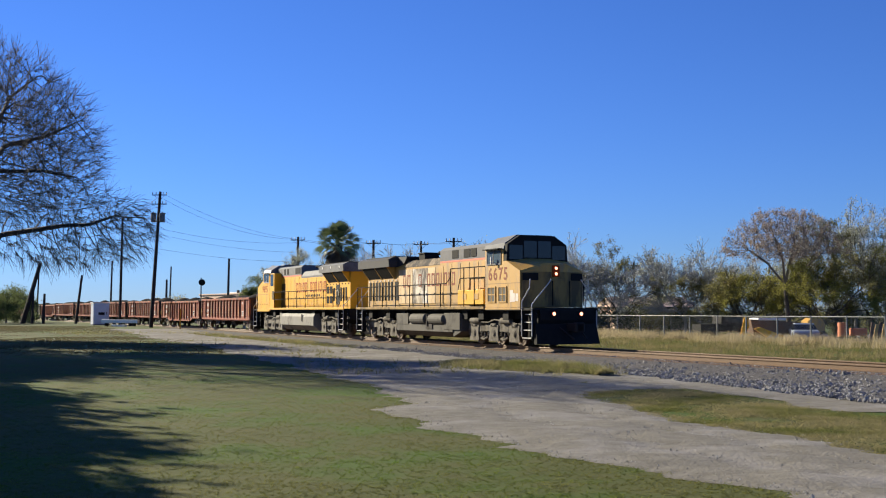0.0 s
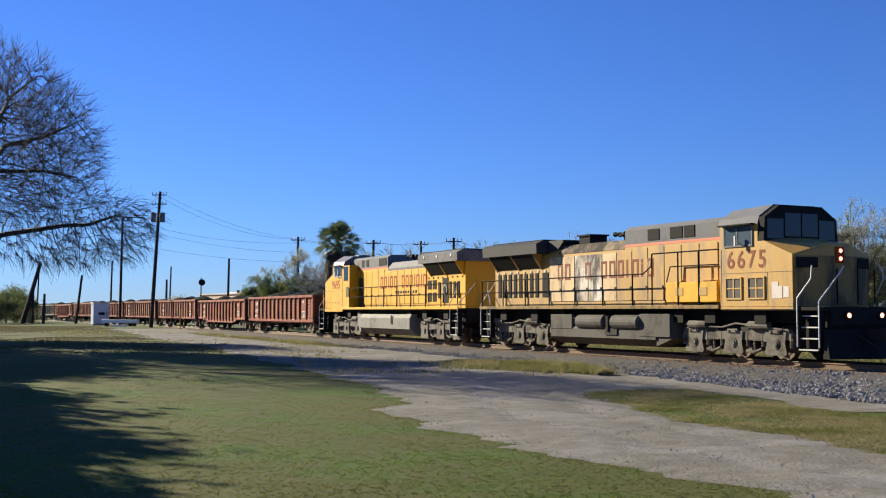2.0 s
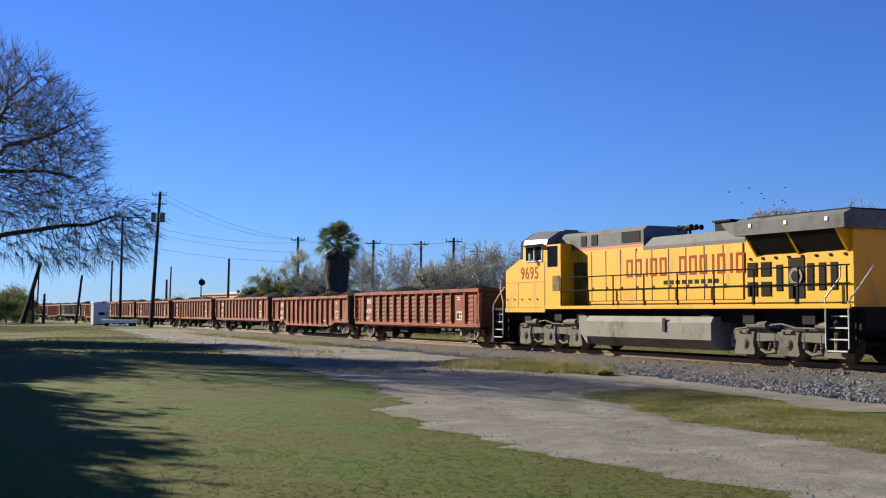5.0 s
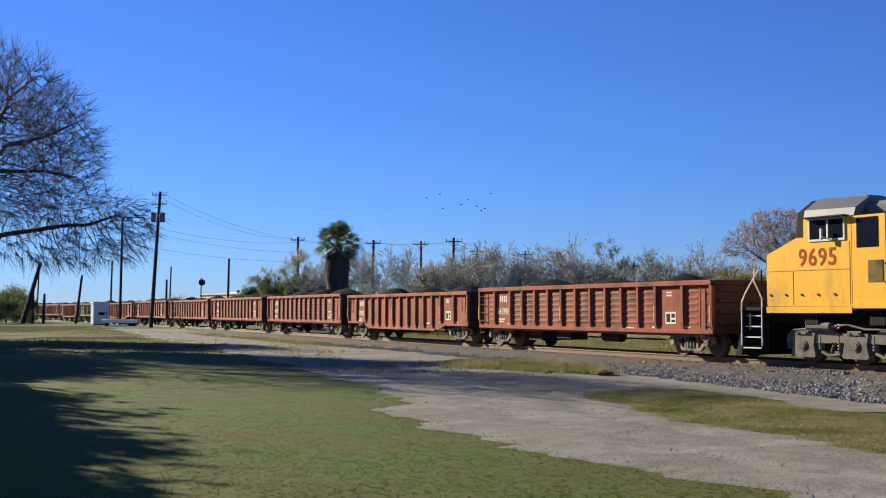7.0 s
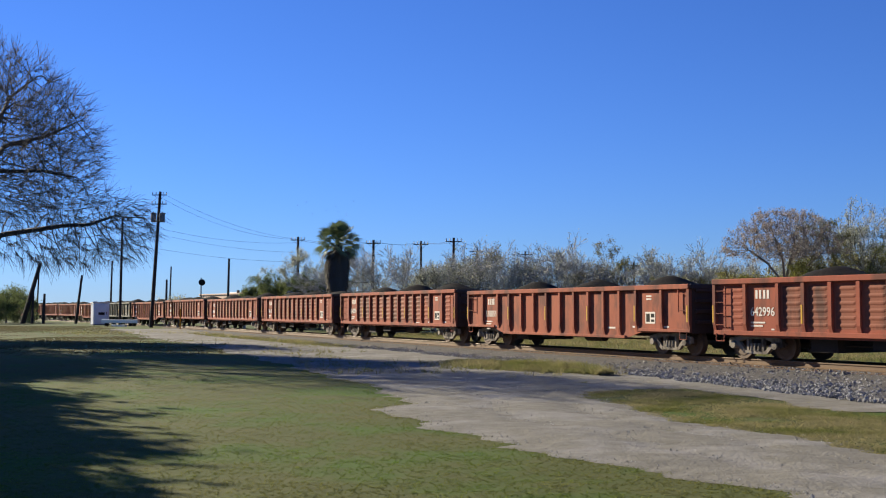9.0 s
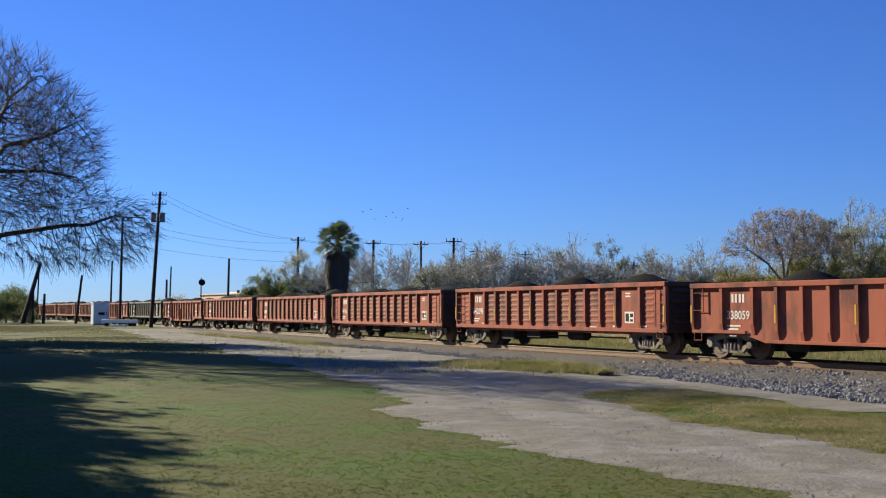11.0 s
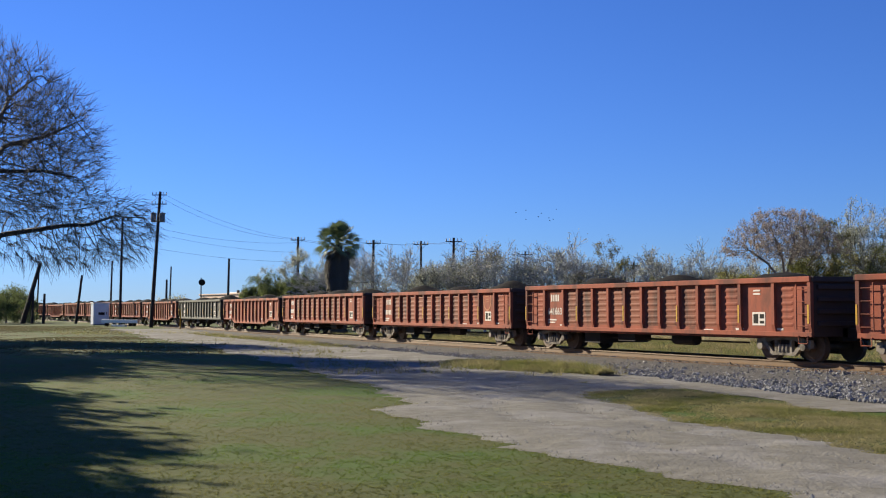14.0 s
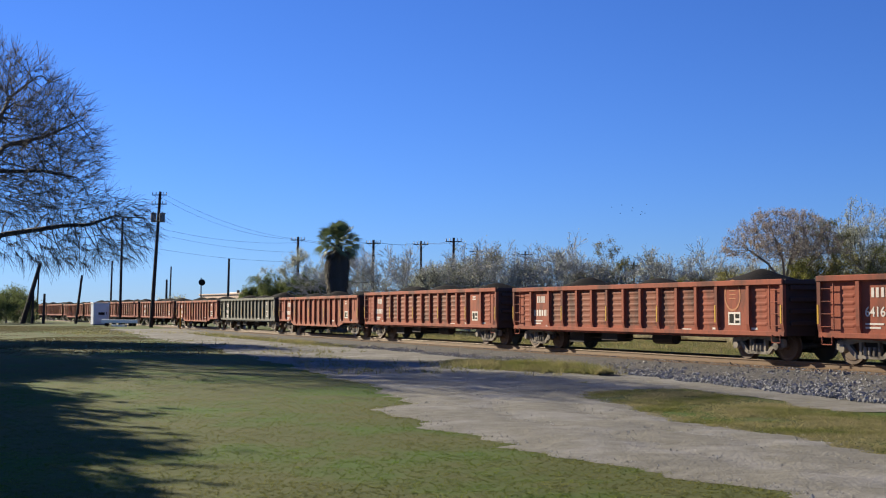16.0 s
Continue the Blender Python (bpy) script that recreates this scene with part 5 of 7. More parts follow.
def sprays(rnd, lines, tips, n, length, r, lift, heart):
    """Fine twigs that fan out of the branch ends, away from the crown's heart; lift > 0 bends them up, < 0 lets them hang."""
    ends = []
    for p, d in tips:
        out = (p - Vector(heart)).normalized()
        for _ in range(n):
            w = (d * 0.5 + out * 0.8 + Vector((rnd.gauss(0, 0.34), rnd.gauss(0, 0.34), rnd.gauss(0, 0.34)))).normalized()
            ln = length * rnd.uniform(0.5, 1.3)
            q1 = p + w * ln * 0.5
            w2 = (w + Vector((rnd.gauss(0, 0.15), rnd.gauss(0, 0.15), lift(p)))).normalized()
            q2 = q1 + w2 * ln * 0.5
            lines.append([(p, r), (q1, r * 0.8), (q2, r * 0.45)])
            ends.append(q2)
    return ends


# big bare tree whose limbs reach in from the side
def build_big_tree():
    rnd = random.Random(21)
    tr = thing("tree", "large leafless pecan tree with long drooping twigs", "tree", at=Matrix.Translation((-19.8, 46, 0)))
    ob = new("trunk", tubes_mesh("trunk", [[(Vector((0, 0, -0.1)), 0.62), (Vector((0.1, 0, 0.6)), 0.46), (Vector((0.1, 0.1, 2.2)), 0.40), (Vector((0.2, 0, 4.0)), 0.34)]], M_BARK, 12))
    ob.parent = tr
    limbs = [[(0.2, 0, 3.8), (0.3, 0.1, 6.0), (0.3, -0.1, 8.5), (0.5, 0, 10.4)],
             [(0.2, 0, 3.9), (1.9, 0.0, 5.0), (4.4, -0.1, 5.35), (5.5, -0.1, 5.4), (6.5, -0.1, 5.75)],
             [(0.3, 0, 6.2), (1.9, 0.1, 8.65), (3.5, 0.1, 9.0), (5.0, 0.2, 9.7)],
             [(0.3, 0, 6.4), (1.9, 0.5, 10.7), (3.0, 0.6, 11.6)],
             [(0.3, 0, 5.6), (1.9, -0.6, 7.5), (3.8, -0.8, 7.5), (5.2, -0.9, 7.2)],
             [(0.3, 0, 6.0), (1.2, -1.4, 8.4), (2.6, -2.0, 9.6)],
             [(0.2, 0, 5.2), (-1.5, 0.8, 7.2), (-3.2, 1.0, 8.6)],
             [(0.2, 0, 5.6), (-1.2, -1.5, 8.2)]]
    goals = oval(rnd, 7600, (0.2, 0, 8.1), (5.5, 5.0, 4.75), 0.2, lambda x, y, z: x > 0.6 and z > 5.6)
    goals += oval(rnd, 260, (0.2, 0, 8.1), (5.6, 5.2, 4.8), 0.4, lambda x, y, z: x <= 0.6 and z > 4.8)
    goals += oval(rnd, 1300, (6.2, -0.1, 5.5), (1.9, 1.9, 1.2))
    goals += oval(rnd, 900, (4.6, 0, 4.6), (3.2, 2.0, 0.9))
    lines, tips = fill_crown(limbs, goals, 0.22, 1.7, 0.29, 0.0088, power=2.08, pull=(0.12, 0, 0.12))
    sprays(rnd, lines, tips, 6, 0.78, 0.0078, lambda p: 0.3 if p.z > 6.4 else -0.5, (0.3, 0, 6.6))
    for p, d in rnd.sample([t for t in tips if t[0].z < 5.2], min(260, len([t for t in tips if t[0].z < 5.2]))):
        q = p + Vector((rnd.gauss(0, 0.12), rnd.gauss(0, 0.12), -rnd.uniform(0.4, 0.9)))
        lines.append([(p, 0.006), ((p + q) / 2 + Vector((0.06, 0, 0)), 0.005), (q, 0.003)])
    ob = new("branchwork", tubes_mesh("branchwork", lines, M_TWIG, 3))
    ob.parent = tr
    ob["kind"] = "stuff"
    return tr


build_big_tree()


def build_dome_tree(at):
    """Spreading limbs under a broad open dome of fine dry twigs."""
    rnd = random.Random(5)
    tr = thing("tree", "tall tan-twigged tree with a broad dome of dry leaves", "tree", at=at)
    ob = new("trunk", tubes_mesh("trunk", [[(Vector((0.1, 0, -0.1)), 0.24), (Vector((0.1, 0, 1.2)), 0.17), (Vector((0.0, 0.05, 2.6)), 0.15), (Vector((-0.1, 0, 3.9)), 0.13)]], M_BARK, 9))
    ob.parent = tr
    limbs = [[(-0.1, 0, 3.8), (-1.2, 0.2, 5.2), (-2.6, 0.2, 6.2)], [(-0.1, 0, 3.8), (-0.3, -0.3, 5.4), (-0.9, -0.5, 6.9)], [(-0.1, 0, 3.8), (0.6, 0.3, 5.6), (1.4, 0.4, 7.0)],
             [(-0.1, 0, 3.6), (1.3, -0.2, 5.0), (2.7, -0.3, 6.2)], [(-0.1, 0, 3.8), (0.1, 1.0, 5.4), (0.2, 2.0, 6.4)], [(-0.1, 0, 3.8), (0.0, -1.0, 5.4), (-0.1, -2.0, 6.4)]]
    goals = oval(rnd, 3300, (-0.2, 0, 5.4), (4.2, 3.8, 3.5), 0.30, lambda x, y, z: z > 5.3 + 0.14 * abs(x + 0.2))
    lines, tips = fill_crown(limbs, goals, 0.22, 1.8, 0.33, 0.013, power=2.2, pull=(0, 0, 0.1))
    ends = sprays(rnd, lines, tips, 5, 0.42, 0.011, lambda p: 0.25, (-0.2, 0, 4.4))
    ob = new("branchwork", tubes_mesh("branchwork", lines, M_TWIG_TAN, 3))
    ob.parent = tr
    ob["kind"] = "stuff"
    spots = [p + Vector((rnd.gauss(0, 0.07), rnd.gauss(0, 0.07), rnd.gauss(0, 0.07))) for p in ends for _ in range(9)]
    ob = new("crown", leaves_mesh("crown", spots, 0.085, M_LEAF_TAN, rnd))
    ob.parent = tr
    return tr


# tall dense evergreens beside the camera, known by their shade
def build_shade_tree(x, y, cz, r, rz, seed):
    """Trunk, limbs that end in leaf clumps, clumps set over an uneven oval crown."""
    rnd = random.Random(seed)
    tr = thing("tree", "tall dense dark evergreen oak casting shade on grass", "tree", "shade trees", Matrix.Translation((x, y, 0)))
    base = max(1.2, cz - rz)
    ob = new("trunk", tubes_mesh("trunk", [[(Vector((0, 0, -0.1)), 0.5), (Vector((0, 0, 0.5)), 0.36), (Vector((0.15, 0.1, base)), 0.30), (Vector((0, 0, cz)), 0.16)]], M_BARK, 10))
    ob.parent = tr
    lines, spots = [], []
    for i in range(90):
        d = Vector((rnd.gauss(0, 1), rnd.gauss(0, 1), rnd.gauss(0, 1))).normalized() * rnd.uniform(0.25, 0.97)
        c = Vector((d.x * r, d.y * r, cz + d.z * rz))
        fork = Vector((0.05, 0.05, min(cz, base + (c.z - base) * 0.4)))
        lines.append([(fork, 0.09), (fork.lerp(c, 0.5) + Vector((0, 0, 0.25)), 0.055), (c, 0.02)])
        size = 0.25 * r * rnd.uniform(0.75, 1.25)
        for _ in range(165):
            spots.append(c + Vector((rnd.gauss(0, 0.55), rnd.gauss(0, 0.55), rnd.gauss(0, 0.5))) * size * 1.2)
    ob = new("branchwork", tubes_mesh("branchwork", lines, M_BARK, 5))
    ob.parent = tr
    ob["kind"] = "stuff"
    ob = new("crown", leaves_mesh("crown", spots, 0.46, M_LEAF_DARK, rnd))
    ob.parent = tr


for _k, (_x, _y, _cz, _r, _rz) in enumerate(((-25.7, 34.4, 7, 3.5, 3.0), (-29.3, 43.0, 6.6, 3.4, 2.6), (-20.5, 24.0, 6.3, 3.3, 2.8), (-39.9, 72.0, 16.5, 3.6, 4.3), (-36.2, 59.8, 9, 4.4, 4.3), (-33.9, 52, 8, 4.2, 3.7), (-49, 84, 11, 5.5, 5), (-44.8, 85.6, 14.0, 4.6, 5), (-43, 72.5, 8, 5, 4), (-28.3, 31.5, 6.5, 4, 3), (-40, 64, 9, 5, 4.5), (-23.2, 28.9, 6.8, 3.2, 2.7), (-26.8, 38.4, 6.5, 3.3, 2.8))):
    build_shade_tree(_x, _y, _cz, _r, _rz, 31 + _k)

# scrub woods behind the line
_rnd = random.Random(77)
for _px, _dep, _h, _leaf, _bark, _n in ((470, 122, 4.4, M_LEAF_GREEN, M_BARK, 5000), (494, 118, 5.4, M_LEAF_GREEN, M_BARK, 6000), (518, 112, 5.0, M_LEAF_GREEN, M_BARK, 6000), (548, 116, 6.8, M_LEAF_GREY, M_BARK, 4000), (566, 112, 5.2, M_LEAF_GREEN, M_BARK, 5000), (540, 110, 4.8, M_LEAF_GREEN, M_BARK, 5000),
                                        (632, 104, 6.8, None, M_TWIG_PALE, 0), (668, 102, 6.9, None, M_TWIG_PALE, 0), (700, 100, 6.6, M_LEAF_GREY, M_TWIG_PALE, 700), (738, 98, 6.0, M_LEAF_GREY, M_BARK, 1600), (770, 104, 6.6, M_LEAF_GREY, M_TWIG_PALE, 1200), (790, 96, 5.8, M_LEAF_GREY, M_BARK, 1700),
                                        (830, 98, 6.6, M_LEAF, M_TWIG_PALE, 1100), (858, 96, 7.0, M_LEAF_GREY, M_TWIG_PALE, 1200), (890, 98, 6.9, M_LEAF_GREY, M_TWIG_PALE, 1300), (930, 96, 6.2, M_LEAF_GREY, M_BARK, 1500), (962, 100, 6.0, None, M_TWIG_PALE, 0), (990, 98, 6.4, M_LEAF_GREY, M_TWIG_PALE, 1200),
                                        (1038, 96, 7.2, M_LEAF_GREY, M_TWIG_PALE, 800), (1060, 100, 6.6, M_LEAF, M_TWIG_PALE, 1200), (1098, 98, 6.6, M_LEAF, M_BARK, 1800), (1140, 104, 3.6, M_LEAF_GREY, M_BARK, 1300),
                                        (1212, 94, 6.6, M_LEAF_GREY, M_TWIG_PALE, 800), (1228, 98, 6.4, M_LEAF_GREY, M_TWIG_PALE, 900), (1242, 90, 4.4, M_LEAF, M_BARK, 2200), (1290, 92, 6.0, M_LEAF_GREY, M_TWIG_PALE, 1200), (1318, 86, 4.6, M_LEAF, M_BARK, 1700), (1352, 84, 4.8, M_LEAF_YEL, M_BARK, 2000), (1440, 82, 4.4, M_LEAF_YEL, M_BARK, 1900),
                                        (1456, 80, 5.6, M_LEAF_YEL, M_BARK, 3200), (1488, 84, 7.6, M_LEAF, M_BARK, 3000), (1514, 86, 8.2, M_LEAF_GREY, M_TWIG_PALE, 3600), (1540, 84, 8.0, M_LEAF_GREY, M_BARK, 3400), (1566, 86, 8.2, M_LEAF_GREY, M_TWIG_PALE, 2200), (1592, 80, 7.6, M_LEAF, M_BARK, 2800), (1478, 90, 6.8, M_LEAF_GREY, M_BARK, 2600), (1395, 90, 4.6, M_LEAF, M_BARK, 2000)):
    build_tree({M_LEAF_GREY: "scrubby grey-green mesquite tree behind the railway", M_LEAF: "olive-leaved scrub tree behind the fence", M_LEAF_GREEN: "dense dull-green tree beside the palm", M_LEAF_YEL: "yellow-green autumn tree behind the fence"}.get(_leaf, "leafless scrub tree behind the railway"),
               Matrix.Translation((flat(_px, _dep), _dep, 0)), int(_px), _h * 0.18, 0.13, 6, _h * 0.40, 4, 4 if _bark is M_TWIG_PALE else 3, 0.75, 0.0, _leaf, int(_n * (4.6 if _px < 1030 else 6.6)), 0.102, _bark, up=1.0, group="scrub trees behind the railway", sides=3, jitter=0.14, thin=0.015)
for _k in range(17):
    _px, _dep = 1045 + 34 * _k + _rnd.uniform(-8, 8), _rnd.uniform(92, 104)
    build_tree("low dense dark bush behind the yard", Matrix.Translation((flat(_px, _dep), _dep, 0)), 300 + _k, 0.25, 0.06, 6, _rnd.uniform(0.8, 1.15), 2, 4, 0.9, 0.0, M_LEAF_DARK if _k % 3 else M_LEAF, 2000, 0.16, M_BARK, up=0.8, category="bush", group="bushes behind the yard", sides=3, jitter=0.25)
build_dome_tree(Matrix.Translation((flat(1392, 80), 80, 0)))
for _px, _dep, _h in ((300, 190, 6.0), (335, 192, 5.6), (12, 150, 6.2), (-15, 140, 6.0), (32, 156, 5.0)):
    build_tree("distant dull-green scrub tree", Matrix.Translation((flat(_px, _dep), _dep, 0)), int(_px) + 900, _h * 0.2, 0.14, 5, _h * 0.30, 3, 3, 0.8, 0.0, M_LEAF_GREY if _px > 200 else M_LEAF_GREEN, 2500 if _px > 200 else 9000, 0.2, M_TWIG, up=0.8, group="scrub trees behind the railway", sides=3)


# ---- palm ----
M_FROND = leafy(mat("palm_frond_green", (0.11, 0.15, 0.065), (0.17, 0.21, 0.10), 1.0, 0.5, spec=0.3), 0.22)
M_SKIRT = mat("dead_palm_thatch", (0.125, 0.10, 0.075), (0.08, 0.065, 0.05), 3.0, 0.95, stretch=(5, 5, 1), bump=0.6, bscale=14)


def build_palm(at):
    rnd = random.Random(8)
    pm = thing("fan_palm", "tall fan palm with a thick thatch of dead fronds", "palm tree", at=at)
    ob = new("trunk", tubes_mesh("trunk", [[(Vector((0, 0, -0.1)), 0.55), (Vector((0, 0, 2)), 0.40), (Vector((0.05, 0, 7.4)), 0.33)]], M_SKIRT, 12))
    ob.parent = pm
    vs, fs = [], []
    for i in range(3400):
        a, z = rnd.uniform(0, 6.283), 6.75 * rnd.random() ** 0.75
        r = 0.94 + 0.06 * math.sin(z * 2.3) + (0.14 if z > 4.5 else 0.0)
        u = rnd.uniform(0.75, 0.92)
        o = Vector((math.cos(a) * r * u, math.sin(a) * r * u, z))
        t = Vector((-math.sin(a), math.cos(a), 0)) * 0.055
        dn = Vector((math.cos(a) * 0.08, math.sin(a) * 0.08, -rnd.uniform(0.5, 1.0)))
        inn = Vector((math.cos(a), math.sin(a), 0)) * -0.25
        k = len(vs)
        vs += [o + inn + t * 0.4, o + inn - t * 0.4, o + dn - t, o + dn + t]
        fs.append((k, k + 1, k + 2, k + 3))
    me = bpy.data.meshes.new("thatch")
    me.from_pydata(vs, [], fs)
    me.materials.append(M_SKIRT)
    ob = new("thatch", me)
    ob.parent = pm
    for i in range(74):
        a = 6.283 * (i * 0.618 % 1.0)
        el = -0.85 + 2.3 * ((i + rnd.uniform(0, 0.8)) / 74)
        d = Vector((math.cos(a) * math.cos(el), math.sin(a) * math.cos(el), math.sin(el)))
        hub = Vector((0.05, 0, 7.5))
        stem = hub + d * rnd.uniform(0.7, 1.25)
        side = d.cross(Vector((0, 0, 1))).normalized()
        side.rotate(Matrix.Rotation(rnd.uniform(-0.7, 0.7), 3, d))
        upv = side.cross(d).normalized()
        vs, fs = [], []
        st = side * 0.03
        vs += [hub + st, hub - st, stem - st, stem + st]
        fs.append((0, 1, 2, 3))
        for j in range(17):
            b = radians(-52 + 104 * j / 16)
            ln = rnd.uniform(1.0, 1.25) * (1.0 - 0.30 * abs(b) / 1.3)
            bd = (d * math.cos(b) + side * math.sin(b)).normalized()
            wd = (side * math.cos(b) - d * math.sin(b)) * 0.036
            mid_ = stem + bd * ln * 0.6 + upv * 0.05
            tip = stem + bd * ln + Vector((0, 0, -0.16 * ln))
            k = len(vs)
            vs += [stem, mid_ + wd, tip, mid_ - wd]
            fs.append((k, k + 1, k + 2, k + 3))
        me = bpy.data.meshes.new("frond")
        me.from_pydata(vs, [], fs)
        me.materials.append(M_FROND if el > -0.6 else M_SKIRT)
        ob = new("frond", me)
        ob.parent = pm
    return pm


build_palm(Matrix.Translation((flat(597, 95), 95, 0)))


# ---- poles and wires ----
def build_pole(px, depth, height, r, lean=0.0, arms=1, extras="", label="weathered wooden utility pole with crossarm"):
    """lean: metres by which the top leans to +x."""
    pl = thing("utility_pole", label, "utility pole", "utility poles along the railway", Matrix.Translation((flat(px, depth), depth, ground_z(flat(px, depth), depth))))
    bm = bm_new()
    rod(bm, (0, 0, -0.3), (lean, 0, height), r * 1.2, r * 0.8, 9)
    part("shaft", bm, M_POLE, pl)
    for k in range(arms):
        z = height - 0.35 - 0.9 * k
        x = lean * z / height
        bm = bm_new()
        box(bm, x - 0.74, x + 0.74, -0.20, -0.10, z - 0.045, z + 0.045, 0.01)
        poly_rods(bm, [(x - 0.5, -0.16, z - 0.06), (x, -0.12, z - 0.5), (x + 0.5, -0.16, z - 0.06)], 0.016)
        part("crossarm", bm, M_POLE, pl)
        for dx in (-0.68, -0.35, 0.35, 0.68):
            bm = bm_new()
            rod(bm, (x + dx, -0.16, z + 0.06), (x + dx, -0.16, z + 0.3), 0.05, 0.035, 8)
            part("insulator", bm, M_WHITERAIL, pl)
    if "t" in extras:
        z = height - 2.6
        for dx in (-0.42, 0.42) if "tt" in extras else (-0.35,):
            bm = bm_new()
            xx = lean * z / height + dx
            rod(bm, (xx, -0.25, z - 0.45), (xx, -0.25, z + 0.45), 0.28, 0.28, 14)
            rod(bm, (xx, -0.25, z + 0.45), (xx, -0.25, z + 0.6), 0.06, 0.04, 8)
            part("transformer", bm, M_GALV, pl, "grey transformer can")
    return pl


build_pole(268, 112, 13.4, 0.17, 0.75, 2, "tt", "tall wooden utility pole with transformers")
build_pole(213, 128, 12.1, 0.14, 0.15, 1)
build_pole(527, 120, 9.6, 0.15, 0.0, 1, "t")
build_pole(659, 112, 8.9, 0.15, 0.1, 1)
build_pole(745, 112, 8.8, 0.13, 0.0, 1)
build_pole(802, 104, 8.6, 0.14, 0.05, 1)
build_pole(845, 118, 8.4, 0.12, 0.0, 1)
build_pole(930, 120, 8.2, 0.12, 0.0, 1)
build_pole(1017, 124, 7.6, 0.12, 0.0, 1)
build_pole(1122, 118, 7.0, 0.14, 0.0, 1)
for _px, _d, _h, _r, _l in ((40, 142, 7.6, 0.28, 2.2), (66, 190, 9.6, 0.13, 0.3), (135, 140, 6.0, 0.16, 0.7), (196, 190, 9.9, 0.16, 0.2), (300, 190, 9.0, 0.14, 0.25), (294, 175, 6.4, 0.18, 0.1), (403, 150, 8.5, 0.16, 0.15), (58, 142, 4.0, 0.16, 0.1), (78, 140, 3.7, 0.17, 0.1)):
    build_pole(_px, _d, _h, _r, _l, 0, "", "bare leaning old wooden pole" if _l > 0.5 else "bare dark wooden line pole")


def build_wire(a, b, sag, r=0.013):
    pts = []
    for i in range(13):
        f = i / 12
        p = Vector(a).lerp(Vector(b), f)
        p.z -= sag * 4 * f * (1 - f)
        pts.append((p, r))
    ob = new("power_cable", tubes_mesh("power_cable", [pts], M_BLACK, 4))
    return tagged(ob, "thin black overhead cable between the poles", "cable", "overhead cables")


def spot(px, py, depth):
    """The point at that depth on a bearing and height as seen from the eye."""
    return Vector((flat(px, depth), depth, EYE + (550.06 - py) / 2011.0 * depth))


for _a, _b, _sag in (((295, 347, 112), (527, 424, 120), 0.7), ((287, 352, 112), (522, 424, 120), 0.9), ((278, 404, 112), (524, 430, 120), 0.5), ((276, 414, 112), (525, 447, 120), 0.4), ((274, 440, 112), (525, 464, 120), 0.3),
                    ((280, 346, 112), (214, 386, 128), 0.4), ((535, 424, 120), (655, 428, 112), 0.3), ((522, 424, 120), (665, 429, 112), 0.4), ((655, 428, 112), (742, 430, 112), 0.2), ((665, 428, 112), (750, 431, 112), 0.25),
                    ((742, 430, 112), (797, 427, 104), 0.15), ((750, 430, 112), (808, 427, 104), 0.2), ((808, 427, 104), (930, 444, 120), 0.35), ((797, 427, 104), (845, 441, 118), 0.2), ((930, 444, 120), (1017, 456, 124), 0.3), ((1017, 456, 124), (1122, 462, 118), 0.3)):
    build_wire(spot(*_a), spot(*_b), _sag)

# ---- trackside: cabinet, white beams, signal, posts, building ----
M_CAB = mat("white_cabinet_paint", (0.78, 0.78, 0.78), (0.70, 0.70, 0.70), 1.5, 0.5)
M_TAN = mat("tan_stucco", (0.66, 0.47, 0.36), (0.58, 0.41, 0.31), 0.6, 0.9, bump=0.2)
M_ROOF = mat("pale_roof_sheet", (0.60, 0.58, 0.55), (0.5, 0.48, 0.45), 1.0, 0.6)


def build_cabinet():
    cb = thing("signal_cabinet", "white sheet-metal railway signal cabinet on gravel", "signal cabinet", at=pose(flat(174, 128), 128, 0.25, 0, 0, 36))
    bm = bm_new()
    box(bm, -0.9, 0.9, -1.2, -0.3, 0.12, 2.42, 0.03)
    part("body", bm, M_CAB, cb)
    bm = bm_new()
    box(bm, -0.97, 0.97, -1.27, -0.23, 2.42, 2.52, 0.02)
    part("lid", bm, M_CAB, cb)
    bm = bm_new()
    box(bm, -0.75, 0.75, -1.22, -1.19, 0.3, 2.2, 0.01)
    dr = part("door", bm, M_CAB, cb)
    bm = bm_new()
    box(bm, 0.5, 0.56, -1.27, -1.22, 1.2, 1.5)
    part("handle", bm, M_DARKSTEEL, dr)
    bm = bm_new()
    box(bm, -0.35, 0.35, -1.235, -1.22, 1.15, 1.45)
    part("notice", bm, M_DARKSTEEL, dr)
    bm = bm_new()
    box(bm, -0.95, 0.95, -1.25, -0.25, -0.1, 0.12)
    part("plinth", bm, M_GALV, cb)


def build_beams():
    wb = thing("white_beam", "long white beam resting on low trestles", "barrier", at=pose(flat(213, 120), 120, 0.24, 0, 0, -32))
    bm = bm_new()
    box(bm, -2.7, 2.8, -0.15, 0.15, 0.33, 0.70, 0.02)
    part("beam", bm, M_WHITE, wb)
    for x in (-2.0, -0.8, 0.5, 1.6, 2.2):
        bm = bm_new()
        box(bm, x - 0.08, x + 0.08, -0.2, 0.2, -0.05, 0.35)
        part("trestle", bm, M_POLE, wb)
    lb = thing("fallen_beam", "short white beam lying on the gravel", "beam", at=pose(flat(212, 117), 117, 0.24, 0, 0, -34))
    bm = bm_new()
    box(bm, -1.05, 1.05, -0.14, 0.14, 0.0, 0.2, 0.02)
    part("beam", bm, M_WHITE, lb)


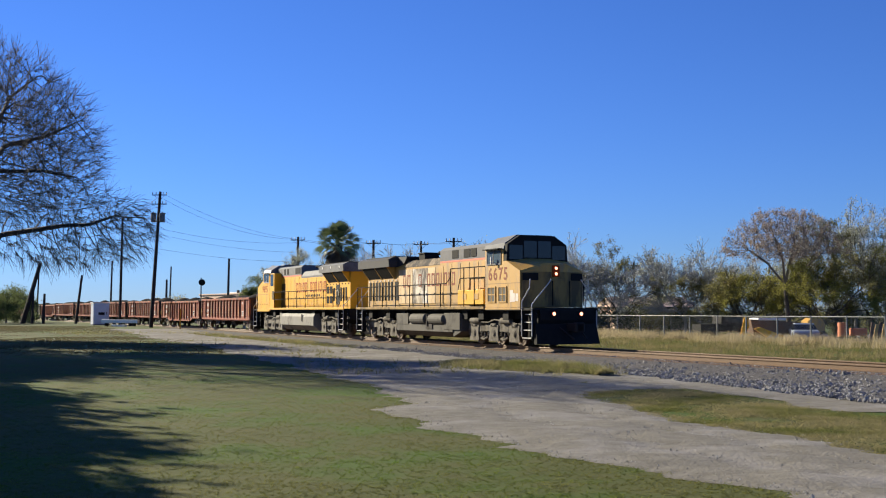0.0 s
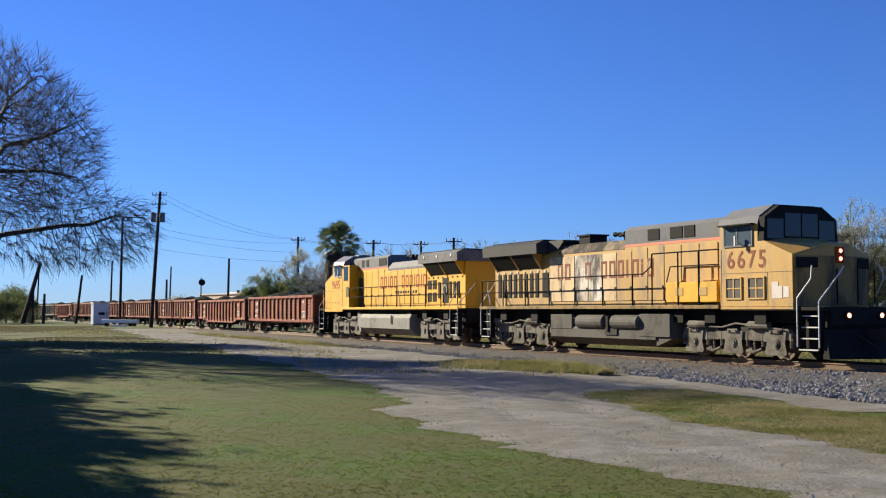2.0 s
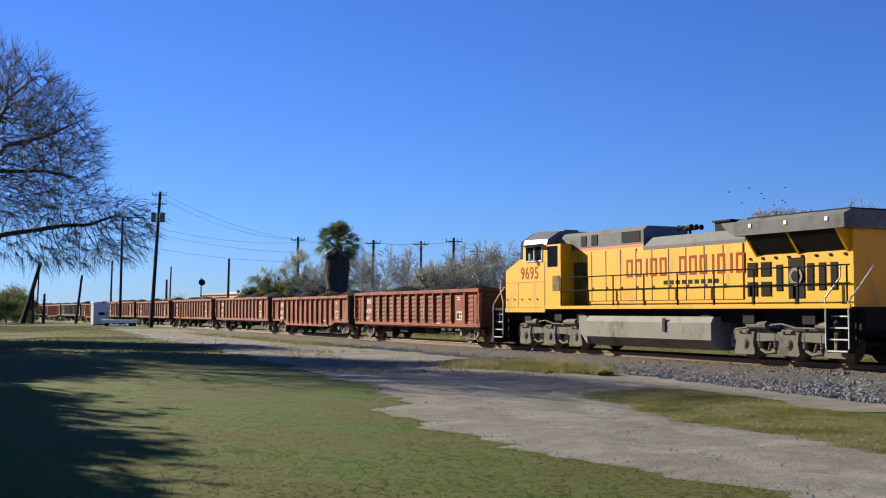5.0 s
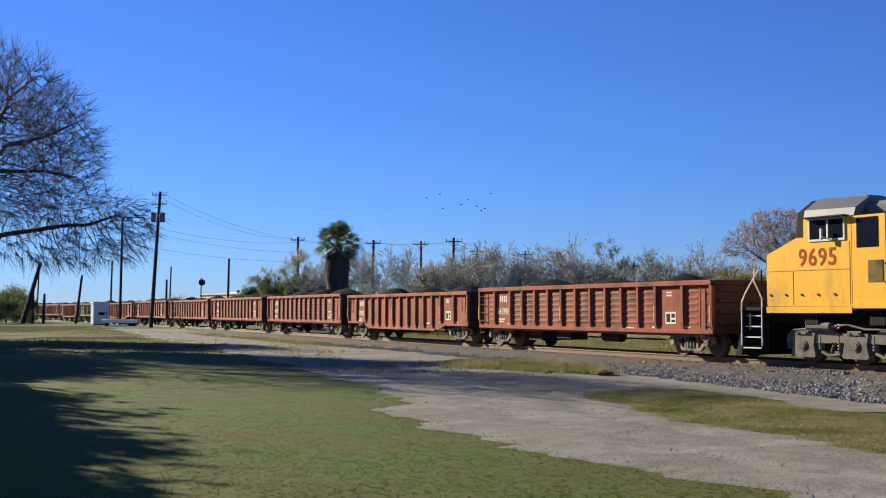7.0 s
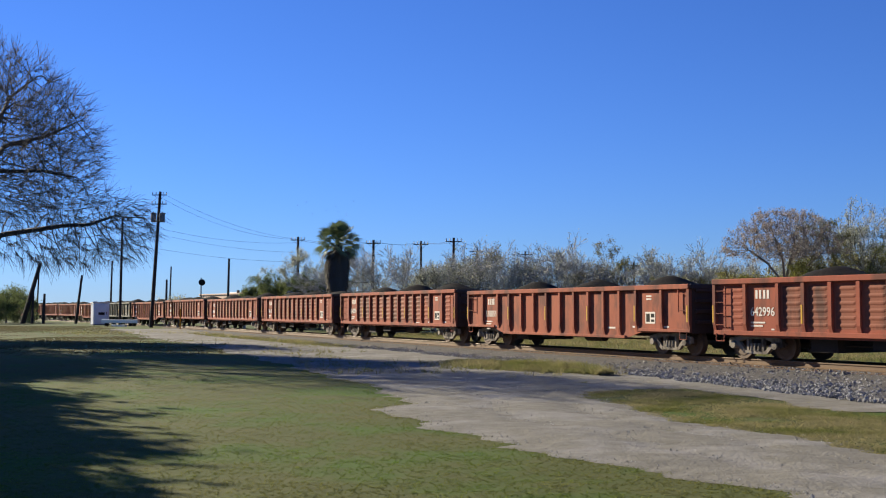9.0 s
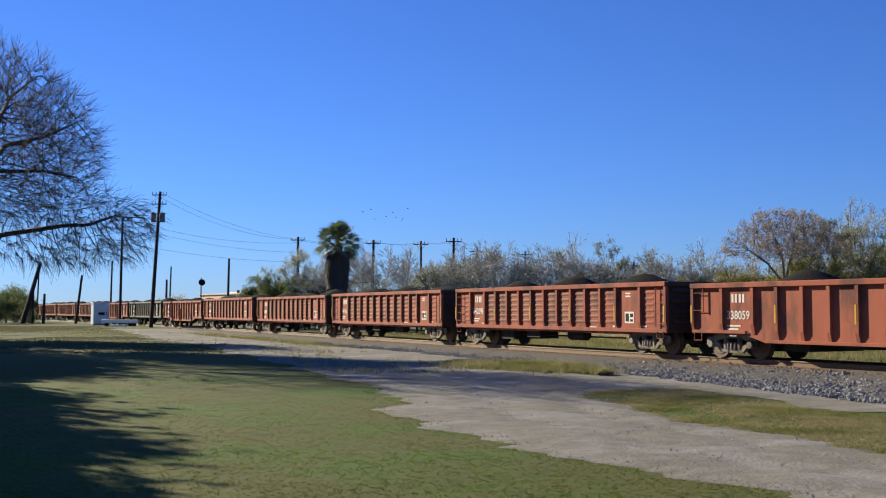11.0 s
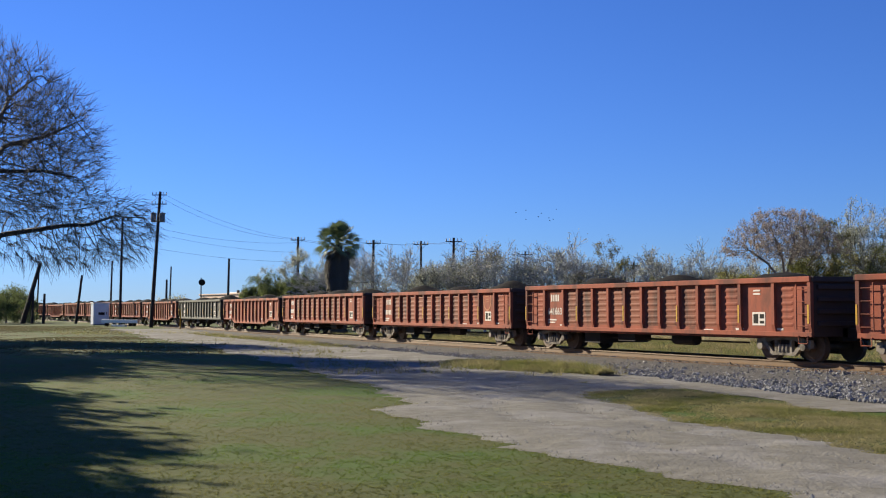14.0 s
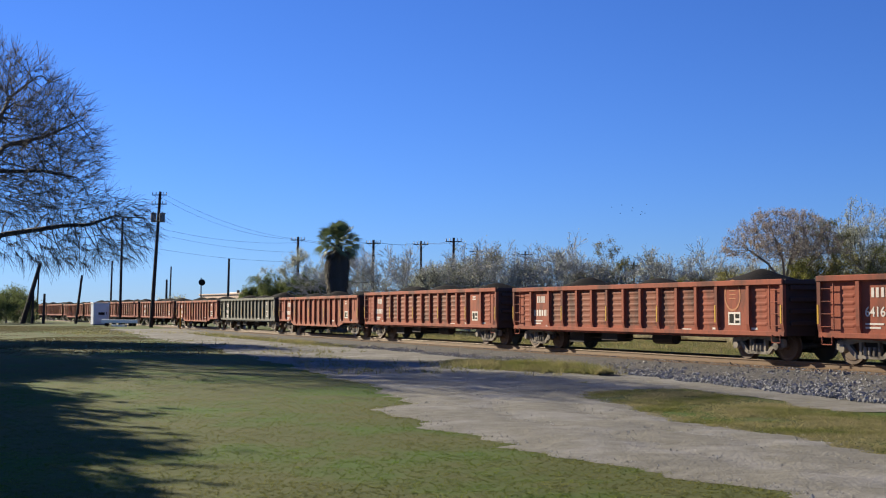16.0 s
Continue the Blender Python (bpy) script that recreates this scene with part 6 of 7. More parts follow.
def build_signal():
    sg = thing("disc_signal", "black round railway signal head on a mast", "railway signal", at=Matrix.Translation((flat(356, 160), 160, 0)))
    bm = bm_new()
    rod(bm, (0, 0, -0.2), (0, 0, 6.5), 0.08, seg=8)
    part("mast", bm, M_DARKSTEEL, sg)
    bm = bm_new()
    rod(bm, (0.15, -0.12, 5.85), (0.15, -0.2, 5.85), 0.46, seg=24)
    part("target", bm, M_BLACK, sg)
    bm = bm_new()
    rod(bm, (0.15, -0.2, 5.85), (0.15, -0.5, 5.85), 0.16, seg=12)
    part("hood", bm, M_BLACK, sg)


def build_building():
    bd = thing("low_building", "long low tan stucco building with pale roof", "building", at=pose(flat(412, 200), 200, 0, 0, 0, -58))
    bm = bm_new()
    box(bm, -16.5, 16.5, 0, 9, -0.2, 4.72)
    part("wall", bm, M_TAN, bd)
    bm = bm_new()
    box(bm, -16.7, 16.7, -0.2, 9.2, 4.72, 4.95, 0.03)
    part("roof_edge", bm, M_TAN, bd)
    bm = bm_new()
    box(bm, -6.6, -1.0, 2, 7, 4.95, 5.2, 0.05)
    part("roof", bm, M_ROOF, bd)
    for x in (-0.6, 1.6, 3.0, 5.2):
        bm = bm_new()
        box(bm, x, x + 0.35, 1.0, 1.4, 4.95, 5.5)
        part("vent", bm, M_DARKSTEEL, bd)
    sh = thing("shed", "tan-roofed shed behind the trees", "shed", at=pose(flat(1165, 112), 112, 0, 0, 0, 8))
    bm = bm_new()
    box(bm, -4.5, 3.2, 0, 5, -0.2, 2.3)
    part("wall", bm, M_TAN, sh)
    bm = bm_new()
    prism_x(bm, [(-0.5, 2.3), (2.5, 3.3), (5.5, 2.3), (5.5, 2.15), (-0.5, 2.15)], -4.8, 3.5)
    part("roof", bm, M_TAN, sh)
    bm = bm_new()
    box(bm, -7.5, 5.5, -2.2, -0.6, 2.12, 2.26)
    for x in (-7.3, -2.5, 5.3):
        box(bm, x - 0.07, x + 0.07, -2.1, -1.95, -0.1, 2.12)
    part("awning", bm, M_POLE, sh)


def build_marker(px, depth, h, w, material, label, name="marker_post"):
    p = Vector((flat(px, depth), depth, 0))
    mk = thing(name, label, "post", at=Matrix.Translation((p.x, p.y, 0)))
    bm = bm_new()
    box(bm, -w, w, -w, w, -0.1, h, 0.01)
    part("post", bm, material, mk)
    bm = bm_new()
    box(bm, -w * 1.6, w * 1.6, -w * 1.3, w * 1.3, h, h + w * 0.8, 0.01)
    part("cap", bm, material, mk)


build_cabinet()
build_beams()
build_signal()
build_building()
build_marker(433, 96, 1.75, 0.10, M_WHITE, "short pale trackside post by the rails")
build_marker(320, 104, 2.0, 0.05, M_REFL, "thin yellow trackside marker post")

# ---- fence and yard ----
FENCE_A, FENCE_B = Vector((flat(985, 92), 92, 0)), Vector((flat(1640, 60), 60, 0))


def fence_at(f):
    return FENCE_A.lerp(FENCE_B, f)


def build_fence():
    fn = thing("chain_link_fence", "galvanised chain-link fence with top rail", "fence")
    top = 1.56
    ln = (FENCE_B - FENCE_A).length
    d = (FENCE_B - FENCE_A).normalized()
    bm = bm_new()
    rod(bm, FENCE_A + Vector((0, 0, top)), FENCE_B + Vector((0, 0, top)), 0.032, seg=8)
    part("top_rail", bm, M_GALV, fn)
    bm = bm_new()
    rod(bm, (0, 0, -0.2), (0, 0, top + 0.06), 0.05, 0.05, 8)
    me = mesh_of(bm, "fence_post", M_GALV)
    n = int(ln / 2.75)
    for i in range(n + 1):
        share("fence_post", me, fn, Matrix.Translation(fence_at(i / n)))
    lines = []
    k = 0.0
    while k < ln:
        for e in (-1, 1):
            p = FENCE_A + d * k
            q = p + d * e * top
            if -0.1 < (q - FENCE_A).dot(d) < ln:
                lines.append([(p + Vector((0, 0, 0.02)), 0.0035), (q + Vector((0, 0, top)), 0.0035)])
        k += 0.16
    ob = new("wire_mesh", tubes_mesh("wire_mesh", lines, M_GALV, 3))
    ob.parent = fn
    ob["kind"] = "stuff"


M_ORANGE = mat("orange_plastic", (0.62, 0.20, 0.08), (0.52, 0.17, 0.07), 2.0, 0.6)
M_BROWN = mat("rusty_brown_sheet", (0.14, 0.075, 0.04), (0.09, 0.05, 0.03), 2.0, 0.8, bump=0.1)
M_CARPAINT = mat("blue_grey_car_paint", (0.32, 0.36, 0.42), (0.27, 0.31, 0.37), 2.0, 0.3)
M_TYRE = mat("black_rubber", (0.02, 0.02, 0.02), (0.03, 0.03, 0.03), 4.0, 0.85)


def build_yard():
    # scrap bin with a white cover and a yellow bucket
    at = spot(1368, 600, 74)
    bn = thing("scrap_bin", "rusty brown scrap bin with white cover sheet", "skip bin", at=pose(at.x, at.y + 1.2, 0, 0, 0, 5))
    bm = bm_new()
    prism(bm, [(-1.2, 0.0), (-1.5, 1.35), (1.9, 1.15), (1.6, 0.0)], -0.8, 0.8)
    part("body", bm, M_BROWN, bn)
    bm = bm_new()
    box(bm, -1.0, 0.9, -0.85, 0.85, 1.28, 1.44, 0.04)
    part("cover", bm, M_WHITE, bn)
    bk = thing("loader_bucket", "yellow steel loader bucket beside the bin", "loader bucket", at=pose(at.x - 0.6, at.y - 0.9, 0, 0, 0, -8))
    bm = bm_new()
    prism(bm, [(-0.9, 0.75), (-0.55, 0.85), (0.95, 0.3), (1.0, 0.0), (0.2, 0.0)], -0.4, 0.4)
    part("shell", bm, M_YEL, bk)
    bm = bm_new()
    prism(bm, [(-1.75, 0.4), (-1.5, 1.5), (-1.3, 1.5), (-1.2, 0.9), (-1.45, 0.4)], -0.1, 0.1)
    box(bm, -1.8, -1.1, -0.15, 0.15, 0.0, 0.4)
    part("arm", bm, M_YEL, bk)
    # small car behind the fence
    at = spot(1428, 600, 72)
    cr = thing("parked_car", "blue-grey hatchback parked behind the fence", "car", at=pose(at.x, at.y + 0.8, 0, 0, 0, 78))
    bm = bm_new()
    prism(bm, [(-1.9, 0.25), (-1.93, 0.5), (-1.8, 0.63), (-1.2, 0.72), (1.6, 0.75), (1.9, 0.66), (1.97, 0.5), (1.95, 0.25)], -0.78, 0.78)
    bmesh.ops.bevel(bm, geom=bm.edges[:], offset=0.05, segments=2, affect="EDGES")
    part("body", bm, M_CARPAINT, cr)
    for nm, m_, z0, z1, k0, k1 in (("cabin_glass", M_GLASS, 0.70, 1.05, 0.0, 0.9), ("roof", M_CARPAINT, 1.05, 1.12, 0.9, 1.1)):
        bm = bm_new()
        rows_ = []
        for z, k in ((z0, k0), (z1, k1)):
            x0, x1, w = -1.2 + 0.62 * k, 1.5 - 0.6 * k, 0.74 - 0.17 * k
            rows_.append([bm.verts.new(v) for v in ((x0, -w, z), (x1, -w, z), (x1, w, z), (x0, w, z))])
        for j in range(4):
            bm.faces.new((rows_[0][j], rows_[0][(j + 1) % 4], rows_[1][(j + 1) % 4], rows_[1][j]))
        bm.faces.new(rows_[1])
        bm.faces.new(rows_[0][::-1])
        bmesh.ops.recalc_face_normals(bm, faces=bm.faces)
        part(nm, bm, m_, cr)
    for sgn in (-1, 1):
        for x in (-1.2, 1.2):
            bm = bm_new()
            rod(bm, (x, sgn * 0.66, 0.3), (x, sgn * 0.83, 0.3), 0.27, seg=16)
            wh = part("wheel", bm, M_TYRE, cr)
            bm = bm_new()
            rod(bm, (x, sgn * 0.80, 0.3), (x, sgn * 0.84, 0.3), 0.18, seg=12)
            part("rim", bm, M_GALV, wh)
    at = spot(1438, 600, 77)
    ym = thing("yellow_machine", "faded yellow compact machine standing behind the car", "machine", at=pose(at.x, at.y, 0, 0, 0, 12))
    bm = bm_new()
    prism(bm, [(-0.6, 0.5), (-0.65, 1.2), (-0.35, 1.42), (0.4, 1.38), (0.62, 1.05), (0.6, 0.5)], -0.45, 0.45)
    part("hood", bm, M_YEL_OLD, ym)
    bm = bm_new()
    box(bm, -0.55, 0.55, -0.35, 0.35, 0.2, 0.52, 0.02)
    rod(bm, (0.42, 0.2, 1.3), (0.42, 0.2, 1.62), 0.05)
    part("chassis", bm, M_DARKSTEEL, ym)
    for x in (-0.45, 0.45):
        for sgn in (-1, 1):
            bm = bm_new()
            rod(bm, (x, sgn * 0.36, 0.26), (x, sgn * 0.55, 0.26), 0.29, seg=14)
            part("wheel", bm, M_TYRE, ym)
    # orange drum and box, timber pieces, rubble
    at = spot(1490, 602, 69)
    dm = thing("orange_drum", "faded orange plastic drum on a stand", "drum", at=Matrix.Translation((at.x, at.y, 0)))
    bm = bm_new()
    rod(bm, (0, 0, 0.35), (0, 0, 1.2), 0.3, 0.3, 16)
    for z in (0.6, 0.95):
        rod(bm, (0, 0, z), (0, 0, z + 0.04), 0.32, 0.32, 16)
    part("shell", bm, M_ORANGE, dm)
    bm = bm_new()
    box(bm, -0.3, 0.3, -0.3, 0.3, -0.05, 0.35)
    part("stand", bm, M_POLE, dm)
    at = spot(1517, 604, 69)
    ob = thing("orange_crate", "faded orange crate on timber blocks", "crate", at=pose(at.x, at.y, 0, 0, 0, 10))
    bm = bm_new()
    box(bm, -0.45, 0.45, -0.3, 0.3, 0.4, 0.85, 0.04)
    part("crate", bm, M_ORANGE, ob)
    for x in (-0.35, 0.35):
        bm = bm_new()
        box(bm, x - 0.08, x + 0.08, -0.3, 0.3, -0.05, 0.4)
        part("block", bm, M_POLE, ob)
    at = spot(1556, 604, 66.5)
    ht = thing("timber_hoarding", "leaning yellow and brown timber boards", "boards", at=pose(at.x, at.y, 0, -12, 0, 4))
    for k in range(5):
        bm = bm_new()
        x = -0.5 + k * 0.24
        prism(bm, [(x - 0.1 - 0.15, -0.1), (x + 0.1 - 0.15, -0.1), (x + 0.1 + 0.2, 1.25 - 0.1 * (k % 2)), (x - 0.1 + 0.2, 1.25 - 0.1 * (k % 2))], -0.03, 0.03)
        part("board", bm, M_YEL_OLD if k % 2 else M_BROWN, ht)
    at = spot(1284, 590, 81)
    pk = thing("parked_pickup", "dark pickup truck standing in the yard", "pickup truck", at=pose(at.x, at.y, 0, 0, 0, 8))
    bm = bm_new()
    prism(bm, [(-2.2, 0.4), (-2.2, 0.95), (-0.7, 1.0), (-0.65, 1.55), (0.7, 1.55), (1.2, 1.05), (2.2, 0.98), (2.2, 0.4)], -0.85, 0.85)
    part("body", bm, M_BLACK, pk)
    for x in (-1.4, 1.4):
        for sgn in (-1, 1):
            bm = bm_new()
            rod(bm, (x, sgn * 0.7, 0.36), (x, sgn * 0.88, 0.36), 0.36, seg=16)
            part("wheel", bm, M_TYRE, pk)
    bm = bm_new()
    prism(bm, [(-0.55, 1.05), (-0.52, 1.5), (0.62, 1.5), (1.05, 1.05)], -0.87, -0.85)
    part("side_window", bm, M_GLASS, pk)
    rnd = random.Random(44)
    vs, fs = [], []
    oct_f = [(0, 2, 4), (2, 1, 4), (1, 3, 4), (3, 0, 4), (2, 0, 5), (1, 2, 5), (3, 1, 5), (0, 3, 5)]
    for _ in range(260):
        q = spot(rnd.uniform(1285, 1460) if rnd.random() < 0.7 else rnd.uniform(1490, 1540), 600, rnd.uniform(72.5, 77))
        r = rnd.uniform(0.08, 0.28)
        k = len(vs)
        for v in ((1, 0, 0), (-1, 0, 0), (0, 1, 0), (0, -1, 0), (0, 0, 1), (0, 0, -1)):
            j = rnd.uniform(0.6, 1.2) * r
            vs.append((q.x + v[0] * j * 1.4, q.y + v[1] * j, 0.1 + abs(rnd.gauss(0, 0.08)) + v[2] * j))
        fs += [tuple(k + i for i in f) for f in oct_f]
    me = bpy.data.meshes.new("rubble")
    me.from_pydata(vs, [], fs)
    me.materials.append(mat("pale_concrete_rubble", (0.42, 0.40, 0.37), (0.3, 0.28, 0.26), 3.0, 0.9, world_space=True))
    tagged(new("rubble", me), "pale broken concrete rubble heaped along the fence", "rubble", kind="stuff")


build_fence()
build_yard()


# ---- grasses ----
def blades(name, label, pts, height, width, material, seed, clump=3, lean=0.5, category="grass"):
    """Clumps of narrow blades at the given (x, y, z) points; one joined object."""
    g = np.random.default_rng(seed)
    pts = np.repeat(np.asarray(pts, float), clump, axis=0)
    n = len(pts)
    pts[:, :2] += g.normal(0, height * 0.35, (n, 2))
    a = g.uniform(0, 2 * np.pi, n)
    h = height * g.uniform(0.45, 1.3, n)
    w = width * g.uniform(0.6, 1.4, n)
    side = np.stack([np.cos(a), np.sin(a), np.zeros(n)], 1) * w[:, None]
    tip = pts + np.stack([g.normal(0, lean, n) * h, g.normal(0, lean, n) * h, h], 1)
    vs = np.stack([pts - side, pts + side, tip], 1).reshape(-1, 3)
    me = bpy.data.meshes.new(name)
    me.vertices.add(3 * n)
    me.vertices.foreach_set("co", vs.ravel())
    me.loops.add(3 * n)
    me.loops.foreach_set("vertex_index", np.arange(3 * n, dtype=np.int32))
    me.polygons.add(n)
    me.polygons.foreach_set("loop_start", np.arange(0, 3 * n, 3, dtype=np.int32))
    me.update(calc_edges=True)
    me.materials.append(material)
    return tagged(new(name, me), label, category, kind="stuff")


M_BLADE = leafy(mat("grass_blades", (0.130, 0.150, 0.034), (0.168, 0.160, 0.056), 0.9, 0.9, world_space=True, c3=(0.105, 0.172, 0.022), s3=0.25, m3=0.52, contrast=0.24, spec=0.15), 0.68)
M_STRAW = leafy(mat("dry_straw_grass", (0.31, 0.25, 0.13), (0.21, 0.175, 0.08), 0.7, 0.9, world_space=True, c3=(0.12, 0.13, 0.04), s3=0.35, m3=0.535, spec=0.15), 0.5)
M_VERGE = leafy(mat("verge_grass", (0.27, 0.245, 0.115), (0.35, 0.295, 0.155), 1.0, 0.9, world_space=True, c3=(0.16, 0.17, 0.05), s3=0.5, m3=0.51, spec=0.15), 0.5)


M_PLUME = leafy(mat("pale_plume_grass", (0.46, 0.39, 0.25), (0.34, 0.28, 0.16), 0.9, 0.9, world_space=True, spec=0.1), 0.5)
M_WEED = leafy(mat("olive_weeds", (0.165, 0.16, 0.06), (0.21, 0.185, 0.085), 0.9, 0.9, world_space=True, c3=(0.15, 0.17, 0.05), s3=0.5, m3=0.52, spec=0.15), 0.5)
M_DRYBROWN = leafy(mat("dry_brown_grass", (0.145, 0.122, 0.06), (0.17, 0.14, 0.08), 1.0, 0.9, world_space=True, c3=(0.09, 0.095, 0.03), s3=0.3, m3=0.55, spec=0.15), 0.4)


def scatter_lawn():
    rnd = random.Random(91)
    pts, rough = [], []
    while len(pts) < 34000:
        y = 9.5 + 50 * rnd.random() ** 1.7
        x = rnd.uniform(-0.40, 0.40) * y
        inside = road_left(y) - 0.15 < x < road_right(y) + 0.1
        if inside and rnd.random() > 0.012:
            continue
        if x > road_right(y):
            continue
        pts.append((x, y, ground_z(x, y)))
    for _ in range(3500):
        y = 9 + 36 * rnd.random() ** 1.4
        x = road_left(y) + rnd.gauss(-0.05, 0.14) if rnd.random() < 0.7 else road_right(min(y, 27)) + rnd.gauss(0.05, 0.14)
        pts.append((x, y, ground_z(x, y)))
    while len(rough) < 24000:
        y = 9 + 26 * rnd.random()
        x = road_right(y) - 0.25 + rnd.random() * 9
        if x > lerp_at(y, (9, 15, 22, 27, 33, 36), (11.2, 9.3, 7.6, 5.9, 4.4, 3.8)) + 0.3 * rnd.gauss(0, 1):
            continue
        if fbm(x, y, 0.7, 3) < rnd.uniform(-0.5, 0.35):
            continue
        rough.append((x, y, ground_z(x, y)))
    blades("lawn_grass", "short mown grass blades with dry patches", pts, 0.019, 0.0065, M_BLADE, 7, 3, 2.2)
    blades("verge_grass", "tan and olive rough grass between road and ballast", rough, 0.045, 0.009, M_VERGE, 8, 3, 1.8)
    patch = []
    for _ in range(6500):
        f = rnd.random()
        c = Vector((0.6, 41.6)).lerp(Vector((4.9, 33.8)), f)
        w = 1.2 * math.sin(math.pi * min(1, f + 0.05)) + 0.15
        q = c + Vector((0.87, 0.49)) * rnd.gauss(0, 0.65) * w
        patch.append((q.x, q.y, 0.03))
    for _ in range(900):
        q = on_track(rnd.uniform(24, 60), -rnd.uniform(2.8, 4.5))
        patch.append((q.x, q.y, 0.02))
    for _ in range(1600):
        y = 30 + 45 * rnd.random()
        x = road_left(y) + (road_right(y) - road_left(y)) * rnd.random()
        if fbm(x, y, 0.25, 3) > 0.12:
            patch.append((x, y, ground_z(x, y) + 0.04))
    blades("grass_patch", "olive weeds growing through the gravel", [p for p in patch if fbm(p[0], p[1], 0.45, 3) <= 0.12], 0.12, 0.013, M_WEED, 9, 4, 1.2)
    blades("dry_grass_patch", "taller tan grass among the weeds", [p for p in patch if fbm(p[0], p[1], 0.45, 3) > 0.02], 0.23, 0.012, M_VERGE, 16, 4, 0.9)
    tall = []
    for _ in range(15000):
        s_ = rnd.uniform(-30, 55)
        d = 3.4 + 16 * rnd.random() ** 1.5
        q = on_track(s_, d)
        tall.append((q.x, q.y, -0.03))
    for _ in range(6000):
        q = fence_at(rnd.random())
        tall.append((q.x + rnd.gauss(0, 1.2), q.y - abs(rnd.gauss(0, 2.5)), -0.03))
    blades("tall_dry_grass", "tall straw-coloured dry grass before the fence", [p for p in tall if fbm(p[0], p[1], 0.5, 3) > -0.15], 0.24, 0.012, M_STRAW, 10, 5, 0.5)
    blades("green_fence_weeds", "low olive weeds among the dry grass", [p for p in tall if fbm(p[0], p[1], 0.5, 3) <= -0.05], 0.17, 0.014, M_WEED, 14, 5, 0.8)
    plumes = []
    for _ in range(170):
        c = fence_at(rnd.random() ** 1.3)
        c = Vector((c.x + rnd.gauss(-1.0, 1.4), c.y - abs(rnd.gauss(1.0, 2.6)), -0.03))
        for _ in range(rnd.randint(10, 34)):
            plumes.append((c.x + rnd.gauss(0, 0.28), c.y + rnd.gauss(0, 0.28), -0.03))
    blades("plume_grass", "pale feathery clumps of dry plume grass", plumes, 0.58, 0.010, M_PLUME, 15, 5, 0.28)
    far = []
    for _ in range(5000):
        q = on_track(rnd.uniform(60, 150), -rnd.uniform(3, 14))
        far.append((q.x, q.y, -0.03))
    blades("far_verge_grass", "dry grass along the far track", far, 0.22, 0.03, M_VERGE, 11, 3)
    dirt = []
    while len(dirt) < 12000:
        y = 48 + 72 * rnd.random() ** 0.6
        x = flat(rnd.uniform(-40, 400), y)
        if x < road_left(y) + 0.6 and fbm(x, y, 0.12, 3) > rnd.uniform(-0.6, 0.3):
            dirt.append((x, y, ground_z(x, y)))
    blades("dry_brown_grass", "short dry brown grass around the signal cabinet", dirt, 0.045, 0.03, M_DRYBROWN, 12, 3, 1.4)
    g = random.Random(6)
    vs, fs = [], []
    oct_f = [(0, 2, 4), (2, 1, 4), (1, 3, 4), (3, 0, 4)]
    for _ in range(5000):
        y = 9 + 40 * g.random() ** 1.6
        x = road_left(y) + (road_right(y) - road_left(y)) * g.random()
        r = g.uniform(0.005, 0.017) * (2.4 if g.random() < 0.02 else 1)
        z = ground_z(x, y) + 0.035
        k = len(vs)
        for v in ((1, 0, -0.6), (-1, 0, -0.6), (0, 1, -0.6), (0, -1, -0.6), (0.1, 0, 0.8)):
            j = g.uniform(0.7, 1.3) * r
            vs.append((x + v[0] * j, y + v[1] * j, z + v[2] * j))
        fs += [tuple(k + i for i in f) for f in oct_f]
    me = bpy.data.meshes.new("road_pebbles")
    me.from_pydata(vs, [], fs)
    me.materials.append(mat("pale_pebbles", (0.32, 0.31, 0.27), (0.20, 0.19, 0.165), 3.0, 0.9, world_space=True, spec=0.2, island=0.6))
    tagged(new("road_pebbles", me), "small loose stones on the gravel road", "stones", kind="stuff")


scatter_lawn()

# ---- birds ----
M_BIRD = mat("dark_feathers", (0.03, 0.03, 0.035), (0.05, 0.05, 0.05), 3.0, 0.8)
BIRDS = []


def build_bird():
    bd = thing("bird", "small dark bird flying in a flock", "bird", "flock of birds")
    bm = bm_new()
    rod(bm, (-0.2, 0, 0), (0.08, 0, 0.01), 0.03, 0.075, 8)
    rod(bm, (0.08, 0, 0.01), (0.22, 0, 0.03), 0.075, 0.03, 8)
    part("body", bm, M_BIRD, bd)
    for sgn in (-1, 1):
        bm = bm_new()
        a = [bm.verts.new(v) for v in ((0.1, 0, 0.03), (-0.08, 0, 0.03), (-0.12, sgn * 0.28, 0.16), (0.03, sgn * 0.26, 0.17), (-0.16, sgn * 0.42, 0.10))]
        bm.faces.new((a[0], a[1], a[2], a[3]))
        bm.faces.new((a[3], a[2], a[4]))
        bmesh.ops.solidify(bm, geom=bm.faces[:], thickness=0.02)
        part("wing", bm, M_BIRD, bd)
    for o in bd.children:
        o.data.transform(Matrix.Scale(0.68, 4))
    return bd


BIRDS.append(build_bird())
for _ in range(8):
    BIRDS.append(copy_thing(BIRDS[0], Matrix.Identity(4)))
# ---- motion ----
def key_on_line(ob, mid, half, flip=False):
    rows = []
    for k in range(0, 33):
        t = k * 0.5
        m = car_pose(mid - train_shift(t), half)
        rows.append((t, m @ Matrix.Rotation(math.pi, 4, "Z") if flip else m))
    walk(ob, rows)


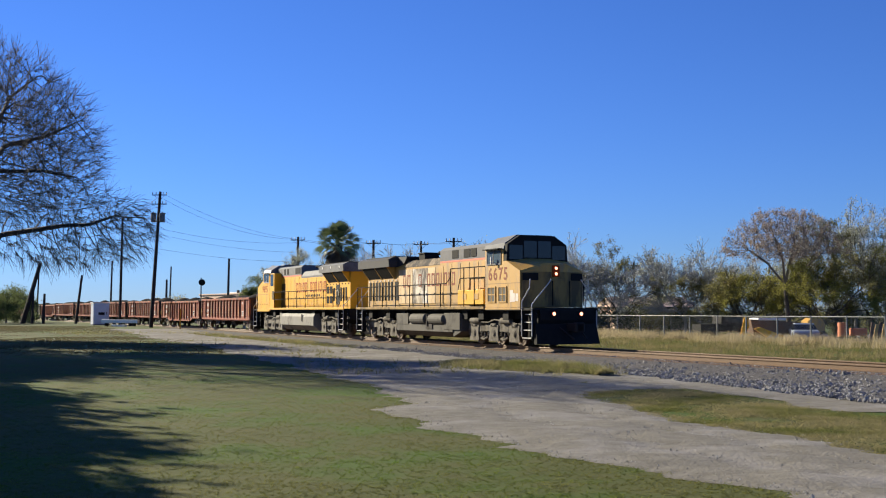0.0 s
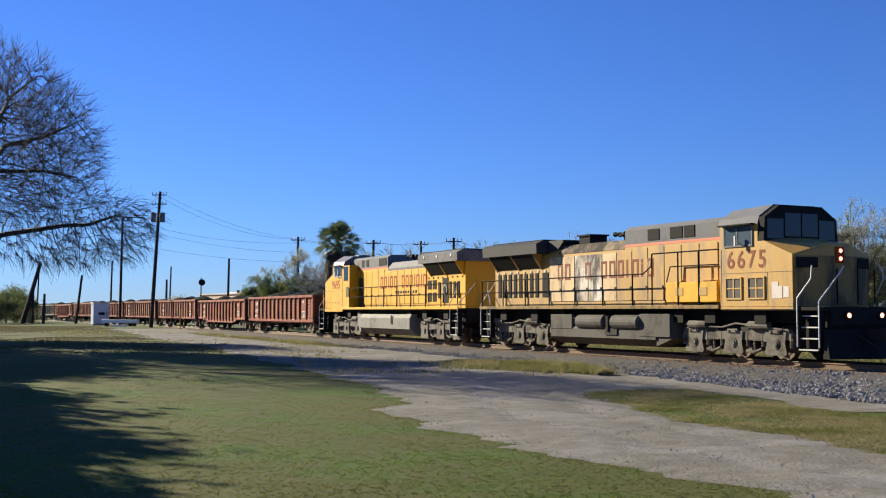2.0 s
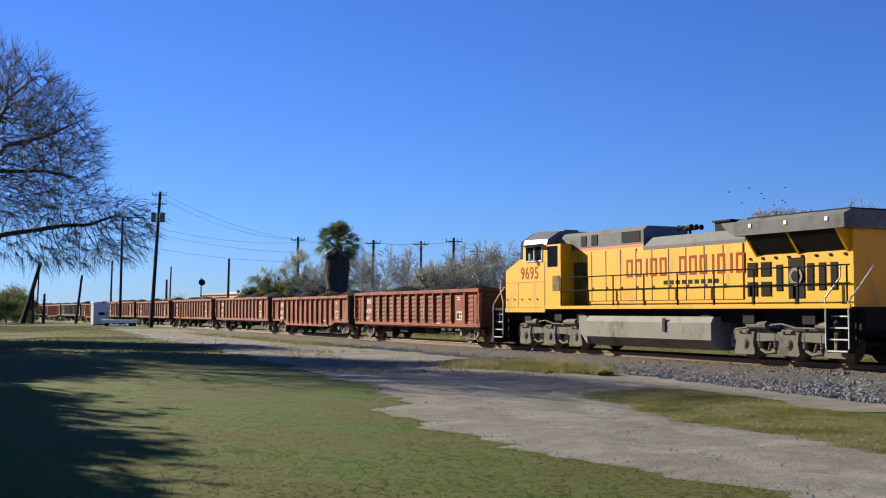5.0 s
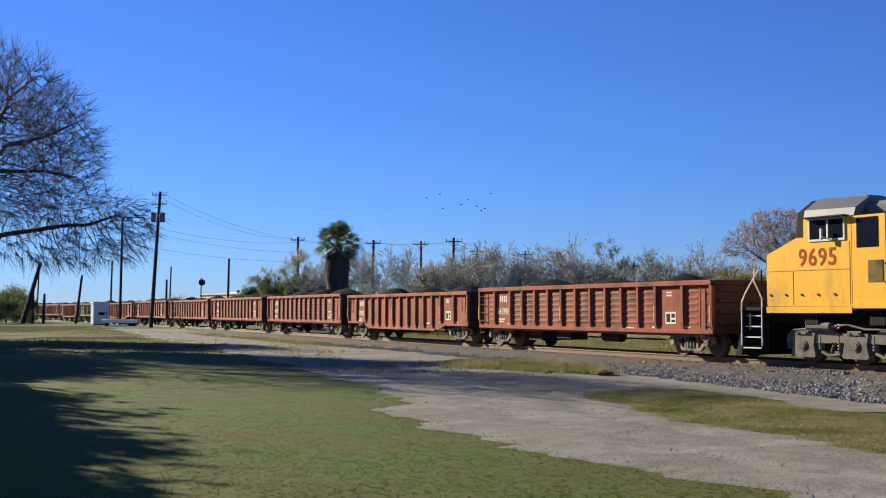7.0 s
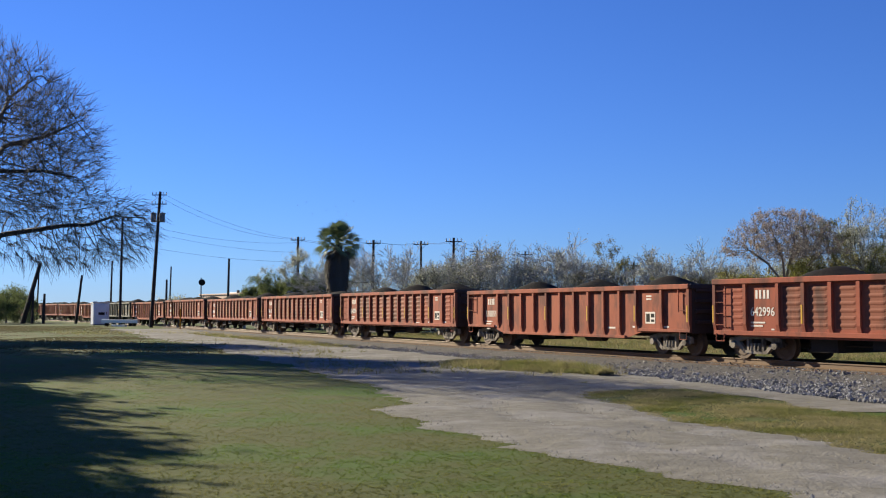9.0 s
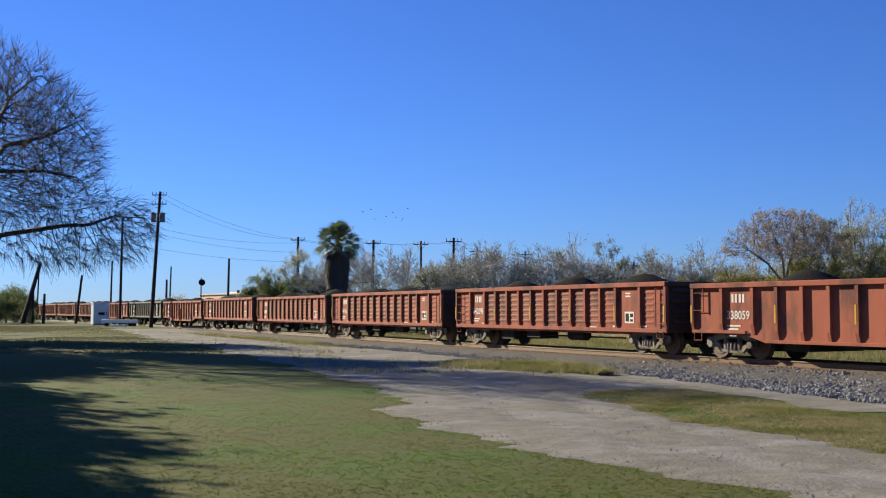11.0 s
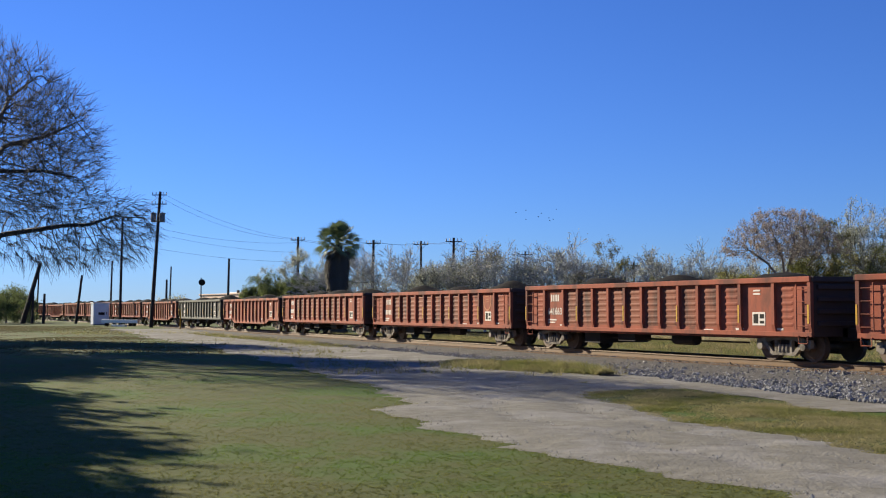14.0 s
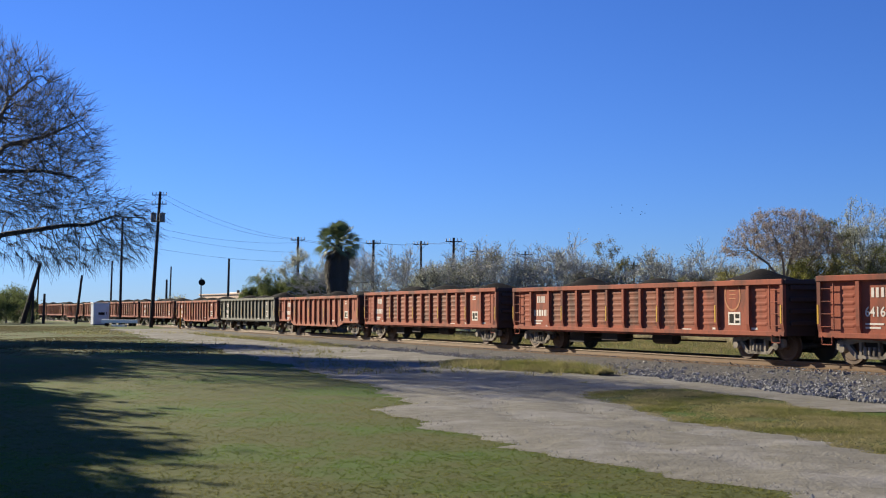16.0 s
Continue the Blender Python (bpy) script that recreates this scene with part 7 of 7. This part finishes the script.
def fly(bird, k):
    """The flock comes in from beside the picture, wheels round and goes back."""
    rnd = random.Random(100 + k)
    dx, dy, dz = -5.5 + 1.1 * k + rnd.uniform(-0.8, 0.8), rnd.uniform(-6, 6), rnd.uniform(-1.2, 1.2) - (0.25 * k if k % 2 else -0.1 * k)
    rows = []
    for t, px, py, dep in ((0, 2500, 330, 150), (2, 2150, 330, 150), (4, 1720, 340, 150), (5.5, 1180, 355, 150), (6.3, 925, 362, 150), (7.0, 835, 360, 152), (7.7, 715, 362, 158), (8.4, 630, 368, 170), (9.2, 585, 372, 190), (10.2, 600, 375, 215), (11.3, 738, 382, 225), (12.0, 790, 385, 225), (12.6, 850, 388, 228), (13.4, 915, 386, 232), (14.4, 1000, 380, 240), (16, 1130, 372, 260)):
        q = spot(px, py, dep)
        turn = 180 if t < 8.6 else (90 if t < 9.8 else 10)
        rows.append((t, pose(q.x + dx, q.y + dy, q.z + dz, 0, 0, turn)))
    # no quarter turn between rows
    full = []
    for (t0, m0), (t1, m1) in zip(rows, rows[1:]):
        full.append((t0, m0))
        q0, q1 = m0.to_quaternion(), m1.to_quaternion()
        if q0.rotation_difference(q1).angle > 1.2:
            full.append(((t0 + t1) / 2, Matrix.Translation((m0.translation + m1.translation) / 2) @ q0.slerp(q1, 0.5).to_matrix().to_4x4()))
    full.append(rows[-1])
    walk(bird, full)


def roll_wheel(wheel, radius, way):
    """Turns with the distance run; its place on the bogie stays."""
    at = wheel.matrix_basis.translation.copy()
    rows = []
    for k in range(0, 241):
        t = min(16.0, k * 2 / FPS)
        rows.append((t, Matrix.Translation(at) @ Matrix.Rotation(way * train_shift(t) / radius, 4, "Y")))
    walk(wheel, rows)


def motions():
    for wheel, radius, way in SPIN:
        roll_wheel(wheel, radius, way)
    for k, bird in enumerate(BIRDS):
        fly(bird, k)
    key_on_line(LEAD, -44.71, 6.6)
    key_on_line(TRAIL, -21.02, 6.6, True)
    for ob, mid, half in TRAIN:
        key_on_line(ob, mid, half)


motions()
